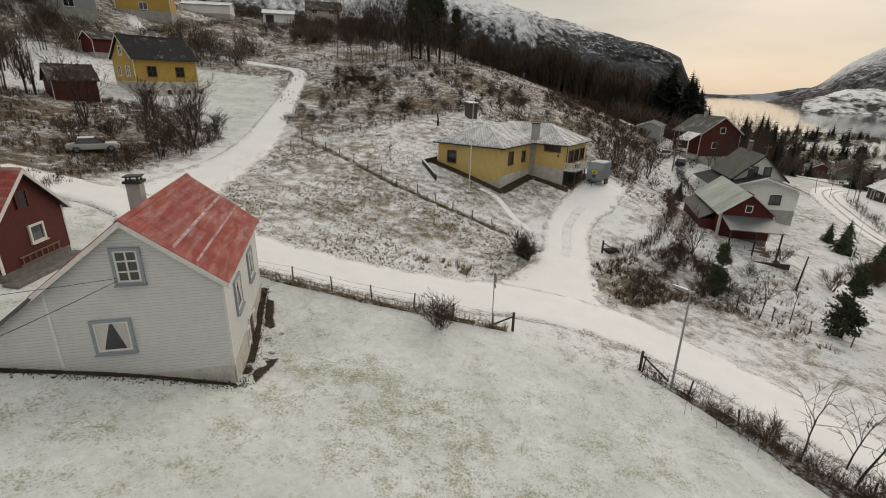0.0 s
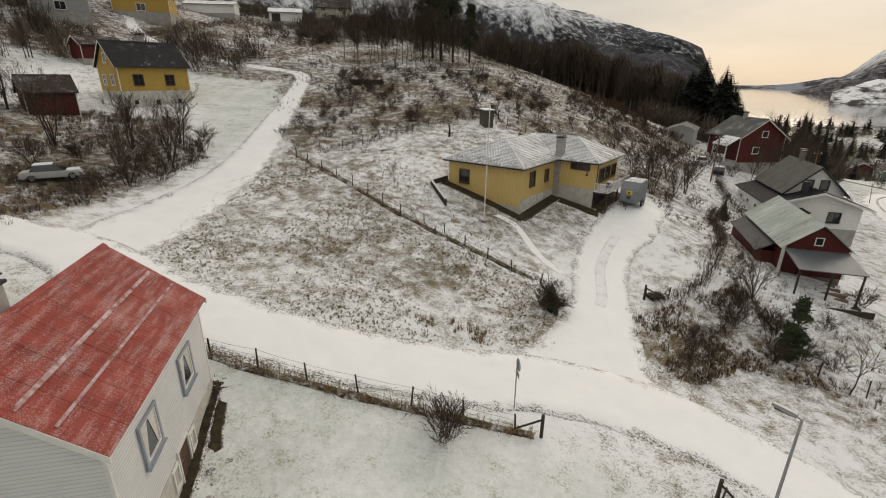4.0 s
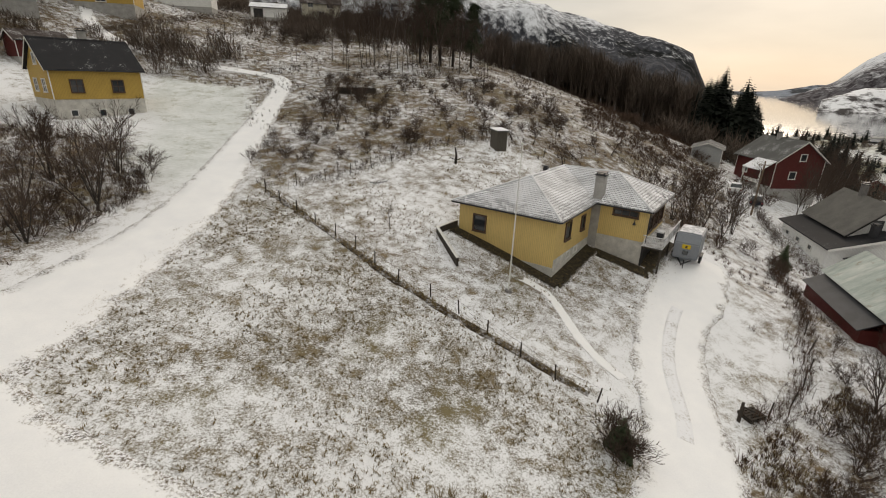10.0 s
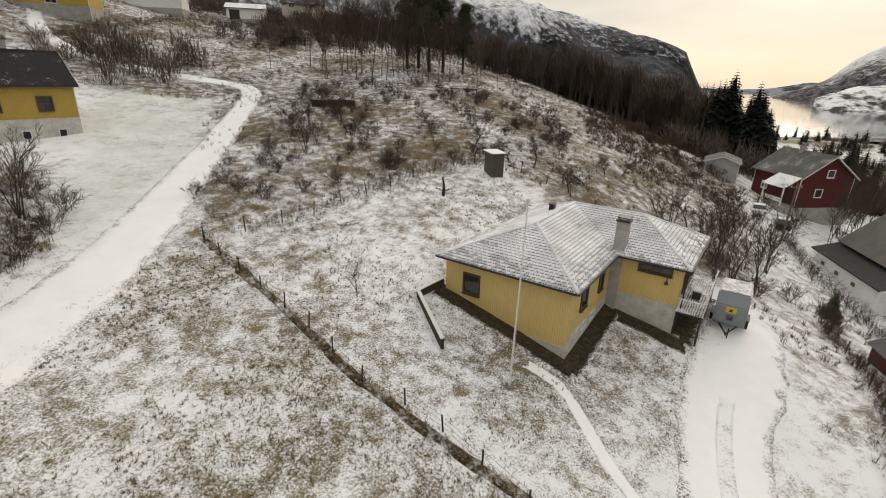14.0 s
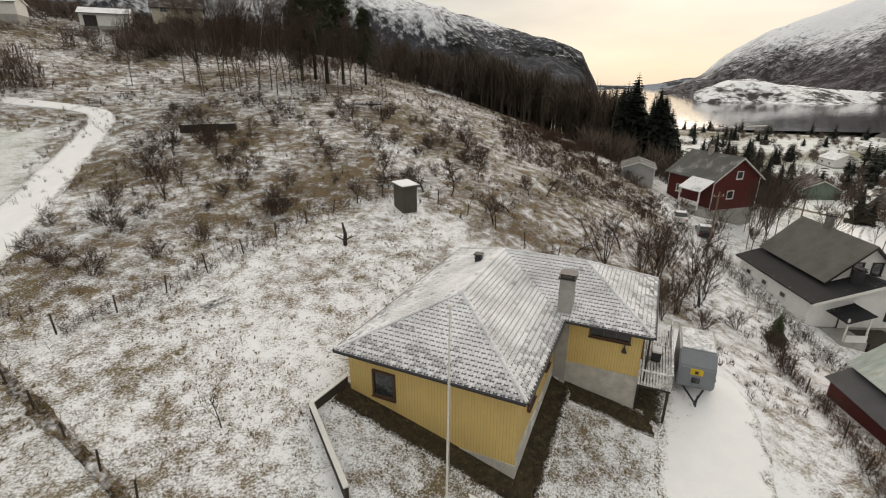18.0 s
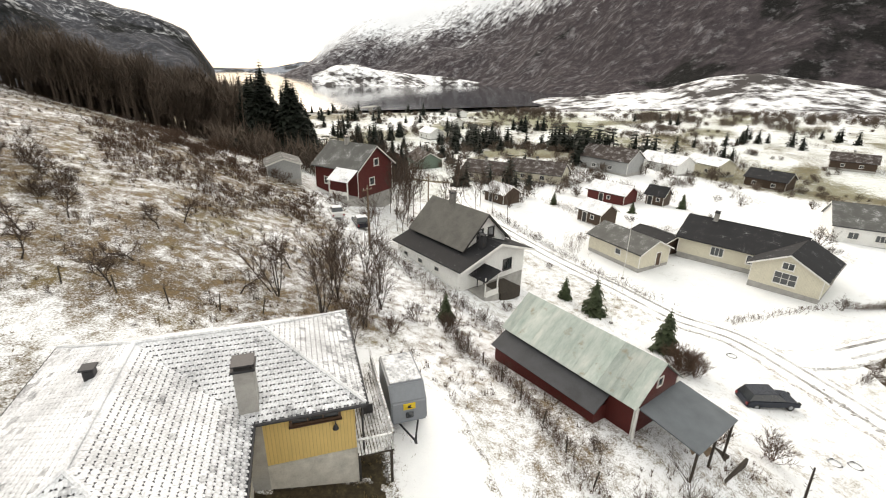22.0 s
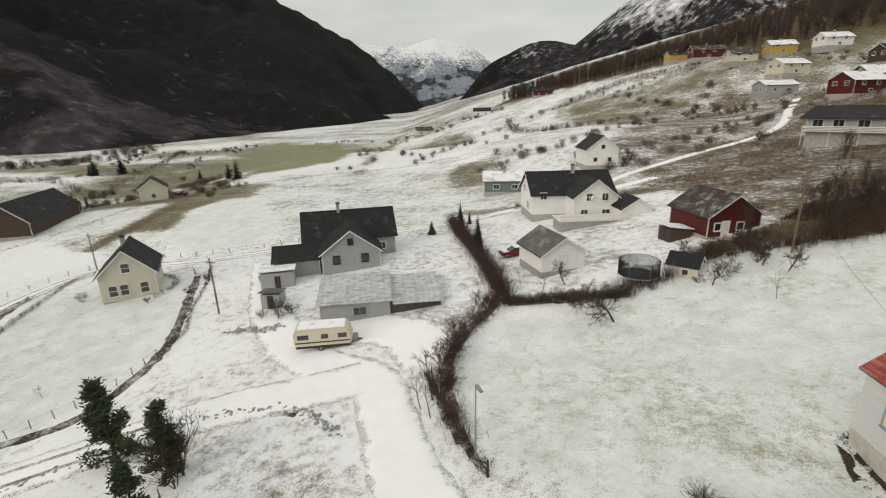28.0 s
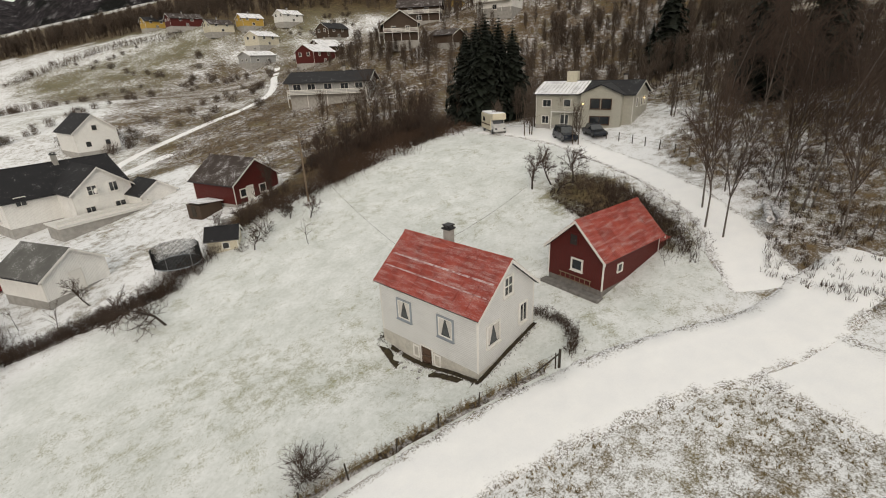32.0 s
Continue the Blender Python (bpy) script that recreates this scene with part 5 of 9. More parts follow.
_rh = house("red_house", 55.6, 104.0, 97, 9.2, 8.8, 5.3, 3.1, "red wooden house with white trim and a grey tiled roof", "red_clad", "roof_grey", z=8.9, found=0.6, over=0.5,
      wins=[("left", -1.0, 2.3, 1.1, 1.1, 1, 1), ("left", 0.2, 5.3, 1.0, 1.0, 1, 1), ("back", -2.0, 2.3, 1.0, 1.0, 2, 1), ("front", 1.5, 2.3, 1.0, 1.0, 2, 1)], chim=(1.0, 0.3, 7.0, 9.3))
_pr = bmesh.new()
roof_plane(_pr, -4.9, -0.6, 7.2, 3.75, 4.75, 5.25, 0.12)
part("porch_roof", _pr, M["roof_snow"], _rh, "snowy porch roof")
for _x in (-4.6, -0.8):
    part("porch_post", box(_x - 0.08, _x + 0.08, 6.8, 6.96, -1.0, 3.85), M["white_paint"], _rh)
part("porch_rail", box(-4.6, -0.8, 6.84, 6.92, 1.5, 2.1), M["white_paint"], _rh)
part("porch_floor", box(-4.7, -0.7, 4.4, 7.0, -1.5, 0.9), M["concrete"], _rh)
house("shed", 46.3, 110.5, 60, 6.0, 5.0, 2.6, 0.9, "pale wooden outbuilding with a low roof", "grey_clad", "roof_grey", found=0.2, over=0.25, category="shed")
house("yellow_house", -46.3, 79.3, 54, 9.2, 7.2, 5.6, 3.0, "ochre yellow house with a dark tiled roof", "ochre_clad", "roof_dark", z=19.7, found=2.2, over=0.4, base="whitewash",
      wins=[("front", -2.2, 3.0, 1.1, 1.25, 2, 2, "brown_paint"), ("front", 1.9, 3.0, 1.1, 1.25, 2, 2, "brown_paint"), ("front", -3.0, 0.4, 0.6, 0.6, 1, 1), ("front", -0.2, 0.3, 0.6, 0.7, 1, 1), ("front", 2.8, 0.3, 0.6, 0.7, 1, 1),
            ("left", -1.5, 3.0, 1.1, 1.25, 2, 2), ("left", 1.5, 3.0, 1.1, 1.25, 2, 2), ("left", 0, 5.9, 0.9, 1.1, 2, 1)], chim=(0.5, 0.4, 7.8, 9.6, 0.8, 0.6))
house("red_shed", -50.5, 66.5, 50, 5.0, 4.0, 3.3, 1.7, "dark red weathered outhouse", "red_clad", "roof_brown", z=18.8, found=0.2, over=0.3, category="shed")
house("red_shed", -62.0, 92.0, 60, 6.5, 4.0, 2.5, 1.2, "low dark red outbuilding", "red_clad", "roof_brown", found=0.2, over=0.3, category="shed")
# Houses of the lower lane
house("cream_house", 83.5, 49.0, 84, 15.0, 9.0, 3.2, 2.3, "cream bungalow with a dark pitched roof", "cream_clad", "roof_dark", z=2.6, found=0.5, over=0.5,
      wins=[("front", -6, 1.3, 1.2, 1.2, 2, 1), ("back", -2.0, 1.3, 1.6, 1.2, 3, 1), ("back", 2.5, 1.3, 1.2, 1.2, 2, 1), ("back", 5.8, 1.3, 1.2, 1.2, 2, 1), ("left", 0, 1.3, 1.6, 1.2, 3, 1)], chim=(4, 0.3, 4.6, 6.6))
house("cream_house_wing", 78.5, 42.0, -10, 9.0, 8.0, 3.2, 2.1, "cream front wing with a gable window", "cream_clad", "roof_dark", z=2.6, found=0.5, over=0.5,
      wins=[("left", 0, 1.2, 2.4, 1.5, 3, 2), ("left", 0, 3.3, 1.2, 0.8, 2, 1), ("back", 1.0, 1.3, 1.2, 1.1, 2, 1)], doors=[("back", -2.0, 0.4, 1.0, 2.1, "brown_paint")])
house("garage", 74.8, 63.0, 66, 10.0, 6.4, 2.6, 1.5, "cream garage with a weathered grey roof", "cream_clad", "roof_grey", z=2.3, found=0.2, over=0.4, category="garage",
      wins=[("back", 1.0, 1.2, 0.9, 0.7, 1, 1)], doors=[("left", 0.8, 0.1, 0.9, 2.0, "brown_paint")])
house("carport", 81.5, 60.5, 66, 6.5, 5.0, 2.3, 0.7, "open dark timber carport beside a garage", "brown_clad", "roof_dark", z=2.2, found=0.1, over=0.4, category="carport")
house("cream_cottage", 73.2, 0.8, -44, 8.6, 7.0, 4.6, 3.4, "small cream house with a dark pitched roof", "cream_clad", "roof_dark", z=3.0, found=0.6, over=0.45,
      wins=[("left", -2.0, 1.4, 1.0, 1.5, 1, 2), ("left", -0.6, 1.4, 1.0, 1.5, 1, 2), ("left", 1.9, 1.4, 1.0, 1.5, 1, 2), ("left", 0, 4.7, 1.0, 1.3, 1, 2)], chim=(0.3, 0.3, 7.4, 9.0))
house("red_garage", 101.5, 18.2, -75, 5.0, 6.0, 2.5, 1.2, "small red garage with a dark roof", "red_clad", "roof_dark", z=1.7, found=0.2, over=0.3, category="garage", wins=[("left", 0.2, 1.2, 0.8, 0.7, 1, 1)])
house("grey_villa", 113.5, 33.0, 100, 11.0, 9.5, 3.6, 3.0, "white house with a grey slate roof", "bright_clad", "roof_grey", z=1.2, found=0.5, over=0.4, wins=[("back", -2.5, 1.4, 1.4, 1.1, 2, 1), ("back", 1.5, 1.4, 1.8, 1.1, 3, 1)])
house("red_farm_barn", 146.0, 10.0, 35, 20.0, 11.0, 4.6, 3.6, "large red barn with a dark roof", "red_clad", "roof_dark", found=0.4, over=0.5, category="barn")
house("red_farm_barn_wing", 133.0, 20.0, 105, 15.0, 8.0, 3.2, 2.4, "low red barn wing with a dark roof", "red_clad", "roof_dark", found=0.4, over=0.4, category="barn")
house("dark_barn", 140.0, -24.0, 125, 24.0, 10.0, 3.6, 4.2, "dark timber barn with a black roof", "brown_clad", "roof_dark", found=0.3, over=0.5, category="barn")
house("pale_house", 133.0, -52.0, -40, 9.0, 7.0, 4.0, 2.6, "pale yellow house with a dark roof", "cream_clad", "roof_dark", found=0.4, over=0.4, wins=[("left", 0, 1.2, 1.0, 1.2, 2, 1)])
# Grey house with its front gable, shed and caravan yard
house("grey_house", 46.6, -18.7, 34, 14.5, 8.0, 4.2, 3.6, "grey wooden house with a black roof", "grey_clad", "roof_dark", z=5.6, found=0.6, over=0.4,
      wins=[("back", 5.0, 1.8, 1.1, 1.1, 2, 1), ("back", -5.0, 1.8, 1.1, 1.1, 2, 1), ("right", 0, 4.6, 1.0, 1.1, 2, 1)], chim=(1.5, 0.2, 7.4, 9.0, 0.5, 0.5))
house("grey_house_gable", 43.0, -12.8, 124, 6.5, 8.6, 3.6, 3.2, "grey front gable with white trim", "grey_clad", "roof_dark", z=5.6, found=0.6, over=0.4,
      wins=[("right", -2.2, 1.9, 0.9, 1.1, 1, 1, "dark_paint"), ("right", 2.0, 1.9, 0.9, 1.1, 1, 1, "dark_paint"), ("right", 0, 4.6, 0.7, 0.9, 1, 1, "dark_paint")])
house("grey_house_annex", 50.3, -9.4, 34, 6.5, 6.0, 2.8, 1.4, "low annex with a black roof", "grey_clad", "roof_dark", z=5.4, found=0.4, over=0.4)


M["roof_pale"] = snowy("dusty_tin", (0.33, 0.34, 0.35), 0.32, 0.6, 0.8, 4.0, (1.0, 2.5, 1.0), 0.2)


def long_shed():
    t = thing("workshop", pose(31.6, 0.2, 6.1, 0, 0, 28), "long grey shed with a pale corrugated roof", "shed")
    part("wall", box(-1.5, 6.5, -3.5, 3.5, -1.5, 2.2), M["grey_clad"], t)
    part("wall", box(-7.5, -1.5, -3.2, 3.2, -1.5, 1.7), M["board_grey"], t)
    for x0, x1, za, zb in ((-1.8, 6.9, 2.1, 3.0), (-7.8, -1.82, 1.65, 2.5)):
        bm = bmesh.new()
        roof_plane(bm, x0, x1, 3.9, za, -3.9, zb, 0.08, 0.05, 0.35)
        part("roof", bm, M["roof_pale"], t, "pale corrugated sheets dusted with snow")
    add_window(t, pose(2.0, 3.5, 0, 0, 0, 180), 0.0, 0.5, 1.4, 0.9, M["grey_clad"], 2, 1)


long_shed()
house("white_garage", 12.2, -12.2, -54, 6.4, 6.0, 2.5, 1.9, "white garage with a grey slate roof", "bright_clad", "roof_grey", z=9.3, found=0.2, over=0.35, category="garage", doors=[("left", 0.0, 0.1, 1.0, 2.0, "white_paint")])
house("large_white_house", 13.6, -43.6, 23, 15.0, 9.6, 5.2, 3.3, "large white house with a dark roof and a balcony", "bright_clad", "roof_dark", z=8.9, found=1.4, over=0.5,
      wins=[("right", 1.5, 2.0, 1.1, 1.2, 2, 1), ("right", -1.5, 4.9, 1.1, 1.1, 2, 1), ("back", 5.0, 2.0, 1.1, 1.2, 2, 1), ("back", -5.5, 4.2, 1.1, 1.1, 2, 1), ("back", 2.5, 2.0, 1.1, 1.2, 2, 1)], chim=(-1, 0.4, 7.5, 9.6))
house("white_house_gable", 9.0, -38.6, 113, 7.0, 7.5, 5.4, 2.9, "white cross gable with windows over the terrace", "bright_clad", "roof_dark", z=8.9, found=1.0, over=0.4,
      wins=[("right", -1.2, 4.7, 1.1, 1.2, 2, 2), ("right", 1.5, 4.7, 1.0, 1.2, 2, 1), ("right", -2.0, 2.0, 1.1, 1.1, 2, 1), ("right", 1.8, 1.6, 1.3, 1.5, 2, 1)])
house("white_summer_room", 2.0, -36.0, 113, 5.0, 5.0, 2.9, 1.6, "small white outbuilding with a dark roof", "bright_clad", "roof_dark", z=10.0, found=0.3, over=0.3, category="outbuilding")
house("white_upper_house", 9.8, -84.5, 110, 10.0, 8.0, 5.0, 3.2, "white house with a dark roof on the slope", "bright_clad", "roof_dark", found=0.8, over=0.4,
      wins=[("right", -1.8, 1.8, 0.9, 1.0, 1, 1), ("right", 1.8, 1.8, 0.9, 1.0, 1, 1), ("right", 0, 5.0, 0.9, 1.0, 1, 1)], chim=(-1.5, 0.2, 7, 9))
house("green_house", 31.0, -68.0, 15, 10.0, 7.0, 3.2, 1.8, "low green house with a snowy roof", "green_clad", "roof_snow", found=0.4, over=0.4, wins=[("back", -2, 1.2, 1.3, 1.0, 2, 1), ("back", 2.5, 1.2, 1.3, 1.0, 2, 1)], chim=(0, 0.3, 4.4, 5.8))
house("red_cabin", -7.8, -22.4, -63, 8.0, 7.2, 3.2, 2.5, "dark red wooden cabin with a brown roof", "red_clad", "roof_brown", z=12.5, found=0.5, over=0.4, category="cabin",
      wins=[("left", 0.8, 1.3, 0.9, 0.9, 1, 1), ("left", -2.3, 1.3, 0.8, 0.9, 1, 1)], doors=[("left", -1.2, 0.4, 0.9, 2.0, "white_paint")])
house("playhouse", -3.0, -7.6, -20, 3.0, 2.6, 1.9, 0.9, "small cream playhouse with a dark roof", "cream_clad", "roof_dark", z=10.6, found=0.1, over=0.25, category="playhouse", wins=[("back", 0.3, 0.8, 0.6, 0.6, 1, 1)])
# Upper west side
M["stucco_clad"] = clapboard("greyish_cream_cladding", (0.47, 0.46, 0.40), 0.14, False)
M["lamp_glow"], _n, _l, _b = nodes_of("warm_lamp", 0.5)
_b.inputs["Emission Color"].default_value = (1.0, 0.75, 0.3, 1)
_b.inputs["Emission Strength"].default_value = 6.0


def wall_lamp(t, m, x, z):
    lp = part("wall_lamp", box(-0.06, 0.06, -0.22, 0.0, -0.05, 0.03), M["dark_metal"], t)
    lp.matrix_basis = m @ pose(x, 0, z)
    bm = bmesh.new()
    bmesh.ops.create_uvsphere(bm, u_segments=10, v_segments=8, radius=0.11)
    bmesh.ops.translate(bm, vec=(0, -0.2, -0.14), verts=bm.verts)
    part("globe", bm, M["lamp_glow"], lp, "small lit lamp")


def pale_house():
    """The two-storey house above the lawn: a long roof with a front gable, a balcony and large windows."""
    t = house("pale_house", -53.2, -1.2, 110, 17.0, 9.0, 5.9, 1.8, "greyish cream two-storey house with large windows and a balcony", "stucco_clad", "roof_dark", z=19.3, found=0.5, over=0.5,
              wins=[("front", -2.6, 3.7, 1.2, 1.2, 1, 1), ("front", -6.4, 3.7, 1.5, 1.1, 2, 1), ("front", -6.6, 0.8, 1.2, 1.2, 2, 1), ("front", -3.0, 0.8, 1.4, 1.5, 2, 1),
                    ("right", -2.4, 3.8, 0.8, 1.3, 1, 1), ("right", 0.4, 3.8, 0.8, 1.3, 1, 1), ("right", 2.6, 3.8, 0.8, 1.3, 1, 1), ("right", -1.5, 1.0, 0.7, 0.9, 1, 1)])
    t.matrix_basis = t.matrix_basis @ Matrix.Scale(0.8, 4)
    bm = bmesh.new()
    prof = [(-3.4, 0.5), (3.4, 0.5), (3.4, 5.9), (0, 7.3), (-3.4, 5.9)]
    prism(bm, [(x + 3.6, -5.7, z) for x, z in prof], [(x + 3.6, 0.0, z) for x, z in prof])
    bmesh.ops.recalc_face_normals(bm, faces=bm.faces)
    part("front_gable", bm, M["stucco_clad"], t)
    part("gable_base", box(0.24, 6.96, -5.66, -4.4, -2.0, 0.5), M["concrete"], t)
    for s in (-1, 1):
        bm = bmesh.new()
        q = [(3.6, -6.2, 7.48), (3.6, 0.3, 7.48), (3.6 + s * 4.0, 0.3, 5.78), (3.6 + s * 4.0, -6.2, 5.78)]
        slab(bm, q if s < 0 else q[::-1], 0.12)
        part("gable_roof", bm, M["roof_dark"], t)
    m = pose(3.6, -5.7, 0)
    add_window(t, m, -0.9, 3.6, 1.5, 1.5, M["brown_paint"], 1, 1)
    add_window(t, m, 1.0, 3.6, 1.5, 1.5, M["brown_paint"], 1, 1)
    add_window(t, m, 0.0, 1.1, 3.2, 1.2, M["brown_paint"], 2, 1)
    bm = bmesh.new()
    roof_plane(bm, -9.0, 0.0, -5.05, 5.85, -0.3, 7.78, 0.04)
    part("metal_roof", bm, M["roof_snow"], t, "snow-dusted sheet roof with seams")
    for k in range(13):
        part("seam", tube(bmesh.new(), (-8.8 + k * 0.7, -5.0, 5.92), (-8.8 + k * 0.7, -0.3, 7.84), 0.03, 0.03, 4), M["roof_tin"], t)
    part("balcony_floor", box(-5.0, 0.2, -6.0, -4.5, 2.85, 3.0), M["white_paint"], t)
    for k in range(3):
        part("balcony_board", box(-5.0, 0.2, -6.02, -5.96, 3.1 + k * 0.3, 3.32 + k * 0.3), M["stucco_clad"], t)
    for x in (-4.9, -2.4, 0.1):
        part("balcony_post", box(x - 0.06, x + 0.06, -5.98, -5.86, -0.5, 4.0), M["white_paint"], t)
    part("chimney", box(-4.4, -2.6, -0.7, 0.7, 7.0, 9.4), M["cream_clad"], t, "broad cream chimney box")
    chimney(t, 5.6, 0.3, 7.0, 8.6, 0.5, 0.5)
    wall_lamp(t, wall_frame(17.0, 9.0, "right"), 1.6, 5.0)
    wall_lamp(t, m, -2.9, 4.5)


pale_house()
WD = [("right", -2, 3.2, 1.2, 1.2, 2, 1), ("right", 2, 3.2, 1.2, 1.2, 2, 1), ("back", -3.0, 3.2, 1.2, 1.2, 2, 1), ("back", 2.5, 3.2, 1.2, 1.2, 2, 1), ("back", 0.0, 0.9, 1.2, 1.1, 2, 1)]
WD = WD + [("left", -2, 3.2, 1.2, 1.2, 2, 1), ("left", 2, 3.2, 1.2, 1.2, 2, 1), ("front", -3.0, 3.2, 1.4, 1.2, 2, 1), ("front", 2.5, 3.2, 1.4, 1.2, 2, 1), ("front", 0.0, 0.8, 1.6, 1.3, 2, 1)]
WL = [("right", -1.5, 1.2, 1.1, 1.0, 2, 1), ("right", 1.5, 1.2, 1.1, 1.0, 2, 1), ("back", -3, 1.2, 1.1, 1.0, 2, 1), ("back", 2.5, 1.2, 1.1, 1.0, 2, 1), ("front", -3, 1.2, 1.1, 1.0, 2, 1), ("front", 2, 1.2, 1.1, 1.0, 2, 1)]


def balcony(t, L, D, z, side="right"):
    """A railed balcony across one wall."""
    m = wall_frame(L, D, side)
    w = (D if side in ("left", "right") else L) * 0.5
    fl = part("balcony", box(-w, w, -1.5, -0.02, z - 0.15, z), M["white_paint"], t)
    fl.matrix_basis = m
    for k in range(3):
        part("rail", box(-w, w, -1.52, -1.46, z + 0.2 + k * 0.3, z + 0.36 + k * 0.3), M["white_paint"], fl)
    for k in range(5):
        part("post", box(-w + k * w / 2 - 0.05, -w + k * w / 2 + 0.05, -1.5, -1.4, z - 3.0, z + 1.0), M["white_paint"], fl)


_t = house("long_grey_house", -42.5, -71.0, 142, 19.0, 10.0, 4.6, 1.9, "long pale house with a low dark roof and wide eaves", "grey_clad", "roof_dark", z=21.4, found=1.6, over=1.0, wins=[("front", u, 2.7, 1.8, 1.2, 2, 1) for u in (-7.5, -4, 0, 4, 7.5)] + [("back", u, 2.7, 1.8, 1.2, 2, 1) for u in (-7, -2, 2, 7)] + [("left", u, 2.7, 1.5, 1.2, 2, 1) for u in (-2.5, 2.5)], chim=(3, 0.2, 6.2, 7.6))
balcony(_t, 19.0, 10.0, 1.8, "front")
_t = house("brown_chalet", -74.5, -92.5, 62, 15.0, 10.0, 5.4, 3.2, "large brown chalet with white balcony rails", "brown_clad", "roof_dark", found=0.6, over=0.8, wins=WD)
for side in ("right", "front"):
    balcony(_t, 15.0, 10.0, 2.9, side)
_t = house("brown_chalet", -92.0, -108.0, 140, 14.0, 9.0, 5.2, 2.6, "brown chalet with a snow-edged roof and white rails", "brown_clad", "roof_brown", found=0.6, over=0.8, wins=WD)
balcony(_t, 14.0, 9.0, 2.9, "front")
_t = house("white_hill_house", -109.0, -86.0, 118, 12.0, 10.0, 6.2, 2.0, "large white house with long balconies on the slope", "bright_clad", "roof_grey", found=1.2, over=0.8, wins=WD)
balcony(_t, 12.0, 10.0, 3.1, "front")
_t = house("cream_hill_house", -87.0, 14.0, 112, 13.0, 9.0, 5.6, 2.2, "cream house with a white balcony behind spruces", "cream_clad", "roof_grey", found=0.8, over=0.6, wins=[("front", u, z, 1.6, 1.3, 2, 1) for u in (-4, 0, 4) for z in (0.9, 3.6)])
balcony(_t, 13.0, 9.0, 2.9, "front")
for u in (-2.0, 2.0):
    wall_lamp(_t, wall_frame(13.0, 9.0, "front"), u, 4.9)
house("brown_shed", -82.0, -78.0, 110, 8.0, 6.0, 2.6, 1.4, "low brown shed beside a chalet", "brown_clad", "roof_brown", found=0.3, over=0.5, category="shed")
for hx, hy, hr, L, D, wh, rise, lab, wl_, rf in (
        (-62, -204, 30, 13, 9, 4.6, 2.2, "cream two-storey house with a snowy roof", "cream_clad", "roof_snow"),
        (-93, -192, 20, 13, 9, 4.6, 2.6, "brown house high on the slope", "brown_clad", "roof_dark"),
        (-152, -186, 30, 12, 9, 5.0, 2.6, "white house high on the slope", "bright_clad", "roof_snow"),
        (-137, -150, 40, 9, 7, 3.2, 2.0, "orange-brown hut high on the slope", "ochre_clad", "roof_brown"),
        (-49, -231, 15, 12, 8, 4.2, 2.2, "pale house on the far rise", "cream_clad", "roof_brown"),
        (-26, -288, 15, 12, 8, 4.2, 2.2, "yellow house on the far rise", "ochre_clad", "roof_dark"),
        (-37, -254, 10, 16, 9, 4.4, 2.4, "red house on the far rise", "red_clad", "roof_brown"),
        (-82, -222, 20, 12, 8, 4.2, 2.2, "small white house on the far rise", "bright_clad", "roof_snow"),
        (-64, -229, 12, 11, 8, 4.2, 2.2, "orange-brown house below the forest", "ochre_clad", "roof_snow"),
        (-67, -148, 30, 13, 9, 4.8, 2.6, "dark red house with a snowy roof on the slope", "red_clad", "roof_snow"),
        (-78, -165, 24, 13, 9, 4.8, 2.6, "dark brown house with a snowy roof on the slope", "brown_clad", "roof_snow"),
        (-54, -186, 20, 13, 9, 3.6, 1.8, "low pale house with a snowy roof on the slope", "grey_clad", "roof_snow"),
        (60, -330, 10, 15, 8, 3.8, 2.2, "red farmhouse across the valley head", "red_clad", "roof_dark"),
        (100, -300, 20, 12, 8, 3.8, 2.2, "white farmhouse across the valley head", "bright_clad", "roof_dark"),
        (135, -270, 40, 12, 8, 3.8, 2.2, "pale farmhouse across the valley head", "cream_clad", "roof_brown"),
        (-112, 40, 60, 12, 9, 4.8, 2.2, "brown house among trees", "brown_clad", "roof_snow"),
        (-71.5, 122.5, 20, 11, 8, 4.6, 2.8, "yellow house on the hilltop", "ochre_clad", "roof_dark"),
        (-78, 106, 40, 9, 8, 5.0, 2.6, "pale grey house on the hill", "grey_clad", "roof_grey"),
        (-43, 176, 15, 11, 8, 4.4, 2.8, "white house behind bare birches", "cream_clad", "roof_brown")):
    house("house", hx, hy, hr, L, D, wh, rise, lab, wl_, rf, found=0.6, over=0.5, wins=WD if wh > 4 else WL, chim=(0.5, 0.3, wh + rise - 0.8, wh + rise + 1.0))
house("white_garage", -54.0, 163.0, 15, 9.0, 6.0, 2.8, 1.2, "white garage with an open dark door on the hilltop", "bright_clad", "roof_snow", found=0.3, over=0.4, category="garage", doors=[("front", -2.6, 0.1, 2.4, 2.2, "dark_paint")])
house("low_shed", -70.0, 150.0, 10, 13.0, 5.0, 2.4, 0.9, "low white shed with a snowy roof", "bright_clad", "roof_snow", found=0.2, over=0.3, category="shed")
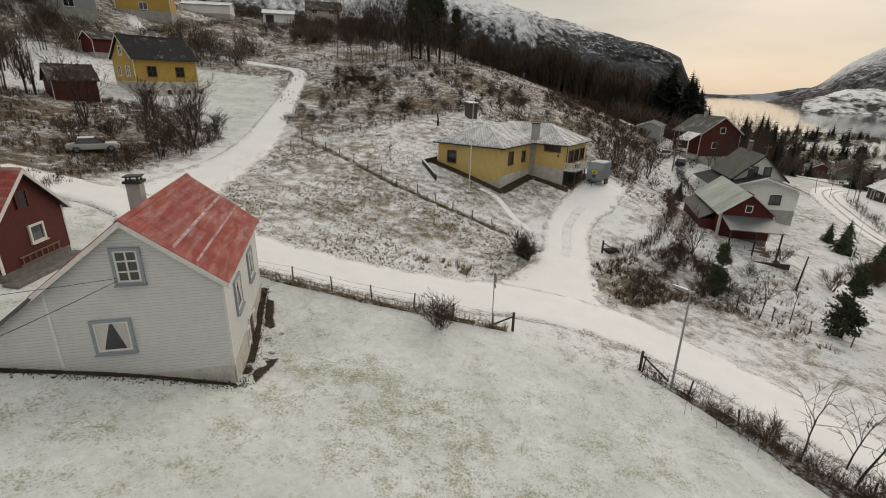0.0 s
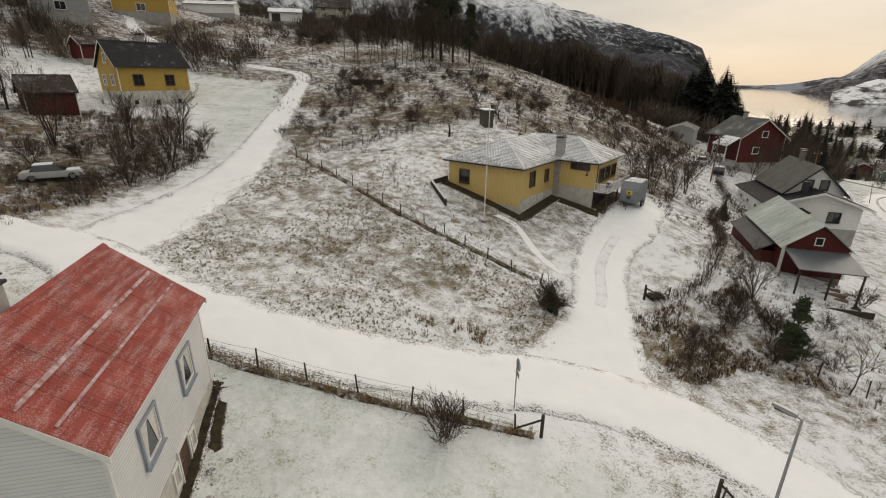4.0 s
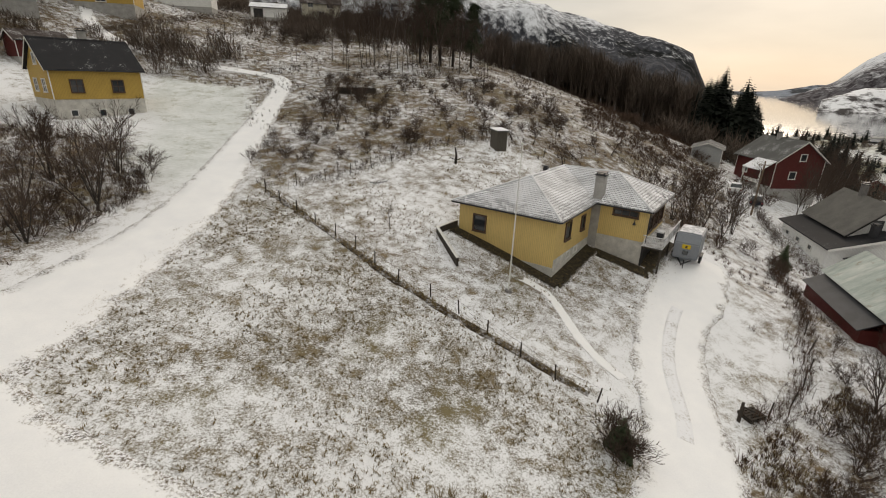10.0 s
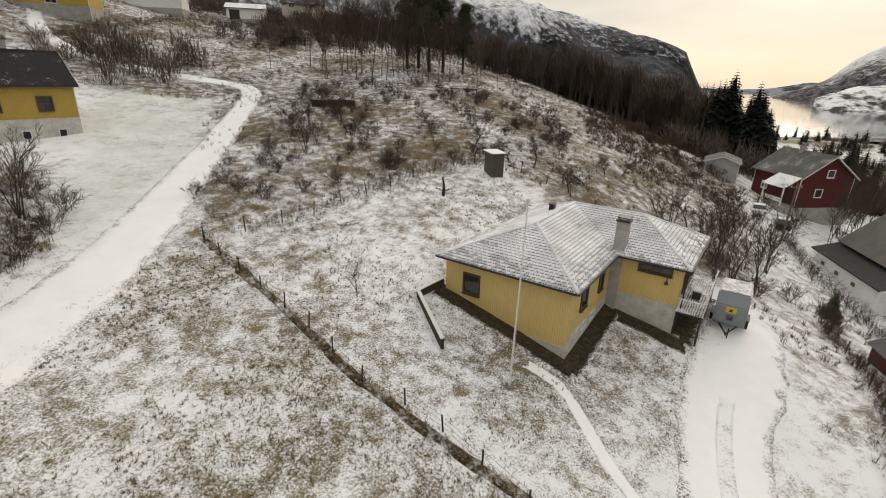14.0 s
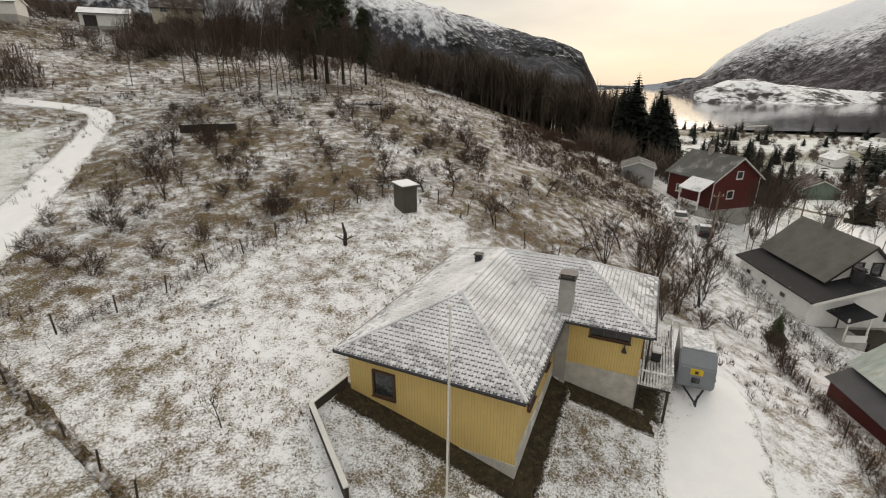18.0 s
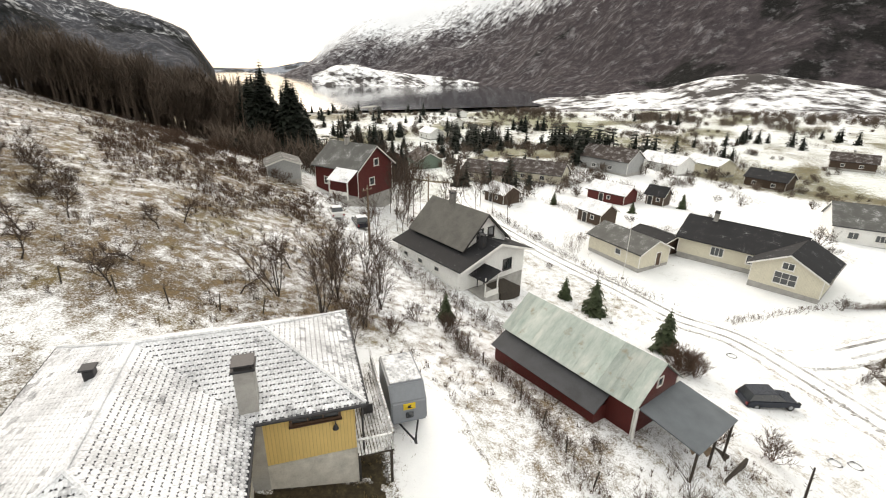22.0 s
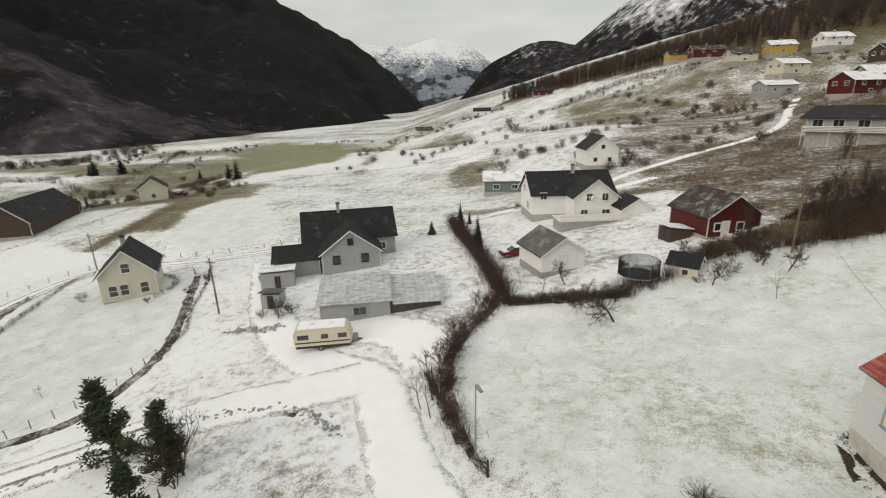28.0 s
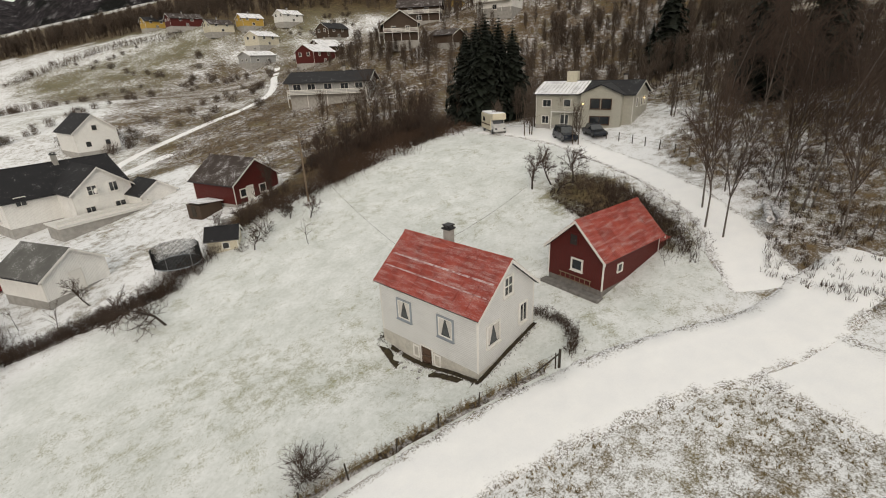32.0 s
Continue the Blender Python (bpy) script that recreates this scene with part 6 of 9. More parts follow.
# Further houses of the valley
for hx, hy, hr, L, D, wh, rise, lab, wl_, rf in (
        (115, 115, 100, 12, 9, 3.0, 2.4, "low beige house with a brown roof", "cream_clad", "roof_brown"),
        (122.5, 103, 100, 15, 9, 3.0, 2.4, "low beige bungalow with a brown roof", "cream_clad", "roof_brown"),
        (150, 92, 80, 16, 10, 4.2, 3.0, "greyish white house with a dull roof", "grey_clad", "roof_brown"),
        (176, 82, 70, 15, 10, 3.6, 2.4, "white house under a snowy roof", "bright_clad", "roof_snow"),
        (200, 72, 60, 14, 9, 4.0, 2.2, "long pale house in the fields", "cream_clad", "roof_snow"),
        (186, 52, 75, 12, 8, 3.4, 2.2, "brown house with a dark roof", "brown_clad", "roof_dark"),
        (128, 150, 60, 12, 9, 3.6, 2.4, "green-grey house among conifers", "green_clad", "roof_brown"),
        (150, 190, 60, 12, 8, 3.4, 2.2, "red house near the fjord", "red_clad", "roof_grey"),
        (205, 210, 70, 12, 9, 3.6, 2.4, "white house near the fjord", "bright_clad", "roof_snow"),
        (250, 230, 70, 12, 9, 3.8, 2.4, "white farmhouse near the shore", "bright_clad", "roof_snow"),
        (310, 270, 70, 14, 9, 3.8, 2.4, "white farm building near the shore", "bright_clad", "roof_dark"),
        (240, 30, 90, 14, 9, 3.4, 2.4, "brown farmhouse in the fields", "brown_clad", "roof_brown"),
        (210, 0, 50, 13, 9, 3.6, 2.6, "pale farmhouse near the dark barn", "cream_clad", "roof_grey")):
    house("house", hx, hy, hr, L, D, wh, rise, lab, wl_, rf, found=0.5, over=0.5, wins=WL, chim=(0.5, 0.3, wh + rise - 0.8, wh + rise + 0.9))
for hx, hy, hr, L, D, lab, wl_, rf in (
        (91.5, 96, 75, 6, 5, "brown shed with a snowy roof", "brown_clad", "roof_snow"), (89.4, 73.5, 70, 5.5, 4.5, "dark timber shed beside the lane", "brown_clad", "roof_snow"),
        (109.4, 77.5, 80, 9, 6, "red shed with a snowy roof", "red_clad", "roof_snow"), (113, 68.4, 80, 4, 3.5, "tiny dark shed in the snow", "brown_clad", "roof_dark"),
        (162, -46, 30, 4, 4, "small grey hut in the field", "board_grey", "roof_dark"), (-62, 60, 40, 7, 5, "dark red shed behind bare trees", "red_clad", "roof_brown")):
    house("shed", hx, hy, hr, L, D, 2.6, 1.5, lab, wl_, rf, found=0.2, over=0.4, category="shed", wins=[("back", 0.8, 1.1, 0.7, 0.7, 1, 1)], doors=[("back", -1.0, 0.1, 1.0, 1.9, "dark_paint")])


def terrace(x, y, z, ang):
    t = thing("terrace", pose(x, y, z, 0, 0, ang), "raised white-railed terrace with a grey lower wall", "terrace")
    part("base", box(-5.5, 5.5, -2.2, 2.2, -2.5, 0.9), M["concrete"], t)
    part("deck", box(-5.7, 5.7, -2.4, 2.4, 0.9, 1.05), M["white_paint"], t)
    for k in range(2):
        part("rail", box(-5.7, 5.7, 2.3, 2.38, 1.2 + k * 0.4, 1.5 + k * 0.4), M["white_paint"], t)
        part("rail", box(-5.7, -5.62, -2.3, 2.3, 1.2 + k * 0.4, 1.5 + k * 0.4), M["white_paint"], t)
    for k in range(7):
        part("rail_post", box(-5.7 + k * 1.9 - 0.05, -5.7 + k * 1.9 + 0.05, 2.2, 2.3, 1.05, 2.0), M["white_paint"], t)


terrace(8.4, -31.8, 10.4, 23)


def picnic_table(x, y, ang):
    t = thing("picnic_table", pose(x, y, hz(x, y), 0, 0, ang), "wooden picnic table with snow on its top", "table", "picnic tables on the hill")
    for k in range(4):
        part("board", box(-0.9, 0.9, -0.38 + k * 0.19, -0.21 + k * 0.19, 0.70, 0.74), M["post"], t)
    part("snow", box(-0.88, 0.88, -0.36, 0.36, 0.74, 0.79, None, 0.02), M["roof_snowcap"], t)
    for s in (-1, 1):
        part("bench", box(-0.9, 0.9, s * 0.7 - 0.13, s * 0.7 + 0.13, 0.42, 0.46), M["post"], t)
        for e in (-0.65, 0.65):
            part("leg", tube(bmesh.new(), (e, s * 0.7, 0.0), (e, s * 0.15, 0.7), 0.04, 0.04, 4), M["post"], t)


picnic_table(-33.8, 108.1, 20)
picnic_table(-31.5, 112.2, 40)


def swing():
    x, y = 1.0, 102.4
    t = thing("swing_frame", pose(x, y, hz(x, y), 0, 0, 4), "old wooden swing frame on the hillside", "swing")
    part("beam", tube(bmesh.new(), (-2.1, 0, 2.1), (2.1, 0, 2.0), 0.06, 0.06, 6), M["post"], t)
    for e in (-1.9, 1.9):
        for s in (-1, 1):
            part("leg", tube(bmesh.new(), (e, s * 0.8, -0.3), (e, 0, 2.05), 0.05, 0.05, 6), M["post"], t)
    part("seat", box(-0.3, 0.3, -0.1, 0.1, 0.5, 0.54), M["post"], t)
    for e in (-0.28, 0.28):
        part("rope", tube(bmesh.new(), (e, 0, 0.54), (e, 0, 2.05), 0.012, 0.012, 4), M["post"], t)


swing()


# ---- plants ----
def seg_mesh(name, segs, material, sides=3):
    """Thin tapered tubes, joined: segs of (p0, p1, r0, r1)."""
    verts, faces = [], []
    for p0, p1, r0, r1 in segs:
        d = p1 - p0
        if d.length < 1e-4:
            continue
        u = d.orthogonal().normalized()
        v = d.cross(u).normalized()
        b = len(verts)
        for p, r in ((p0, r0), (p1, r1)):
            for i in range(sides):
                a = 2 * math.pi * i / sides
                verts.append(p + r * (math.cos(a) * u + math.sin(a) * v))
        for i in range(sides):
            j = (i + 1) % sides
            faces.append((b + i, b + j, b + sides + j, b + sides + i))
    me = bpy.data.meshes.new(name)
    me.from_pydata([tuple(v) for v in verts], [], faces)
    me.materials.append(material)
    return me


def grow(rng, p, d, length, r, depth, counts, spread, out, bend=0.25, droop=0.0):
    """A branch with its side branches, bending as it goes."""
    k = 3 if depth < 2 else 2
    pts = [p]
    q, dd = p.copy(), d.copy()
    for i in range(k):
        dd = (dd + Vector((rng.uniform(-bend, bend), rng.uniform(-bend, bend), rng.uniform(-bend, bend) - droop))).normalized()
        q = q + dd * (length / k)
        pts.append(q.copy())
    for i in range(k):
        out.append((pts[i], pts[i + 1], r * (1 - 0.7 * i / k), r * (1 - 0.7 * (i + 1) / k), depth))
    if depth >= len(counts):
        return
    for c in range(counts[depth]):
        t = rng.uniform(0.3 if depth == 0 else 0.2, 1.0)
        f = t * k
        i = min(int(f), k - 1)
        base = pts[i].lerp(pts[i + 1], f - i)
        side = dd.orthogonal()
        side.rotate(Matrix.Rotation(rng.uniform(0, 2 * math.pi), 3, dd))
        nd = (dd * math.cos(spread) + side.normalized() * math.sin(spread) + Vector((0, 0, 0.18))).normalized()
        grow(rng, base, nd, length * rng.uniform(0.38, 0.62) * (1.15 - 0.4 * t), max(r * 0.45, 0.011), depth + 1, counts, spread, out, bend, droop)


def bare_tree(name, seed, height, counts, spread, bark, twig, label, category, r=0.12, stems=1, lean=0.1, bend=0.2, droop=0.0, split=1):
    rng = random.Random(seed)
    segs = []
    for s in range(stems):
        d = Vector((rng.uniform(-lean, lean), rng.uniform(-lean, lean), 1)).normalized()
        o = Vector((rng.uniform(-0.3, 0.3), rng.uniform(-0.3, 0.3), -0.15)) if stems > 1 else Vector((0, 0, -0.2))
        grow(rng, o, d, height * rng.uniform(0.75, 1.0), r, 0, counts, spread, segs, bend, droop)
    t = thing(name, pose(0, 0, -500), label, category)
    a = [s[:4] for s in segs if s[4] < split]
    b = [s[:4] for s in segs if s[4] >= split]
    tr = new("trunk", seg_mesh("trunk", a, bark, 5))
    cr = new("crown", seg_mesh("crown", b, twig, 3))
    tr.parent = cr.parent = t
    return t


def leaf_mesh(name, tris, material):
    me = bpy.data.meshes.new(name)
    flat = [tuple(p) for tri in tris for p in tri]
    me.from_pydata(flat, [], [(3 * i, 3 * i + 1, 3 * i + 2) for i in range(len(tris))])
    me.materials.append(material)
    return me


def spruce_tris(rng, h, width, whorls=16, dense=8):
    tris = []
    core = width * 0.62
    for k in range(9):
        a0, a1 = 2 * math.pi * k / 9, 2 * math.pi * (k + 1) / 9
        tris.append((Vector((math.cos(a0) * core, math.sin(a0) * core, h * 0.06)), Vector((math.cos(a1) * core, math.sin(a1) * core, h * 0.06)), Vector((0, 0, h * 0.93))))
    for w in range(whorls):
        f = w / (whorls - 1)
        z = h * (0.05 + 0.93 * f)
        rad = width * (1 - f) ** 0.85 + 0.12
        for b in range(max(4, int(dense * (1 - 0.45 * f)))):
            a = rng.uniform(0, 2 * math.pi)
            rr = rad * rng.uniform(0.65, 1.12)
            out = Vector((math.cos(a), math.sin(a), 0))
            side = Vector((-out.y, out.x, 0))
            p0 = Vector((0, 0, z))
            p1 = out * rr * 0.55 + Vector((0, 0, z - rr * 0.10))
            p2 = out * rr + Vector((0, 0, z - rr * rng.uniform(0.2, 0.42)))
            wd = rr * 0.27 + 0.06
            tris.append((p0, p1 - side * wd, p1 + side * wd))
            tris.append((p1 - side * wd, p2, p1 + side * wd))
            for k in range(4):
                t = rng.uniform(0.3, 1.0)
                c = p0.lerp(p2, t)
                s = rng.choice((-1, 1))
                tip = c + side * s * rr * 0.28 + out * rr * 0.12 - Vector((0, 0, rr * rng.uniform(0.10, 0.32)))
                tris.append((c - out * 0.06 * rr, c + out * 0.10 * rr, tip))
    return tris


def spruce(name, seed, h, width, material, label, whorls=18, dense=9):
    rng = random.Random(seed)
    t = thing(name, pose(0, 0, -500), label, "tree")
    tr = new("trunk", seg_mesh("trunk", [(Vector((0, 0, -0.3)), Vector((0, 0, h * 0.97)), 0.02 * h + 0.03, 0.015)], M["bark"], 6))
    cr = new("crown", leaf_mesh("crown", spruce_tris(rng, h, width, whorls, dense), material))
    tr.parent = cr.parent = t
    return t


def pine_tree(name, seed, h, label, low=0.25, clumps=34, spread=0.3, taper=0.6):
    rng = random.Random(seed)
    segs, tris = [], []
    top = Vector((rng.uniform(-0.2, 0.2), rng.uniform(-0.2, 0.2), h))
    segs.append((Vector((0, 0, -0.3)), top * 0.5, 0.018 * h + 0.03, 0.012 * h + 0.02))
    segs.append((top * 0.5, top, 0.012 * h + 0.02, 0.02))
    for c in range(clumps):
        f = rng.uniform(low, 1.0)
        a = rng.uniform(0, 2 * math.pi)
        rr = h * spread * (1.04 - f) ** taper * rng.uniform(0.45, 1.0)
        base = top * f
        tip = base + Vector((math.cos(a) * rr, math.sin(a) * rr, rr * rng.uniform(0.05, 0.5)))
        segs.append((base, tip, 0.035, 0.012))
        for k in range(70):
            o = base.lerp(tip, rng.uniform(0.35, 1.08)) + Vector((rng.gauss(0, 0.055 * h * 0.55), rng.gauss(0, 0.055 * h * 0.55), rng.gauss(0, 0.04 * h * 0.5)))
            d = Vector((rng.uniform(-1, 1), rng.uniform(-1, 1), rng.uniform(-0.2, 1))).normalized() * rng.uniform(0.18, 0.36)
            s = d.orthogonal().normalized() * 0.07
            tris.append((o - s, o + s, o + d))
    t = thing(name, pose(0, 0, -500), label, "tree")
    tr = new("trunk", seg_mesh("trunk", segs, M["bark"], 5))
    cr = new("crown", leaf_mesh("crown", tris, M["pine"]))
    tr.parent = cr.parent = t
    return t


def place(proto, spots, group, rng, smin=0.85, smax=1.15, labels=None):
    """Copies of the prototypes on the ground at the spots (x, y) or (x, y, size)."""
    for i, s in enumerate(spots):
        p = proto[i % len(proto)]
        k = (s[2] if len(s) > 2 else 1.0) * rng.uniform(smin, smax)
        m = pose(s[0], s[1], hz(s[0], s[1]), 0, 0, rng.uniform(0, 360)) @ Matrix.Scale(k, 4)
        c = copy_thing(p, m)
        tagged(c, group=group)


def drop_proto(protos):
    for p in protos:
        for o in (*p.children_recursive, p):
            bpy.data.objects.remove(o)


rng = random.Random(11)
birches = [bare_tree("birch", 100 + i, 9.5 + i, (16, 7, 5), 0.55, M["birch"], M["twig"], "tall bare birch with a pale slender trunk", "tree", 0.085, 1, 0.06, 0.13, 0.01) for i in range(4)]
fruit = [bare_tree("fruit_tree", 200 + i, 2.9, (12, 7, 6), 0.95, M["bark"], M["twig"], "low gnarled bare fruit tree in the snow", "tree", 0.075, 1, 0.25, 0.38, 0.03) for i in range(4)]
willows = [bare_tree("bare_tree", 300 + i, 5.4, (8, 5, 4), 0.6, M["bark"], M["twig"], "bare many-stemmed tree with fine twigs", "tree", 0.06, 5, 0.45, 0.16, 0.0) for i in range(4)]
shrubs = [bare_tree("shrub", 400 + i, 1.9, (6, 5), 0.65, M["twig"], M["twig"], "leafless brown shrub standing in snow", "shrub", 0.02, 15, 0.8, 0.22, 0.0) for i in range(4)]
red_shrubs = [bare_tree("shrub", 450 + i, 1.8, (6, 5), 0.55, M["twig_red"], M["twig_red"], "leafless reddish shrub standing in snow", "shrub", 0.02, 17, 0.7, 0.22, 0.0) for i in range(3)]
saplings = [bare_tree("sapling", 500 + i, 2.6, (7, 4), 0.8, M["bark"], M["twig"], "thin bare sapling in the snow", "tree", 0.035, 1, 0.1, 0.2) for i in range(2)]
dark_bush = [spruce("juniper_bush", 600 + i, 1.9, 1.0, M["pine"], "dense dark evergreen bush at the verge", 9, 15) for i in range(2)]
broad_spruces = [spruce("spruce", 630 + i, 13.0, 3.9, M["needle"], "broad dark spruce with dense drooping boughs", 36, 26) for i in range(2)]
spruces = [spruce("spruce", 620 + i, 13.0, 2.9, M["needle"], "tall dark spruce with drooping boughs", 32, 19) for i in range(3)]
small_spruce = [spruce("young_spruce", 640 + i, 4.6, 1.5, M["pine"], "young conical spruce in a garden", 16, 12) for i in range(2)]
pines = [pine_tree("pine", 660 + i, 5.6, "young green pine with a brown trunk", 0.03, 62, 0.30, 0.8) for i in range(3)]
tall_pines = [pine_tree("tall_pine", 680 + i, 13.0, "tall dark pine with bare lower branches", 0.25, 130, 0.27) for i in range(2)]
thuja = [spruce("columnar_conifer", 690 + i, 4.0, 0.7, M["needle"], "slim dark columnar garden evergreen", 18, 12) for i in range(1)]

place(birches, [(-22, 114), (-20, 117), (-17, 114), (-15, 119), (-12, 115), (-24, 119, 1.1), (-9, 122), (-14.4, 113.3, 1.2), (-27, 122), (4.6, 117, 0.8), (-33, 118), (-6, 116, 0.7), (-19, 121, 1.2), (8, 122, 0.8)], "birches on the hilltop", rng)
place(birches, [(-33.8, 26.8), (-33.1, 28.6, 0.9), (-36.5, 25.0), (-40, 31, 1.1), (-44, 28), (-46, 36, 1.2), (-50, 30), (-42, 42), (-52, 22, 1.1), (-56, 30), (-48, 46), (-38, 36, 0.8), (-58, 38), (-60, 20, 1.2), (-40, 25, 0.9), (-47, 20, 0.9)], "bare trees by the upper drive", rng)
place(birches, [(rng.uniform(-58, -36), rng.uniform(26, 44), rng.uniform(0.6, 1.0)) for _ in range(16)] + [(rng.uniform(-70, -50), rng.uniform(16, 40), rng.uniform(0.7, 1.1)) for _ in range(14)], "bare trees by the upper drive", rng)
place(willows, [(-28.5, 53.7), (-31.9, 61.6), (-33, 53, 0.9), (-30, 56, 0.8), (-35, 58, 0.9), (-41, 55, 1.1), (-29, 48, 0.8), (-39, 63, 0.8)], "bare trees on the bank", rng)
place(fruit, [(5.7, 81.2), (9.3, 84.7), (17.7, 85.1), (11.5, 77.1), (18.4, 74.7), (20.2, 86.5), (12.4, 87), (8.3, 81.3, 0.8), (14, 80), (25, 78, 1.1), (2.0, 84, 0.9)], "fruit trees above the bungalow", rng)
place(willows, [(22.8, 70.8, 0.9), (28.4, 70.3, 0.85), (25.5, 72.5, 0.9), (24.6, 68.2, 0.7), (30, 77, 0.8), (33, 77, 0.85), (27, 75, 0.9), (21, 74, 0.8), (31, 73, 0.75), (22, 66.5, 0.6)], "bare trees behind the bungalow", rng)
place(fruit, [(4.0, 3.2, 1.9), (-31.5, 9.5, 1.5), (-35, 12, 1.5), (-33.5, 10.5, 1.3), (-32.5, 12.0, 1.2), (-10.3, -7.9), (-5.1, -3.9, 0.9), (9.6, -6.0, 0.9), (-8, -11, 1.2), (-12, -6, 1.1)], "fruit trees round the lawn", rng)
place(saplings, [(-9.7, -0.2), (-6.7, 56.2, 0.9), (24.8, 34.2, 1.3), (27.3, 34.1, 1.3), (29.5, 33.0, 1.2), (38.5, 34.0, 0.8), (17.2, 18.9, 1.5), (17.8, 16.9, 1.6), (18.4, 18.0, 1.3), (15, -6), (12, -3), (56, 24, 0.8)], "thin bare saplings", rng)
place(red_shrubs, [(15.4, 19.2, 0.8), (17.6, 14.5, 1.1), (18.9, 11.5, 1.0), (18.0, 9.0, 1.2), (19.2, 6.0, 1.2), (17.8, 4.0, 1.1), (16.8, 0.5, 1.2), (18.2, 0.0, 1.0)], "shrubs in the roadside hedge", rng)
place(dark_bush, [(6.7, 38.7, 0.85)], "dark evergreen bushes", rng)
place(shrubs, [(6.4, 38.4, 1.0), (7.1, 38.9, 1.05), (6.8, 38.2, 0.9), (-0.4, 25.6, 0.95), (-0.1, 25.4, 0.8), (-29, 49, 1.2), (-31, 52, 1.2), (-30.5, 46.5, 1.1), (-27.5, 50.5, 1.0), (-27.8, 56.5, 1.0), (-36, 52, 1.2), (-38, 49, 1.2), (-33, 57, 1.1), (-29.5, 43.5, 0.9), (-28.5, 60, 1.0), (-30, 63.5, 1.0), (-34, 65, 1.0)], "shrubs on the bank", rng)
hill = []
while len(hill) < 100:
    x, y = rng.uniform(-27, 16), rng.uniform(66, 112)
    edge = 62.5 + (x + 20) * 0.78
    if y > edge + 1.2 and (rng.random() < 0.75 if y < edge + 12 else rng.random() < 0.25) and not (-30 < x < -24.5 and y < 90):
        hill.append((x, y, rng.uniform(0.55, 0.95)))
place(shrubs, hill, "shrubs on the hillside", rng)
place(red_shrubs, [(rng.uniform(22, 56), rng.uniform(88, 128), rng.uniform(0.7, 1.2)) for _ in range(44)] + [(24, 70, 0.8), (26, 66.5, 0.8), (43, 66, 0.7)], "reddish shrubs on the hillside", rng)
place(shrubs, [(21, 41, 0.8), (24, 46.5, 0.7), (26, 50, 0.6), (28.5, 58, 0.7), (25.5, 36.5, 0.8), (29.5, 62, 0.8), (31.0, 65, 0.9), (33, 66, 0.8), (28, 41, 0.7), (30, 67.6, 0.9)], "shrubs on the driveway bank", rng)
place(shrubs, [(16.5, 37.2, 0.75), (19.5, 39.5, 0.9), (21.5, 36.5, 0.85), (23.5, 40, 1.0), (15.2, 35.2, 0.7), (22.5, 43, 0.95), (19.8, 42.2, 0.8), (18.2, 38.2, 0.7), (24.2, 37.4, 0.9)], "shrubs between road and driveway", rng)
place(willows, [(21.2, 41.2, 0.6), (24.2, 44.2, 0.65), (22.4, 38.6, 0.5)], "bare trees on the driveway bank", rng)
place(shrubs, [(42.6, 5.2, 0.8), (43.8, 4.0, 0.9), (41.5, 4.2, 0.8), (44.8, 5.6, 0.7), (62.5, 0.8, 0.6), (77.5, 6, 0.6), (17.2, 15.5, 1.0), (18.6, 10, 1.1), (6.2, 0.2, 0.9), (8.4, -0.6, 0.9), (4.0, -1.2, 0.8), (0.5, -3.5, 0.5), (-4, -4.6, 0.5), (-7, -6.5, 0.8), (-10, -9, 1.2), (-14, -11, 1.3), (-18, -13.5, 1.4), (-22, -17, 1.4), (-25, -20, 1.3), (-6, -11, 1.2), (-3.5, -12.5, 1.1), (-9.5, -13, 1.2)], "shrubs round the gardens", rng)
yards = []
while len(yards) < 70:
    x, y = rng.uniform(66, 200), rng.uniform(25, 150)
    if not within(np.array(x), np.array(y), FIELD) and not (76 < x < 92 and 38 < y < 60) and not (68 < x < 82 and 56 < y < 70):
        yards.append((x, y, rng.uniform(0.6, 1.5)))
place(shrubs, yards, "shrubs among the lower houses", rng)
place(red_shrubs, [(46.9, 48.0, 1.3), (46.2, 48.6, 1.3), (47.4, 48.8, 1.2), (36.3, 41.5, 1.05), (46.6, 47.6, 1.2), (48, 49.5, 1.1), (45.4, 49.3, 1.0), (33.3, 44.5, 0.9), (62, 70, 0.6), (66, 4.6, 0.5), (63.5, -4.0, 0.7)], "shrubs in the lower garden", rng)
place(pines, [(23.0, 37.2, 0.8), (39.9, 28.1, 1.2), (33.9, 28.5, 1.1), (30.6, 33.0, 1.0)], "young pines by the lane", rng, 0.97, 1.03)
place(willows, [(33.0, 28.2, 0.75), (32.4, 29.2, 0.65), (34.4, 27.9, 0.6)], "bare trees beside the pines", rng)
place(small_spruce, [(52.8, 59.8), (49.8, 51.2, 1.1), (33.4, 67, 0.65), (97, 86, 0.7), (112, 63, 0.8), (36, -30, 0.6), (54, 64, 0.7), (100, 70, 0.6)], "young spruces in the gardens", rng, 0.95, 1.05)
place(thuja, [(32.5, -36.5, 1.1), (24.5, -20.5, 1.25), (23.8, -19.0, 1.15), (31.0, -37.5, 0.7)], "columnar evergreens", rng)
place(broad_spruces, [(-49.5, -20.5, 1.2), (-52.5, -23.5, 1.3), (-56.5, -25.5, 1.3), (-54.5, -19.5, 1.1), (-50.5, -27, 1.2), (-55, -30, 1.2)], "spruces beside the upper lane", rng)
place(spruces, [(-62.6, 16.5, 1.55), (-66, 21, 1.2), (-93, -15, 1.5), (-98, -22, 0.9), (-76, -62, 0.8), (-92, 30, 1.2), (-100, 8, 1.1)], "tall spruces among the houses", rng)
ridge_trees = []
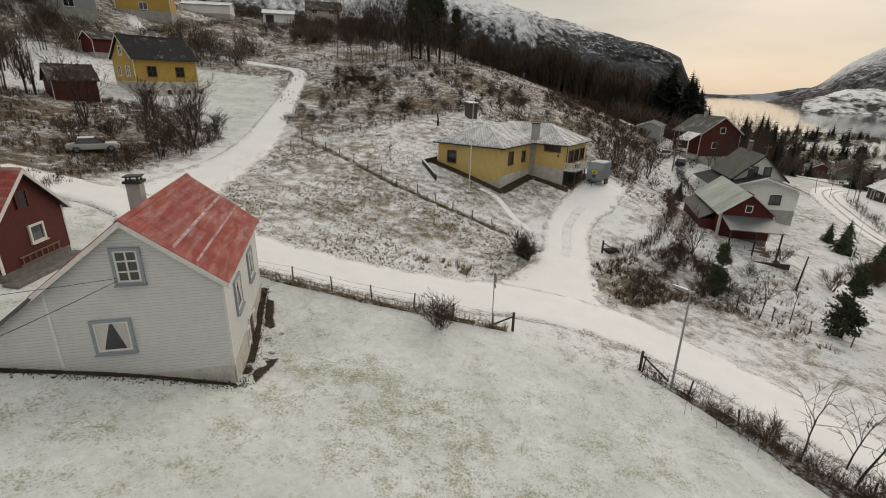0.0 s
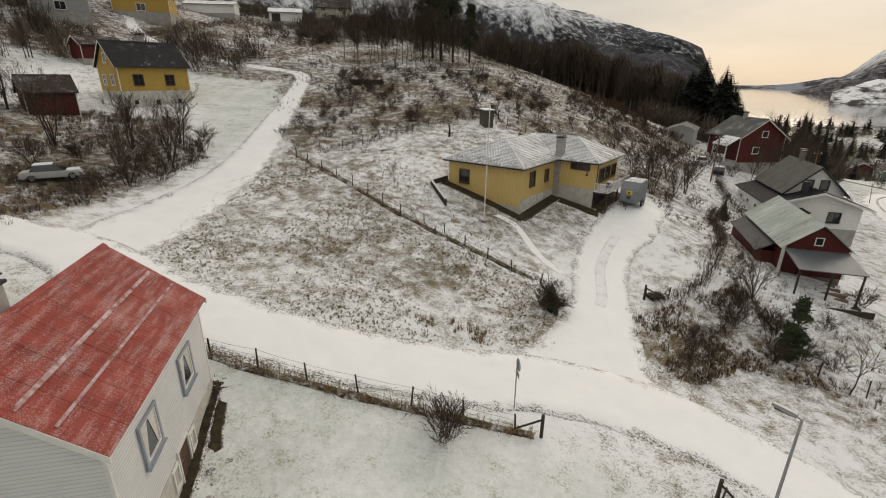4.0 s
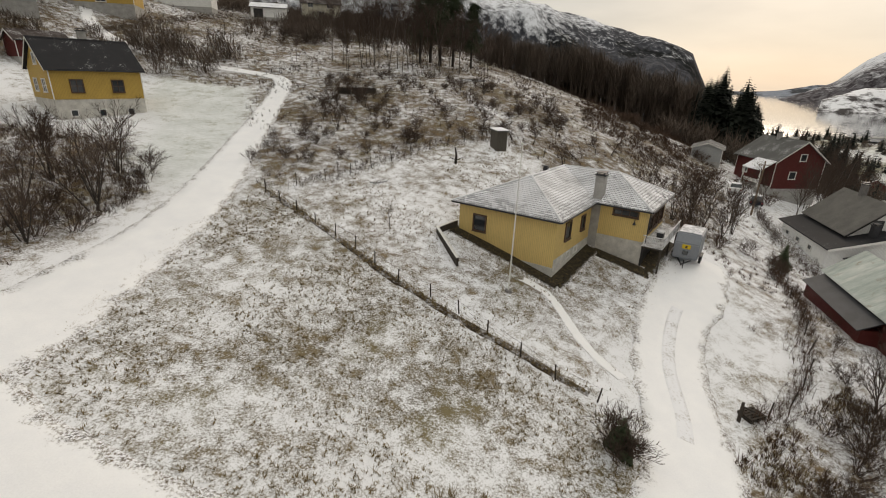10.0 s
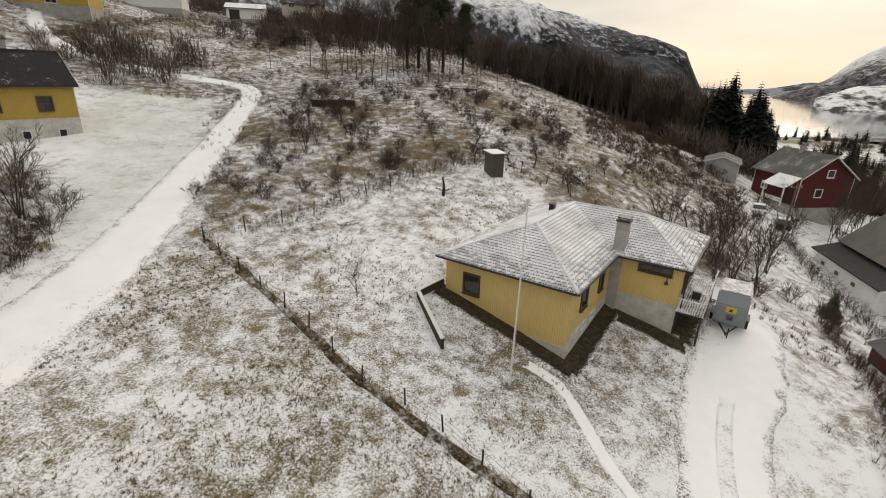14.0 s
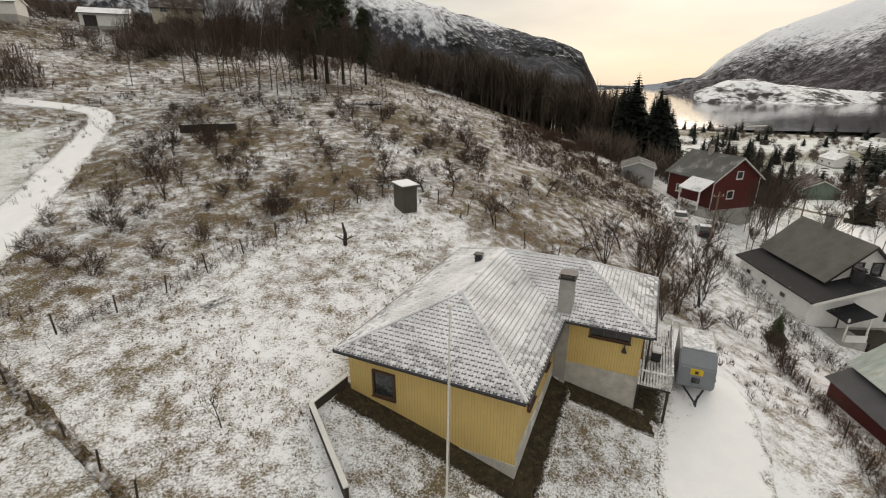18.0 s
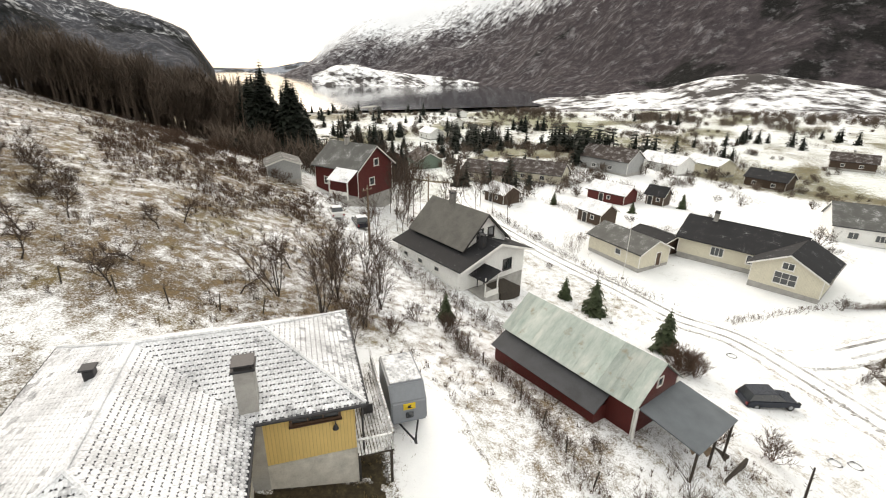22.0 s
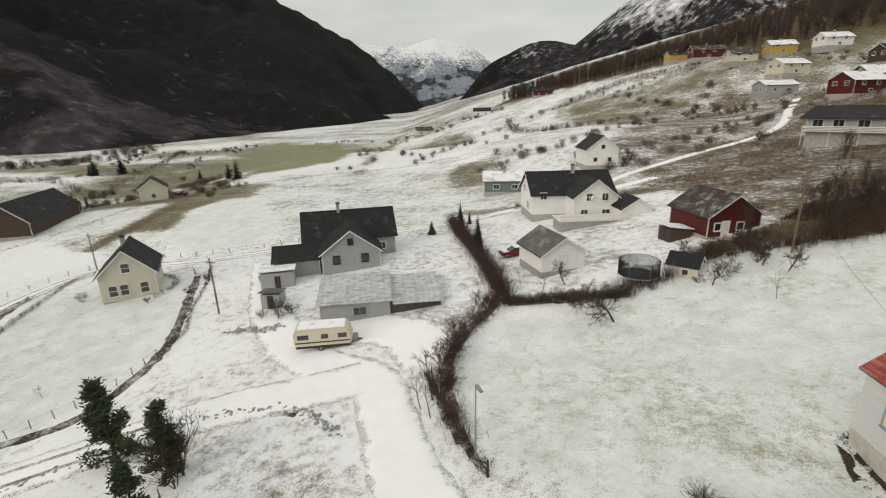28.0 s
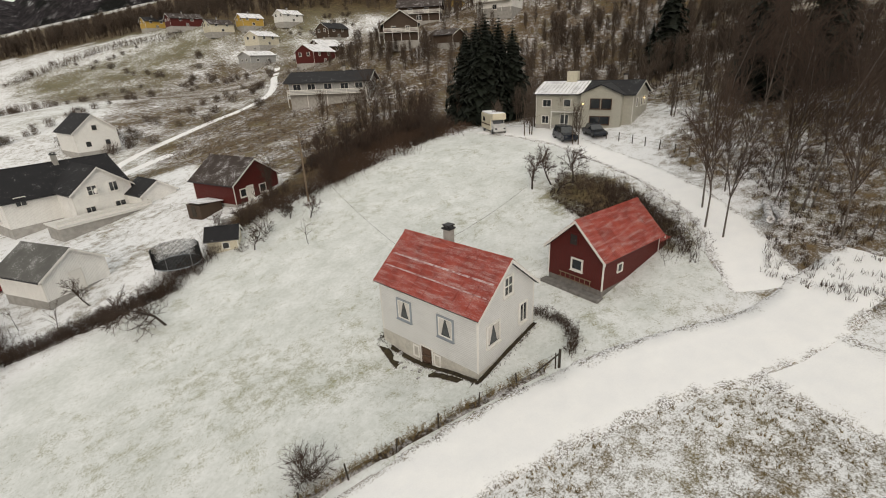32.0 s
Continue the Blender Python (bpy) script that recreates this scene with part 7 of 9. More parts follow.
for i in range(32):
    a, d = radians(rng.uniform(26.5, 34.2)), rng.uniform(112, 150)
    ridge_trees.append((3 + d * math.sin(a), 38 + d * math.cos(a), rng.uniform(1.05, 1.5)))
place(spruces + broad_spruces, ridge_trees, "dark spruces along the hill edge", rng)
place(birches, [(rng.uniform(-24, 6), rng.uniform(113, 124), rng.uniform(0.8, 1.2)) for _ in range(16)], "birches on the hilltop", rng)
place(willows, [(rng.uniform(-21.5, -14), rng.uniform(70, 98), rng.uniform(0.35, 0.6)) for _ in range(9)], "bare trees on the hillside", rng)
place(tall_pines, [(-5.2, 127.5, 1.3), (-2.5, 129, 1.15), (1.5, 131, 0.9), (-7.5, 131, 1.2), (-9.5, 128, 1.1)], "tall pines on the hilltop", rng)
place(spruces, [(81, 125.6, 1.1), (84, 128, 1.25), (86.5, 125, 0.95), (79, 129, 0.9), (88, 130, 1.0), (92, 127, 0.8)], "spruces behind the red house", rng)
place(birches, [(rng.uniform(56, 84), rng.uniform(84, 118), rng.uniform(0.5, 0.9)) for _ in range(18)], "bare trees by the red house", rng)
place(birches, [(50.0, 88.8, 0.75), (46.5, 84.5, 0.7), (54, 90.5, 0.8), (40.3, 82.7, 0.5), (57, 93, 0.7), (61, 97, 0.8), (66, 92, 0.7)], "bare trees by the red house", rng)
place(willows, [(rng.uniform(-41, -23), rng.uniform(-26, -17), rng.uniform(0.4, 0.7)) for _ in range(14)], "bare trees above the lawn", rng)
edge_trees = []
while len(edge_trees) < 24:
    x, y = rng.uniform(-44, -3), rng.uniform(-30, -10)
    if within(np.array(x), np.array(y), THORNS) and math.hypot(x + 7.8, y + 22.4) > 7:
        edge_trees.append((x, y, rng.uniform(0.55, 0.9)))
place(willows, edge_trees, "bare trees along the lawn's upper edge", rng)
place(birches, [(rng.uniform(-44, -26), rng.uniform(-30, -18), rng.uniform(0.5, 0.75)) for _ in range(8)], "bare trees above the lawn", rng)


def hedge(label, pts, h, width, n, seed, material):
    """A clipped or wild hedge: stems and many twigs along a line."""
    r2 = random.Random(seed)
    line = curve_points(pts, 0.8)
    segs = []
    for _ in range(n):
        i = r2.randrange(len(line) - 1)
        p = line[i].lerp(line[i + 1], r2.random())
        o = Vector((p.x + r2.gauss(0, width * 0.3), p.y + r2.gauss(0, width * 0.3), 0))
        o.z = hz(o.x, o.y) - 0.05
        d = Vector((r2.gauss(0, 0.3), r2.gauss(0, 0.3), 1)).normalized()
        tip = o + d * h * r2.uniform(0.6, 1.08)
        k2 = 0.7 if h < 2.3 else 1.0 + h * 0.5
        segs.append((o, tip, 0.018 * k2, 0.007 * k2))
        for _ in range(8 if h < 2.3 else 5):
            b = o.lerp(tip, r2.uniform(0.25, 0.95))
            e = b + Vector((r2.gauss(0, 0.3), r2.gauss(0, 0.3), r2.uniform(0.05, 0.4))) * min(h, 1.4) * 0.6
            segs.append((b, e, 0.012 * k2, 0.005 * k2))
    t = tagged(new("hedge", seg_mesh("hedge", segs, material, 3)), label, "hedge")
    return t


hedge("tall brown leafless hedge between two gardens", [(15.5, -1.0), (19, -8), (24, -18), (30, -29), (35, -39)], 2.25, 2.2, 3000, 1, M["twig"])
hedge("low brown hedge along the lawn's edge", [(2.5, -2.6), (8, -2.0), (15.5, -1.0)], 1.2, 1.3, 1200, 2, M["twig"])
hedge("wild leafless hedge beside the road", [(13.8, 21.4), (16.2, 17.5), (18.2, 12.5), (18.6, 7), (17.4, 1.5), (17, -2.5)], 1.3, 2.0, 560, 3, M["twig_red"])
hedge("rough shrubs along the lawn's upper edge", [(-2, -9.5), (-9, -12), (-17, -13.5), (-26, -15), (-31, -14)], 1.6, 3.2, 800, 4, M["twig_red"])
hedge("brown leafless thicket above the lawn", [(-16, -13.5), (-23, -16.5), (-31, -20), (-38, -19)], 1.9, 5.0, 1900, 24, M["twig_red"])
hedge("tangled bare undergrowth below the lane", [(-24, -21), (-32, -25), (-42, -24)], 2.2, 8.0, 1700, 25, M["twig"])
hedge("leafless garden shrubs at the hedge corner", [(4.5, -3.4), (0.5, -5.0), (-4.5, -9.5)], 1.5, 1.8, 420, 26, M["twig"])
hedge("low clipped hedge round the field", [(55.6, 35.4), (64.4, 31.4), (72.5, 25.5), (79.5, 19.5), (85, 12.5), (88.2, 6.5)], 0.7, 0.7, 700, 5, M["twig"])
hedge("low pinkish garden hedge", [(74.3, 35.4), (76.8, 32.3), (79.5, 29.0)], 1.0, 0.8, 260, 6, M["twig_red"])
hedge("rough growth along the fence by the road", [(-14.5, 28.4), (-9, 27.6), (-3, 26.8), (4, 26.3)], 0.6, 0.5, 420, 7, M["dry_grass"])
hedge("dry growth along the meadow fence", [(-18.5, 61), (-11.5, 55), (-5.6, 49.8), (1.2, 45.2), (6.2, 42)], 0.45, 0.6, 560, 8, M["dry_grass"])
hedge("rough growth along the garden's back fence", [(-18.3, 61), (-11.7, 66.4), (-5.2, 73.8), (2.4, 80)], 0.8, 1.8, 330, 9, M["twig"])
hedge("rough bank growth along the fence", [(15, 42), (19, 44), (24, 50.5), (27.5, 56), (30.1, 62.6), (33, 66)], 0.9, 1.2, 600, 10, M["twig_red"])
hedge("dark leafless thicket beside the drive", [(-29.5, 27.5), (-32, 24.5), (-34.5, 19), (-35.5, 13)], 1.0, 3.2, 900, 13, M["twig"])
hedge("brown growth along the lawn's lower side", [(-22, -21), (-34, -20), (-41, -17), (-46, -22)], 1.1, 3.0, 700, 14, M["twig_red"])
hedge("leafless hedge along the upper lane", [(-64.8, 106.5), (-61.6, 125.4), (-60.3, 146), (-44, 158), (-36, 160)], 1.6, 1.5, 900, 15, M["twig"])
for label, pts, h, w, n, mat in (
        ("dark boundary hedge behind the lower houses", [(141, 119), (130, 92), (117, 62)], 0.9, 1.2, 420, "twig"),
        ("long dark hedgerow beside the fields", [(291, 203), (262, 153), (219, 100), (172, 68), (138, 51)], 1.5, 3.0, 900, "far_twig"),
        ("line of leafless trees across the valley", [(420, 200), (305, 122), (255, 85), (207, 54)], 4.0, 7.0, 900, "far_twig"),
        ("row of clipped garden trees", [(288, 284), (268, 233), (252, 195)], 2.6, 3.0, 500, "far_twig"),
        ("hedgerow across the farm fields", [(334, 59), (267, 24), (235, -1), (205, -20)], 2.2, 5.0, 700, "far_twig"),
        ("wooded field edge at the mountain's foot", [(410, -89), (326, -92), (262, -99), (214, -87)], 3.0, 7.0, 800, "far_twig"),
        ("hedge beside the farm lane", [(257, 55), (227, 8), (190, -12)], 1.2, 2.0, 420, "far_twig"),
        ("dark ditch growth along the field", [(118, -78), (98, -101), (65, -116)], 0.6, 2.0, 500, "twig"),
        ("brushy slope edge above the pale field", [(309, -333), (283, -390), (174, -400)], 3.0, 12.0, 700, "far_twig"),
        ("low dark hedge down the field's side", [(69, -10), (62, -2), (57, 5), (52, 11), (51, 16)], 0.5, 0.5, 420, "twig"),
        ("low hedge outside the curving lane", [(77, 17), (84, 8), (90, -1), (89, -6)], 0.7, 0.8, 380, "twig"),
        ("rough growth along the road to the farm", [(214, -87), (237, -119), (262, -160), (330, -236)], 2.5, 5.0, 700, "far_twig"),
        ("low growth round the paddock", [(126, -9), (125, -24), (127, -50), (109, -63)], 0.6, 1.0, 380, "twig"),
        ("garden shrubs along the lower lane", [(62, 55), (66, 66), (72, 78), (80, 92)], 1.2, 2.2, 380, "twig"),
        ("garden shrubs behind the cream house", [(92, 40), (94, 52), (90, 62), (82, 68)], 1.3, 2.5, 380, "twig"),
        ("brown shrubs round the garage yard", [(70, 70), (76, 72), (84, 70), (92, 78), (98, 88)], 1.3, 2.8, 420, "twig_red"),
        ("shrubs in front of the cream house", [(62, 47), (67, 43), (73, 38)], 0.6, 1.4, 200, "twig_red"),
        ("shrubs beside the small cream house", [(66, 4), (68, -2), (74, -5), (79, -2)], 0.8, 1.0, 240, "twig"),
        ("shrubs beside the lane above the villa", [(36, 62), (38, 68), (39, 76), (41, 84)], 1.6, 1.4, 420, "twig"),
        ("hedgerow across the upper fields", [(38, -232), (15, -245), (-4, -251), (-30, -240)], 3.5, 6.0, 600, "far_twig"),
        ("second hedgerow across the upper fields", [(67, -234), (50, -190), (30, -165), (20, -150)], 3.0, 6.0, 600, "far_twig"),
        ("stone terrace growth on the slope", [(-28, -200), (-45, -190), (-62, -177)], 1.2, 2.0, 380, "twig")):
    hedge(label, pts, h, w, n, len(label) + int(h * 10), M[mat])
for m, ends, n in ((COTTAGE, ((-4.6, -3.35), (4.6, -3.35)), 420), (COTTAGE, ((4.5, -3.2), (4.5, 3.2)), 260), (COTTAGE, ((-4.5, -3.2), (-4.5, 5.2)), 380),
                   (BUNGALOW, ((-0.5, -0.5), (-0.5, 9.4)), 420), (BUNGALOW, ((-0.3, -0.5), (7.0, -0.5)), 340)):
    a, b = (m @ Vector((*e, 0)) for e in ends)
    hedge("dark withered growth at the foot of the wall", [(a.x, a.y), ((a.x + b.x) / 2, (a.y + b.y) / 2), (b.x, b.y)], 0.16, 0.6, n, n, M["bark"])
hedge("low growth along the verge by the gate", [(11.4, 24), (14, 21), (17, 17), (20, 13)], 0.7, 0.8, 380, 12, M["twig"])
drop_proto(birches + spruces + broad_spruces + fruit + willows + shrubs + red_shrubs + saplings + dark_bush + small_spruce + pines + tall_pines + thuja)


def scatter_tufts(name, polys, n, size, material, label, category, seed, blades=6, lean=0.7, avoid=(), wide=0.018):
    """Many tufts of thin blades or twigs on the ground, joined into one mesh."""
    r2 = np.random.RandomState(seed)
    lo = np.min([np.min(p, axis=0) for p in polys], axis=0)
    hi = np.max([np.max(p, axis=0) for p in polys], axis=0)
    pts = r2.uniform(lo, hi, (n * 6, 2))
    keep = np.zeros(len(pts), bool)
    for p in polys:
        keep |= within(pts[:, 0], pts[:, 1], p)
    for p in avoid:
        keep &= ~within(pts[:, 0], pts[:, 1], p)
    clump = np.sin(pts[:, 0] * 0.55 + 1.3 * np.sin(pts[:, 1] * 0.31)) + np.sin(pts[:, 1] * 0.47 + 1.7 * np.sin(pts[:, 0] * 0.23)) + r2.normal(0, 0.9, len(pts))
    keep &= clump > -0.1
    pts = pts[keep][:n]
    k = len(pts)
    base = np.repeat(np.c_[pts, heights(pts[:, 0], pts[:, 1]) - 0.02], blades, axis=0)
    s = np.repeat(r2.uniform(0.5, 1.25, k), blades) * size
    base[:, :2] += r2.normal(0, 0.16, (k * blades, 2)) * s[:, None]
    ang = r2.uniform(0, 2 * np.pi, k * blades)
    ln = r2.uniform(0.1, lean, k * blades)
    tip = base + np.c_[np.cos(ang) * ln, np.sin(ang) * ln, np.ones(k * blades)] * (s * r2.uniform(0.6, 1.0, k * blades))[:, None]
    w = np.c_[-np.sin(ang), np.cos(ang), np.zeros(k * blades)] * wide
    v = np.stack([base - w, base + w, tip], 1).reshape(-1, 3)
    me = bpy.data.meshes.new(name)
    me.from_pydata(v.tolist(), [], np.arange(len(v)).reshape(-1, 3).tolist())
    me.materials.append(material)
    return tagged(new(name, me), label, category, kind="stuff")


SHOULDER = [(18, 92), (30, 86), (42, 94), (46, 108), (60, 128), (40, 140), (22, 118)]
VERGE = THICKET
TUFTS = [(-2.2, 34.4), (1.6, 33.2), (2.4, 35.6), (-0.6, 36.8)]
scatter_tufts("tall_grass", [TUFTS], 60, 0.6, M["dry_grass"], "tall yellow grass tufts in the snow", "grass", 8, 22, 0.6)
scatter_tufts("meadow_grass", [MEADOW], 3600, 0.2, M["dry_grass"], "dry winter grass poking through snow", "grass", 1, 8, 1.5)
scatter_tufts("garden_grass", [GARDEN], 2000, 0.22, M["dry_grass"], "short dry grass poking through snow", "grass", 2, 6)
scatter_tufts("hill_scrub", [HILL], 9500, 0.7, M["twig"], "low leafless scrub over the hillside", "scrub", 3, 9, 0.8)
scatter_tufts("bank_tufts", [BANK], 500, 0.6, M["twig_red"], "sparse brown scrub on the driveway bank", "scrub", 14, 9, 0.8)
scatter_tufts("copse_scrub", [COPSE], 480, 0.6, M["twig_red"], "dense brown scrub between road and driveway", "scrub", 31, 10, 0.9)
scatter_tufts("copse_grass", [COPSE], 900, 0.32, M["dry_grass"], "dry grass under the roadside scrub", "grass", 32, 8, 1.2)
scatter_tufts("thorn_scrub", [THORNS], 3000, 0.9, M["twig"], "dense leafless scrub above the lawn", "scrub", 33, 10, 0.9)
scatter_tufts("bank_scrub", [WOODED], 3000, 0.7, M["twig"], "low leafless scrub on the banks", "scrub", 4, 9, 0.8, [SNOWFIELD])
scatter_tufts("red_scrub", [SHOULDER], 2600, 0.9, M["twig_red"], "reddish scrub on the shoulder of the hill", "scrub", 6, 10, 0.8)
scatter_tufts("upper_scrub", [UPPER], 5200, 0.8, M["twig"], "low leafless scrub among the upper trees", "scrub", 15, 9, 0.8)
scatter_tufts("hill_brush", [HILL], 3600, 0.85, M["twig_red"], "reddish-brown brush over the hillside", "scrub", 16, 10, 0.8)
scatter_tufts("verge_scrub", [(VERGE)], 900, 0.55, M["twig"], "dark scrub along the drive", "scrub", 7, 9, 0.8)
scatter_tufts("slope_scrub", [SLOPE], 11000, 0.6, M["twig"], "brown scrub over the upper slope", "scrub", 5, 10, 1.1, wide=0.014)


def far_woods(name, spots, material, label, kind_of, seed):
    """Distant trees joined into one mesh: cones of drooping sprays or loose bare crowns."""
    r2 = random.Random(seed)
    verts, faces = [], []
    stock = []
    for i in range(5):
        if kind_of == "conifer":
            stock.append(np.array([[tuple(p) for p in tri] for tri in spruce_tris(random.Random(seed + i), 1.0, 0.22, 11, 7)]))
        else:
            tr = []
            q = random.Random(seed + i)
            tall = kind_of == "tall"
            for _ in range(280 if tall else 220):
                a, el = q.uniform(0, 6.28), q.uniform(0.5 if tall else 0.45, 1.35)
                o = np.array((q.gauss(0, 0.05 if tall else 0.17), q.gauss(0, 0.05 if tall else 0.17), q.uniform(0.2, 0.78) if tall else q.uniform(0.02, 0.5)))
                d = np.array((math.cos(a) * math.cos(el), math.sin(a) * math.cos(el), math.sin(el))) * q.uniform(0.12, 0.34 if tall else 0.5)
                w = np.array((-math.sin(a), math.cos(a), 0.1)) * (0.0045 if tall else 0.010)
                if o[2] + d[2] < 1.02:
                    tr.append((o - w, o + w, o + d))
            for _ in range(3 if tall else 1):
                x, y = q.gauss(0, 0.05), q.gauss(0, 0.05)
                tr.append((np.array((x - 0.012, y, 0)), np.array((x + 0.012, y, 0)), np.array((x * 1.5, y * 1.5, 0.95))))
                tr.append((np.array((x, y - 0.012, 0)), np.array((x, y + 0.012, 0)), np.array((x * 1.5, y * 1.5, 0.95))))
            stock.append(np.array(tr))
    out = []
    for x, y, h in spots:
        a = r2.uniform(0, 6.28)
        rot = np.array([[math.cos(a), -math.sin(a), 0], [math.sin(a), math.cos(a), 0], [0, 0, 1]])
        out.append((r2.choice(stock) @ rot.T) * np.array((h * 1.05, h * 1.05, h)) + np.array((x, y, hz(x, y) - 0.1)))
    v = np.concatenate(out).reshape(-1, 3)
    me = bpy.data.meshes.new(name)
    me.from_pydata(v.tolist(), [], np.arange(len(v)).reshape(-1, 3).tolist())
    me.materials.append(material)
    return tagged(new(name, me), label, "woods", kind="stuff")


def in_sector(r2, az0, az1, d0, d1):
    a, d = math.radians(r2.uniform(az0, az1)), r2.uniform(d0, d1)
    return 3 + d * math.sin(a), 43 + d * math.cos(a)


NO_TREES = [SNOWFIELD, LAWN, MEADOW, GARDEN, FIELD, CROFT, PALE, [(42, 40), (100, 40), (120, 70), (70, 85), (42, 70)], [(15, -60), (60, 0), (20, 5), (-2, -50)], [(-22, 30), (-29, 30), (-32, 110), (-22, 110)]]


def groves(r2, az0, az1, d0, d1, clusters, per, h0, h1, length=26, wide=3.0):
    """Rows and clumps of trees within a sector."""
    out = []
    for _ in range(clusters):
        cx, cy = in_sector(r2, az0, az1, d0, d1)
        a = r2.choice((0.9, 0.9, 2.4)) + r2.gauss(0, 0.3)
        for _ in range(per):
            u, v = r2.uniform(-length, length), r2.gauss(0, wide)
            x, y = cx + u * math.cos(a) - v * math.sin(a), cy + u * math.sin(a) + v * math.cos(a)
            if any(within(np.array(x), np.array(y), p) for p in NO_TREES) or hz(x, y) < -14.5:
                continue
            out.append((x, y, r2.uniform(h0, h1)))
    return out


r3 = random.Random(77)


def belt(r2, az0, az1, d0, d1, n, tops):
    """Trees whose crowns make an even skyline: tops gives (bearing, height over the sea) of the crowns."""
    out = []
    for _ in range(n):
        a = r2.uniform(az0, az1)
        d = r2.uniform(d0, d1)
        x, y = 3 + d * math.sin(radians(a)), 38 + d * math.cos(radians(a))
        top = float(np.interp(a, [q[0] for q in tops], [q[1] for q in tops]))
        h = top - hz(x, y) + r2.gauss(0, 1.2)
        out.append((x, y, max(4.0, min(h, 19.0)) * r2.uniform(0.72, 1.0)))
    return out


spots = groves(r3, 36, 58, 110, 330, 18, 6, 3, 9, 12, 7) + groves(r3, 54, 68, 180, 300, 8, 7, 6, 12, 12, 7) + groves(r3, 62, 76, 150, 260, 4, 7, 7, 12, 6, 3) + groves(r3, 75, 150, 200, 420, 14, 5, 4, 9)
spots += groves(r3, 34, 60, 300, 440, 8, 5, 5, 11, 26, 14)
far_woods("far_conifers", spots, M["needle"], "dark conifers scattered over the valley", "conifer", 5)
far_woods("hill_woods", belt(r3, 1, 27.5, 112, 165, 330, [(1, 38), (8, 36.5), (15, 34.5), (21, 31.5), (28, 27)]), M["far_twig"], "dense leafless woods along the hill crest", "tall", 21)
spots = groves(r3, -30, 5, 100, 190, 40, 9, 2.5, 5.5, 8, 5) + groves(r3, -18, -4, 108, 150, 10, 12, 3, 6, 9, 3)
spots += groves(r3, 28, 42, 95, 150, 16, 10, 4, 9, 8, 5)
spots += groves(r3, 38, 80, 95, 430, 80, 9, 2, 5.5) + groves(r3, 80, 165, 160, 430, 50, 14, 1.5, 4, 40, 1.5) + groves(r3, 60, 130, 380, 560, 34, 20, 4, 8, 50, 6)
far_woods("west_woods", groves(r3, 205, 262, 66, 240, 90, 7, 4, 8, 10, 6) + groves(r3, 262, 300, 62, 150, 34, 7, 5, 9, 9, 5), M["far_twig"], "bare young woods on the western slope", "tall", 33)
spots += groves(r3, 168, 205, 110, 320, 22, 10, 2, 4, 30, 1.5) + groves(r3, 278, 325, 70, 140, 20, 7, 3, 6, 10, 5)
front = []
while len(front) < 1100:
    x, y = r3.uniform(-230, 110), r3.uniform(-470, -170)
    if within(np.array(x), np.array(y), FOREST) and (not within(np.array(x + 16), np.array(y + 45), FOREST) or r3.random() < 0.35):
        front.append((x, y, r3.uniform(6, 15)))
far_woods("southern_woods", front, M["far_twig"], "dark leafless forest above the upper fields", "tall", 41)
side = []
while len(side) < 420:
    x, y = r3.uniform(-175, -64), r3.uniform(-124, 24)
    if within(np.array(x), np.array(y), WOODSIDE) and math.hypot(x + 109, y + 86) > 12 and math.hypot(x + 83, y + 92) > 18:
        side.append((x, y, r3.uniform(3.5, 8)))
far_woods("hillside_woods", side, M["far_twig"], "dark leafless trees scattered over the snowy slope", "tall", 43)
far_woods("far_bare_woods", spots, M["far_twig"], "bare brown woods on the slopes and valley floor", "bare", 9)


# ---- fences, poles and small things ----
def strand(bm, pts, r):
    """A thin three-sided cord through the points."""
    rings = [[bm.verts.new(q + Vector(o) * r) for o in ((0, 0, 1), (0.6, 0.6, -0.5), (-0.6, -0.6, -0.5))] for q in pts]
    for a, b in zip(rings, rings[1:]):
        for i in range(3):
            bm.faces.new((a[i], a[(i + 1) % 3], b[(i + 1) % 3], b[i]))
    return bm


def fence(label, pts, step, h, seed, wires=3, post_r=0.05, tilt=4.0, mat="post", square=False, skip=0.0):
    """Posts with wires between them, following the ground."""
    r2 = random.Random(seed)
    line = curve_points(pts, 0.25)
    spots, acc, last = [line[0]], 0.0, line[0]
    for p in line[1:]:
        acc += (p - last).length
        last = p
        if acc >= step:
            spots.append(p)
            acc = 0.0
    t = thing("fence", pose(0, 0, 0), label, "fence")
    tops = []
    for p in spots:
        z = hz(p.x, p.y)
        hh = h * r2.uniform(0.9, 1.1)
        d = Vector((r2.gauss(0, tilt / 57), r2.gauss(0, tilt / 57), 1)).normalized()
        bm = bmesh.new()
        base = Vector((p.x, p.y, z - 0.25))
        tube(bm, base, base + d * (hh + 0.25), post_r, post_r * 0.85, 4 if square else 6)
        part("post", bm, M[mat], t)
        tops.append((base, d, hh + 0.25))
    for k in range(wires):
        f = 0.45 + 0.5 * k / max(1, wires - 1)
        bm = bmesh.new()
        run = []
        for (b0, d0, h0), (b1, d1, h1) in zip(tops, tops[1:]):
            a, b = b0 + d0 * h0 * f, b1 + d1 * h1 * f
            run += [a, (a + b) / 2 - Vector((0, 0, 0.03))]
        run.append(b)
        strand(bm, run, 0.006)
        part("wire", bm, M["dark_metal"], t)
    return t


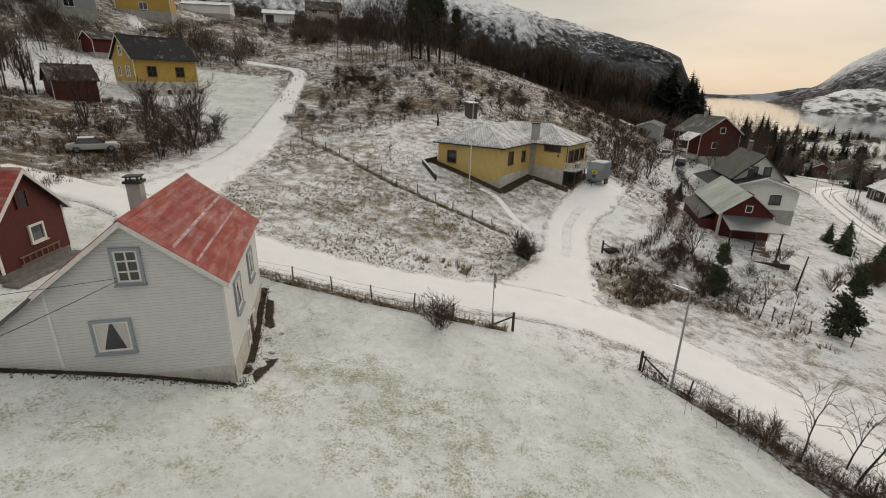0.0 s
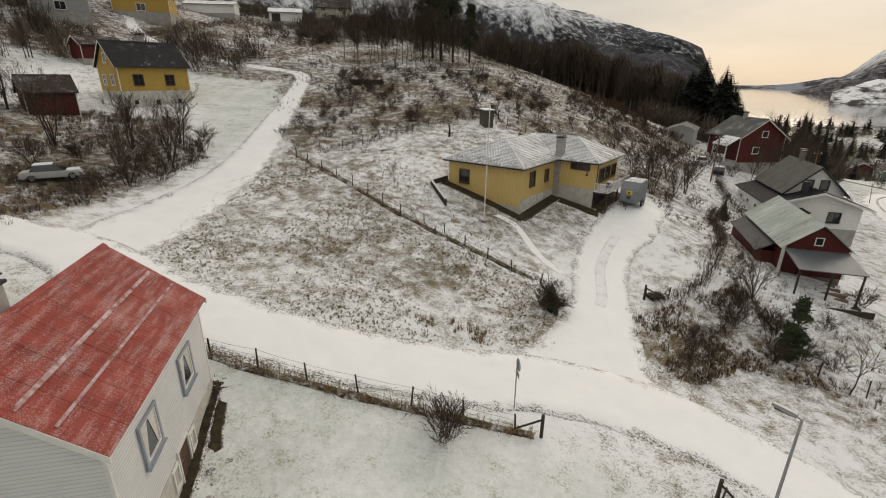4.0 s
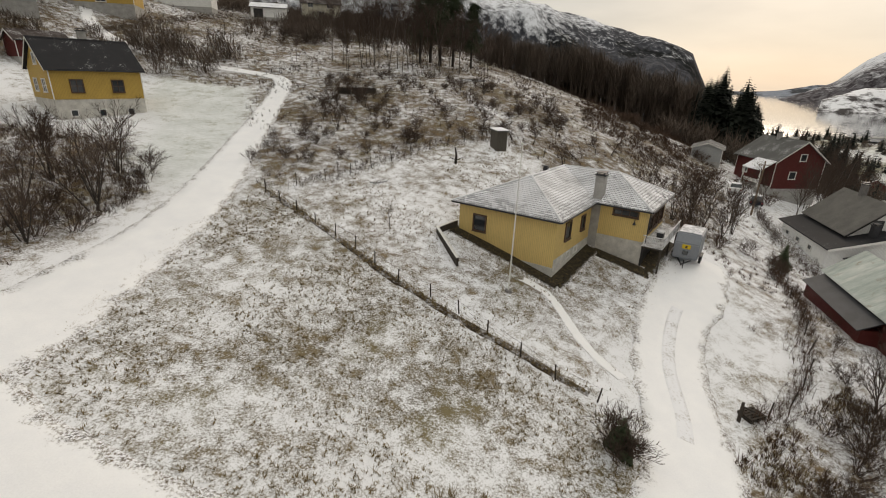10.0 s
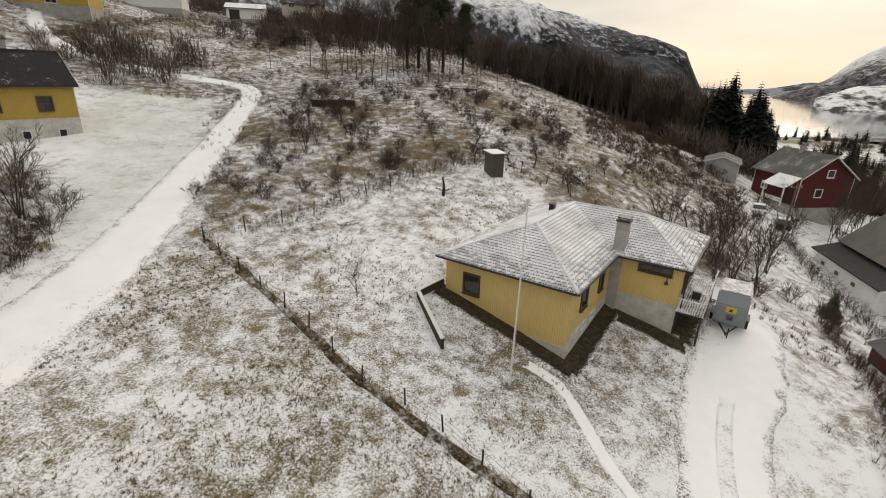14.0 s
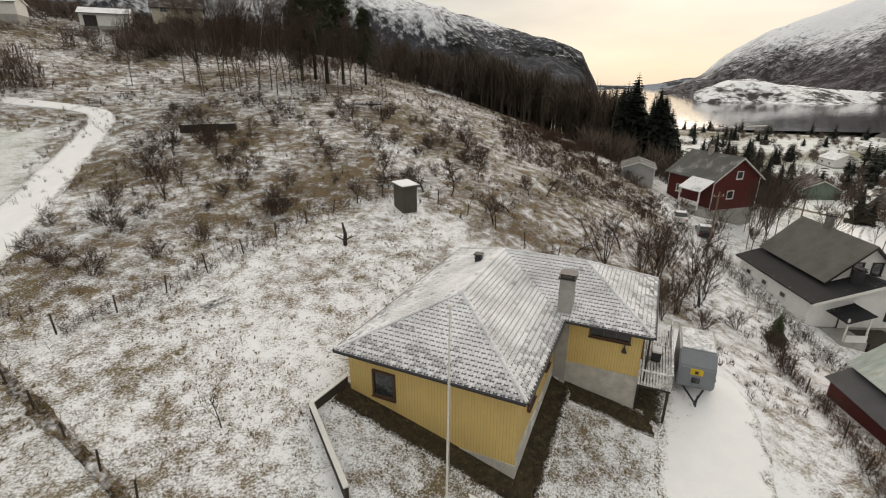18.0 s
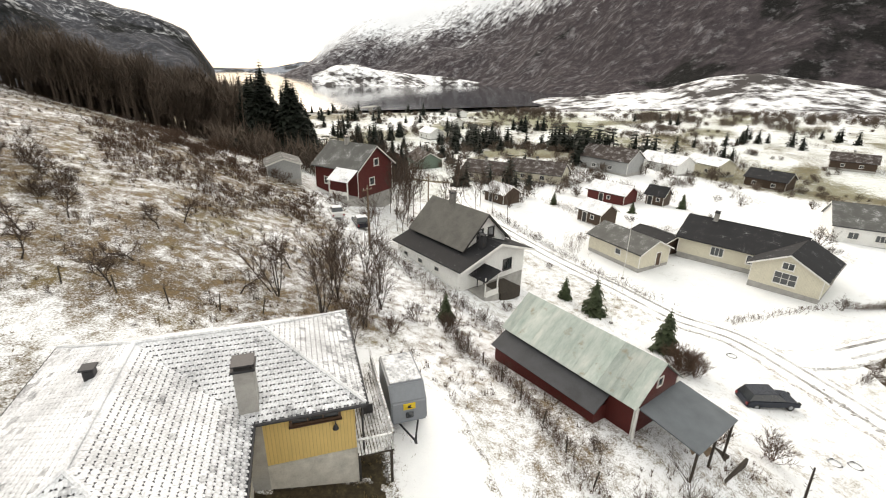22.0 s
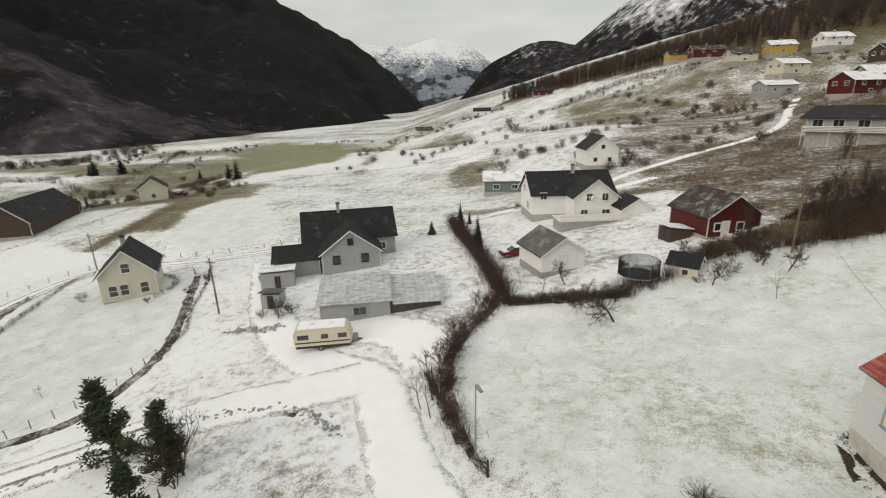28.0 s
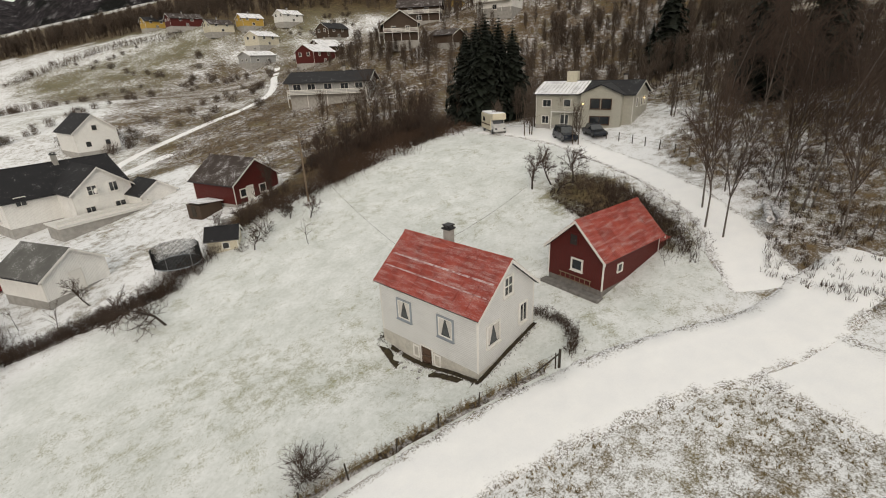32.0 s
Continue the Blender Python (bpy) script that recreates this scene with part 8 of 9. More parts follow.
def rail_end(x, y, ang, label):
    """A braced end post with a slanting stay."""
    t = thing("fence_end", pose(x, y, hz(x, y), 0, 0, ang), label, "fence")
    part("post", tube(bmesh.new(), (0, 0, -0.3), (0, 0, 1.25), 0.085, 0.08, 8), M["post"], t)
    part("stay", tube(bmesh.new(), (0, 0, 1.0), (1.6, 0, 0.1), 0.05, 0.05, 6), M["post"], t)


fence("thin post and wire fence across the snowy meadow", [(-18.3, 60.6), (-11.5, 55), (-8.2, 52.3), (-5.7, 49.8), (-2.1, 48), (1.2, 45.2), (4.1, 42.9), (6.4, 41.6)], 2.3, 1.0, 1)
fence("post and wire fence along the road verge", [(-14.6, 28.9), (-10, 28.0), (-5, 27.4), (0, 26.9), (4.0, 26.5)], 2.4, 1.0, 2)
fence("post and wire fence behind the garden", [(-18.3, 60.8), (-11.7, 66), (-5.2, 73.4), (2.4, 79.6), (9, 78), (14, 74), (20, 71)], 2.6, 1.2, 3)
fence("post and wire fence along the bank", [(14.6, 42.0), (18.2, 43.5), (22, 47), (24.4, 51), (27, 56), (30.1, 62.6), (33, 66), (36, 70)], 2.2, 1.1, 4)
fence("old fence down the lane verge", [(11.4, 24.1), (14.3, 20.8), (17, 17), (19.5, 13)], 2.4, 1.1, 5)
fence("white picket posts round the snowy field", [(54.2, 33.5), (53.4, 30.3), (50.3, 23), (50.8, 16), (52.4, 11.5), (60, 2.5), (66, -4), (71, -8)], 1.6, 0.9, 6, 2, 0.045, 3)
fence("field fence along the farm lane", [(93.5, 10), (94, -4), (87, -12), (78, -15), (66, -21), (54, -30)], 3.0, 1.0, 7, 2, 0.05, 3)
fence("fence along the pine copse", [(22, 37.5), (25, 34.6), (28.5, 32.6), (33, 30)], 2.4, 1.1, 8)
fence("weathered board fence in front of the pale house", [(-46.5, 7), (-46, 13), (-45, 20)], 1.8, 1.0, 9, 3, 0.06, 2)
rail_end(-14.8, 29.0, -14, "stout braced end post of the verge fence")
rail_end(4.2, 26.4, 172, "stout braced post where the fence ends")
rail_end(11.3, 24.2, -45, "leaning braced post at the field gate")
rail_end(14.6, 42.1, 20, "dark gatepost beside the driveway")


def lamp_post(x, y, h, ang):
    t = thing("street_lamp", pose(x, y, hz(x, y), 0, 0, ang), "slim grey street lamp beside the road", "lamp")
    part("pole", tube(bmesh.new(), (0, 0, -0.4), (0.05, 0, h), 0.07, 0.045, 10), M["metal"], t)
    arm = part("arm", tube(bmesh.new(), (0.05, 0, h - 0.02), (0.35, 0, h + 0.06), 0.03, 0.03, 8), M["metal"], t)
    bm = bmesh.new()
    prism(bm, [(0.2, -0.13, h + 0.0), (0.2, 0.13, h + 0.0), (0.2, 0.10, h + 0.16), (0.2, -0.10, h + 0.16)], [(1.0, -0.11, h + 0.08), (1.0, 0.11, h + 0.08), (1.0, 0.07, h + 0.18), (1.0, -0.07, h + 0.18)])
    part("head", bm, M["metal"], t, "flat grey lamp head")
    part("lens", box(0.35, 0.9, -0.09, 0.09, h - 0.02, h + 0.04), M["glass"], t)


lamp_post(12.5, 22.8, 5.7, 130)


def road_sign():
    t = thing("road_sign", pose(3.1, 28.0, hz(3.1, 28.0), 0, 0, 100), "road sign seen edge-on on a thin pole", "sign")
    part("pole", tube(bmesh.new(), (0, 0, -0.3), (0.05, 0, 2.9), 0.032, 0.032, 8), M["metal"], t)
    part("plate", tube(bmesh.new(), (0.0, -0.04, 2.6), (0.0, -0.06, 2.6), 0.32, 0.32, 20), M["metal"], t, "round grey sign plate")
    part("plate", box(-0.22, 0.3, -0.06, -0.04, 1.95, 2.2), M["metal"], t)


road_sign()


def flagpole(x, y, h, label, z=None):
    t = thing("flagpole", pose(x, y, hz(x, y) if z is None else z), label, "flagpole")
    part("pole", tube(bmesh.new(), (0, 0, -0.3), (0.12, 0.05, h), 0.055, 0.028, 10), M["white_paint"], t)
    bm = bmesh.new()
    bmesh.ops.create_uvsphere(bm, u_segments=10, v_segments=8, radius=0.1)
    bmesh.ops.translate(bm, vec=(0.12, 0.05, h + 0.08), verts=bm.verts)
    part("ball", bm, M["white_paint"], t, smooth=True)
    part("foot", tube(bmesh.new(), (0, 0, -0.1), (0, 0, 0.12), 0.28, 0.22, 10), M["stone"], t)
    part("line", tube(bmesh.new(), (0.09, 0, 0.9), (0.18, 0.05, h - 0.1), 0.006, 0.006, 3), M["white_paint"], t)


flagpole(2.4, 50.6, 10.2, "tall white flagpole in the snowy garden")
flagpole(66.6, 60.8, 8.0, "white flagpole beside the lower lane")
flagpole(52.0, 57.4, 6.0, "thin white pole in the lower garden")


def utility_pole(x, y, h, label="weathered wooden utility pole"):
    t = thing("utility_pole", pose(x, y, hz(x, y)), label, "pole")
    part("pole", tube(bmesh.new(), (0, 0, -0.5), (0.06, 0.03, h), 0.13, 0.09, 10), M["wood"], t)
    part("crossarm", box(-0.7, 0.7, -0.05, 0.05, h - 0.6, h - 0.48), M["wood"], t)
    for x2 in (-0.6, 0.0, 0.6):
        part("insulator", tube(bmesh.new(), (x2, 0, h - 0.48), (x2, 0, h - 0.3), 0.035, 0.03, 8), M["white_paint"], t)


for px, py, ph in ((51.8, 5.6, 7.5), (-13.5, -10.5, 8.0), (62, 93, 8), (92, -6, 7), (40, 84, 7.5)):
    utility_pole(px, py, ph)


def wire_line(a, b, sag, name, label):
    t = bmesh.new()
    a, b = Vector(a), Vector(b)
    pts = [a.lerp(b, i / 14) - Vector((0, 0, sag * 4 * (i / 14) * (1 - i / 14))) for i in range(15)]
    strand(t, pts, 0.014)
    tagged(link(name, t, M["dark_metal"]), label, "cable")


wire_line((-12.2, 17.0, 15.3), (-13.5, -10.5, 19.6), 0.8, "cable", "thin black cable hanging from the white house")
wire_line((-12.2, 17.0, 15.4), (-34, 8, 16.5), 0.6, "cable", "thin black cable slung over the lawn")




def outhouse():
    t = thing("outhouse", pose(3.6, 77.6, hz(3.6, 77.6), 0, 0, 28), "small weathered wooden outhouse with a snowy roof", "shed")
    for i in range(8):
        part("board", box(-0.72 + i * 0.18, -0.72 + i * 0.18 + 0.168, -0.74, -0.70, -0.3, 2.1), M["board_grey"], t)
    part("body", box(-0.72, 0.72, -0.70, 0.72, -0.4, 2.1), M["board_grey"], t)
    bm = bmesh.new()
    slab(bm, [(-0.88, -0.9, 2.12), (0.88, -0.9, 2.12), (0.88, 0.88, 2.32), (-0.88, 0.88, 2.32)], 0.08)
    part("roof", bm, M["roof_grey"], t)
    bm = bmesh.new()
    slab(bm, [(-0.84, -0.86, 2.205), (0.84, -0.86, 2.205), (0.84, 0.84, 2.4), (-0.84, 0.84, 2.4)], 0.05)
    part("snow", bm, M["roof_snowcap"], t, "thin snow on the roof")
    part("door", box(0.72, 0.76, -0.36, 0.36, 0.0, 1.85), M["post"], t)


outhouse()


def stump():
    r2 = random.Random(4)
    t = thing("dead_stump", pose(-1.5, 71.3, hz(-1.5, 71.3)), "broken dark tree stump with a few stubs", "stump")
    part("stem", tube(tube(bmesh.new(), (0, 0, -0.2), (0.05, 0, 0.9), 0.17, 0.12, 8), (0.05, 0, 0.9), (-0.1, 0.05, 1.7), 0.12, 0.06, 8), M["bark"], t)
    for a in (20, 150, 260):
        part("stub", tube(bmesh.new(), (0, 0, 0.35), (0.75 * math.cos(radians(a)), 0.75 * math.sin(radians(a)), 0.6), 0.06, 0.03, 6), M["bark"], t)


stump()


M["snowy_log"] = snowy("snowy_logs", (0.12, 0.10, 0.085), 0.5, 0.9, 1.5, 6.0)


def timber_stack(x, y, ang, n, length, label, name="log_pile", r=0.11):
    t = thing(name, pose(x, y, hz(x, y), 0, 0, ang), label, "wood")
    r2 = random.Random(int(abs(x * 10)))
    for i in range(n):
        o = Vector((r2.uniform(-0.2, 0.2), (i % 4 - 1.5) * r * 2.1, r + (i // 4) * r * 1.8))
        d = Vector((length / 2, r2.uniform(-0.15, 0.15), 0.02))
        d.rotate(Matrix.Rotation(r2.uniform(-0.25, 0.25), 3, "Z"))
        part("log", tube(bmesh.new(), o - d, o + d, r * r2.uniform(0.8, 1.1), r, 8), M["snowy_log"], t)


timber_stack(-8.8, 64.8, 35, 4, 1.6, "small pile of dark logs dusted with snow", r=0.07)
timber_stack(-38.6, 30.0, 25, 3, 6.5, "fallen snow-covered trunks beside the drive", r=0.28)
timber_stack(0.5, 112.0, -40, 2, 8.0, "long felled trunk lying on the hillside", r=0.16)


def cold_frames():
    for i, (dx, w) in enumerate(((-2.0, 1.9), (0.0, 1.5), (1.9, 1.9))):
        t = thing("garden_box", pose(-17.0 + dx * 0.98, 96.6 + dx * 0.12, hz(-17.0 + dx, 96.6), 0, 0, 7), "low dark timber box with snow inside", "box", "timber boxes on the hill")
        for s in (-1, 1):
            part("side", box(-w / 2, w / 2, s * 0.6 - 0.03, s * 0.6 + 0.03, -0.2, 0.75), M["post"], t)
            part("end", box(s * w / 2 - 0.03, s * w / 2 + 0.03, -0.57, 0.57, -0.2, 0.75), M["post"], t)
        part("snow", box(-w / 2 + 0.03, w / 2 - 0.03, -0.57, 0.57, 0.0, 0.73), M["roof_snowcap"], t)


cold_frames()


def pallet(x, y, ang):
    t = thing("pallet", pose(x, y, hz(x, y), 0, 0, ang), "dark wooden pallet stack with snow on top", "pallet")
    for k in range(2):
        z = 0.05 + k * 0.16
        for i in range(5):
            part("slat", box(-0.6, 0.6, -0.42 + i * 0.19, -0.30 + i * 0.19, z + 0.1, z + 0.125), M["post"], t)
        for i in (-0.5, 0, 0.5):
            part("bearer", box(i - 0.05, i + 0.05, -0.42, 0.5, z, z + 0.1), M["post"], t)


pallet(15.6, 42.5, 20)


M["snowy_ring"] = snowy("snowy_rubber", (0.03, 0.03, 0.03), 0.4, 0.8, 2.0, 8.0)


def tyres(x, y, r, label):
    bm = bmesh.new()
    k = 18
    ring = []
    for i in range(k):
        a = 2 * math.pi * i / k
        ring.append([bm.verts.new(((r + 0.06 * math.cos(b)) * math.cos(a), (r + 0.06 * math.cos(b)) * math.sin(a), 0.03 + 0.06 * math.sin(b))) for b in (0, 1.57, 3.14, 4.71)])
    for i in range(k):
        for j in range(4):
            bm.faces.new((ring[i][j], ring[(i + 1) % k][j], ring[(i + 1) % k][(j + 1) % 4], ring[i][(j + 1) % 4]))
    bmesh.ops.recalc_face_normals(bm, faces=bm.faces)
    o = link("garden_ring", bm, M["snowy_ring"], None, "", True)
    o.matrix_basis = pose(x, y, hz(x, y))
    tagged(o, label, "tyre", "rings on the lower lawn")


for x, y in ((41.7, 36.3), (40.9, 37.5), (38.5, 34.0), (42, 33.6)):
    tyres(x, y, 0.42, "dark ring lying in the snow")
tyres(54.0, 45.5, 0.45, "dark round cover on the snowy lane")


def dead_post():
    t = thing("snag_tree", pose(31.6, 39.7, hz(31.6, 39.7), 0, 4, 0), "bare lopped tree standing in the snow", "tree")
    part("stem", tube(bmesh.new(), (0, 0, -0.3), (0.1, 0.1, 3.3), 0.09, 0.05, 8), M["bark"], t)
    r2 = random.Random(3)
    for i in range(16):
        z = 0.5 + i * 0.17
        a = r2.uniform(0, 6.28)
        part("stub", tube(bmesh.new(), (0.03 * z, 0.03 * z, z), (0.03 * z + 0.25 * math.cos(a), 0.03 * z + 0.25 * math.sin(a), z + 0.15), 0.02, 0.01, 4), M["bark"], t)


dead_post()


def stone_wall(label, pts, n, h, seed):
    """A low rubble wall: many stones heaped along a line."""
    r2 = random.Random(seed)
    line = curve_points(pts, 0.5)
    t = thing("stone_wall", pose(0, 0, 0), label, "wall")
    stock = []
    for k in range(5):
        bm = bmesh.new()
        bmesh.ops.create_icosphere(bm, subdivisions=1, radius=0.5)
        for v in bm.verts:
            v.co *= r2.uniform(0.75, 1.2)
            v.co.z *= 0.7
        me = bpy.data.meshes.new("stone")
        bm.to_mesh(me)
        bm.free()
        me.materials.append(M["stone_snow"])
        stock.append(me)
    for i in range(n):
        p = line[int(i / n * (len(line) - 1))]
        s = r2.uniform(0.22, 0.5)
        o = new("stone", r2.choice(stock))
        o.parent = t
        x, y = p.x + r2.gauss(0, 0.28), p.y + r2.gauss(0, 0.28)
        o.matrix_basis = pose(x, y, hz(x, y) + r2.uniform(-0.1, h), r2.uniform(-20, 20), r2.uniform(-20, 20), r2.uniform(0, 360)) @ Matrix.Diagonal((s * 1.2, s, s * 0.8, 1))


M["stone_snow"] = snowy("snowy_stones", (0.10, 0.085, 0.07), 0.42, 0.9, 1.5, 6.0)
stone_wall("low rubble wall half under snow beside the lane", [(52.4, 38.4), (47.7, 33.9), (42.6, 28.9), (38.4, 23.8), (32.8, 20.6), (27.7, 20.3), (23.2, 22.3)], 300, 0.12, 5)
stone_wall("dark stones round the white house's cellar steps", [(-9.2, 19.6), (-8.4, 20.2), (-8.6, 22.0), (-9.2, 23.0)], 14, 0.0, 6)
stone_wall("garden rockery dusted with snow", [(44.5, 88.5), (42.5, 86), (41.8, 82.5)], 30, 0.3, 7)
stone_wall("rockery beside the caravan yard", [(46.6, 9.4), (43.5, 8.6), (41.7, 8.3), (40.3, 6.7)], 70, 0.4, 8)
hedge("low dark hedge curving behind the white house", [(-17.6, 24.1), (-18.0, 26), (-17.4, 27.8), (-16.0, 28.8)], 0.7, 0.6, 260, 19, M["twig"])


# ---- vehicles ----
def wheel(parent, x, y, r, w=0.2):
    s = 1 if y > 0 else -1
    ty = part("wheel", tube(bmesh.new(), (x, y - w / 2, r), (x, y + w / 2, r), r, r, 18), M["rubber"], parent)
    part("rim", tube(bmesh.new(), (x, y + s * (w / 2 - 0.01), r), (x, y + s * (w / 2 + 0.015), r), r * 0.6, r * 0.55, 14), M["metal"], ty)


def car(name, x, y, ang, length, width, height, paint, label, estate=False, snow=False, category="car"):
    t = thing(name, pose(x, y, hz(x, y) + 0.02, 0, 0, ang), label, category)
    L, W, H = length / 2, width / 2, height
    belt = H * 0.6
    tail = -L + (0.15 if estate else 0.75)
    side = [(-L, 0.3), (-L + 0.08, belt * 0.98), (-L + 0.55, belt * 1.04), (L - 1.35, belt * 1.0), (L - 0.25, belt * 0.82), (L, belt * 0.55), (L - 0.04, 0.3)]
    bm = bmesh.new()
    prism(bm, [(a, -W, b) for a, b in side], [(a, W, b) for a, b in side])
    bmesh.ops.recalc_face_normals(bm, faces=bm.faces)
    bmesh.ops.bevel(bm, geom=[e for e in bm.edges], offset=0.06, segments=2, affect="EDGES")
    part("body", bm, M[paint], t, smooth=False)
    cab = [(tail, belt), (tail + 0.35, H - 0.04), (L - 2.1, H), (L - 1.25, belt)]
    bm = bmesh.new()
    prism(bm, [(a, -W * 0.93 if b < H - 0.1 else -W * 0.76, b) for a, b in cab], [(a, W * 0.93 if b < H - 0.1 else W * 0.76, b) for a, b in cab])
    bmesh.ops.recalc_face_normals(bm, faces=bm.faces)
    part("cabin_glass", bm, M["glass"], t)
    rb = box(tail + 0.3, L - 2.05, -W * 0.78, W * 0.78, H - 0.04, H + 0.03, None, 0.02)
    part("roof", rb, M["roof_snowcap"] if snow else M[paint], t, "snow-covered roof" if snow else "")
    if snow:
        part("bonnet_snow", box(L - 1.2, L - 0.3, -W * 0.85, W * 0.85, belt * 0.93, belt * 1.0, None, 0.03), M["roof_snowcap"], t)
    for a in (L - 0.85, -L + 0.85):
        for s in (-1, 1):
            wheel(t, a, s * (W - 0.1), 0.32)
    for s in (-1, 1):
        part("headlight", box(L - 0.06, L + 0.01, s * W * 0.75 - 0.16, s * W * 0.75 + 0.16, belt * 0.6, belt * 0.75), M["glass"], t)
        part("tail_light", box(-L - 0.01, -L + 0.05, s * W * 0.82 - 0.1, s * W * 0.82 + 0.1, belt * 0.6, belt * 0.85), M["car_red"], t)
    return t


car("estate_car", 46.4, 42.0, -52, 4.6, 1.8, 1.5, "car_dark", "dark blue estate car parked in the snow", True)
car("old_saloon", -34.3, 46.6, 35, 4.4, 1.7, 1.38, "car_white", "old pale car parked under bare trees", False, True)
car("dark_suv", -44.6, 2.0, 62, 4.7, 1.9, 1.75, "car_dark", "large dark car outside the pale house", True, False)
car("dark_car", -47.2, 4.6, 62, 4.3, 1.75, 1.45, "car_dark", "dark car parked behind another", False)
car("red_car", 18.2, -17.0, 30, 4.0, 1.65, 1.4, "car_red", "red car beside the white garage", False, True)
car("white_van", 54.0, -6.5, 120, 4.8, 1.9, 1.95, "car_white", "white van parked by the grey house", True, True, "van")


M["dusted_panel"] = snowy("dusted_panel", (0.26, 0.28, 0.31), 0.5, 0.7, 1.2, 7.0)


def horse_trailer():
    t = thing("horse_trailer", pose(18.7, 58.7, hz(18.7, 58.7), 0, 0, 236), "grey horse trailer with a yellow sign on its front", "trailer")
    bm = bmesh.new()
    prof = [(-1.9, 0.45), (1.35, 0.45), (1.65, 0.7), (1.5, 1.85), (0.85, 2.6), (-1.9, 2.62)]
    prism(bm, [(a, -0.95, b) for a, b in prof], [(a, 0.95, b) for a, b in prof])
    bmesh.ops.recalc_face_normals(bm, faces=bm.faces)
    bmesh.ops.bevel(bm, geom=[e for e in bm.edges], offset=0.08, segments=2, affect="EDGES")
    part("body", bm, M["grey_panel"], t)
    part("roof_snow", box(-1.75, 0.78, -0.84, 0.84, 2.59, 2.645, None, 0.02), M["dusted_panel"], t, "thin snow on the roof")
    sgn = part("sign", box(1.53, 1.57, -0.32, 0.32, 1.42, 1.78), M["yellow_sign"], t, "yellow plate with a black shape")
    bm = bmesh.new()
    prism(bm, [(1.575, -0.1, 1.5), (1.575, 0.14, 1.5), (1.575, 0.05, 1.6), (1.575, 0.12, 1.7), (1.575, -0.08, 1.66)], [(1.582, -0.1, 1.5), (1.582, 0.14, 1.5), (1.582, 0.05, 1.6), (1.582, 0.12, 1.7), (1.582, -0.08, 1.66)])
    part("mark", bm, M["black"], sgn)
    part("window", box(1.60, 1.64, -0.2, 0.2, 0.92, 1.28, None, 0.03), M["glass"], t)
    for s in (-1, 1):
        part("mudguard", box(-0.75, 0.55, s * 1.06 - 0.13, s * 1.06 + 0.13, 0.62, 0.70, None, 0.02), M["dark_metal"], t)
        for x in (-0.45, 0.25):
            wheel(t, x, s * 1.06, 0.3, 0.18)
        part("drawbar", tube(bmesh.new(), (1.4, s * 0.5, 0.45), (2.75, 0, 0.42), 0.05, 0.05, 6), M["dark_metal"], t)
    part("jockey_wheel", tube(bmesh.new(), (2.5, 0.12, 0.0), (2.5, 0.12, 0.75), 0.04, 0.04, 8), M["dark_metal"], t)
    part("coupling", box(2.65, 2.95, -0.06, 0.06, 0.38, 0.5), M["dark_metal"], t)


horse_trailer()


def caravan():
    t = thing("caravan", pose(32.8, 10.0, hz(32.8, 10.0), 0, 0, 208), "cream touring caravan with snow on its roof", "caravan")
    bm = bmesh.new()
    prof = [(-2.9, 0.55), (2.8, 0.55), (3.0, 1.1), (2.75, 2.1), (2.4, 2.5), (-2.6, 2.5), (-3.0, 2.0)]
    prism(bm, [(a, -1.1, b) for a, b in prof], [(a, 1.1, b) for a, b in prof])
    bmesh.ops.recalc_face_normals(bm, faces=bm.faces)
    bmesh.ops.bevel(bm, geom=[e for e in bm.edges], offset=0.09, segments=2, affect="EDGES")
    part("body", bm, M["cream_panel"], t)
    part("snow", box(-2.5, 2.3, -1.0, 1.0, 2.47, 2.6, None, 0.05), M["roof_snowcap"], t, "smooth snow on the roof")
    for s in (-1, 1):
        part("stripe", box(-2.8, 2.8, s * 1.10 - 0.012, s * 1.10 + 0.012, 0.95, 1.1), M["brown_paint"], t)
        part("skirt", box(-2.8, 2.75, s * 1.08 - 0.03, s * 1.08 + 0.03, 0.4, 0.6), M["dark_metal"], t)
        for x, w in ((-2.0, 1.1), (0.2, 0.7), (2.0, 0.9)):
            part("window", box(x - w / 2, x + w / 2, s * 1.11 - 0.02, s * 1.11 + 0.02, 1.4, 1.9), M["glass"], t)
        wheel(t, -0.3, s * 0.98, 0.32)
        part("drawbar", tube(bmesh.new(), (2.7, s * 0.5, 0.5), (4.0, 0, 0.48), 0.05, 0.05, 6), M["dark_metal"], t)
    for x in (-1.2, 0.9):
        part("roof_hatch", box(x - 0.25, x + 0.25, -0.25, 0.25, 2.6, 2.68, None, 0.02), M["white_paint"], t)
    part("gas_box", box(2.95, 3.5, -0.55, 0.55, 0.55, 1.0, None, 0.04), M["metal"], t)


caravan()


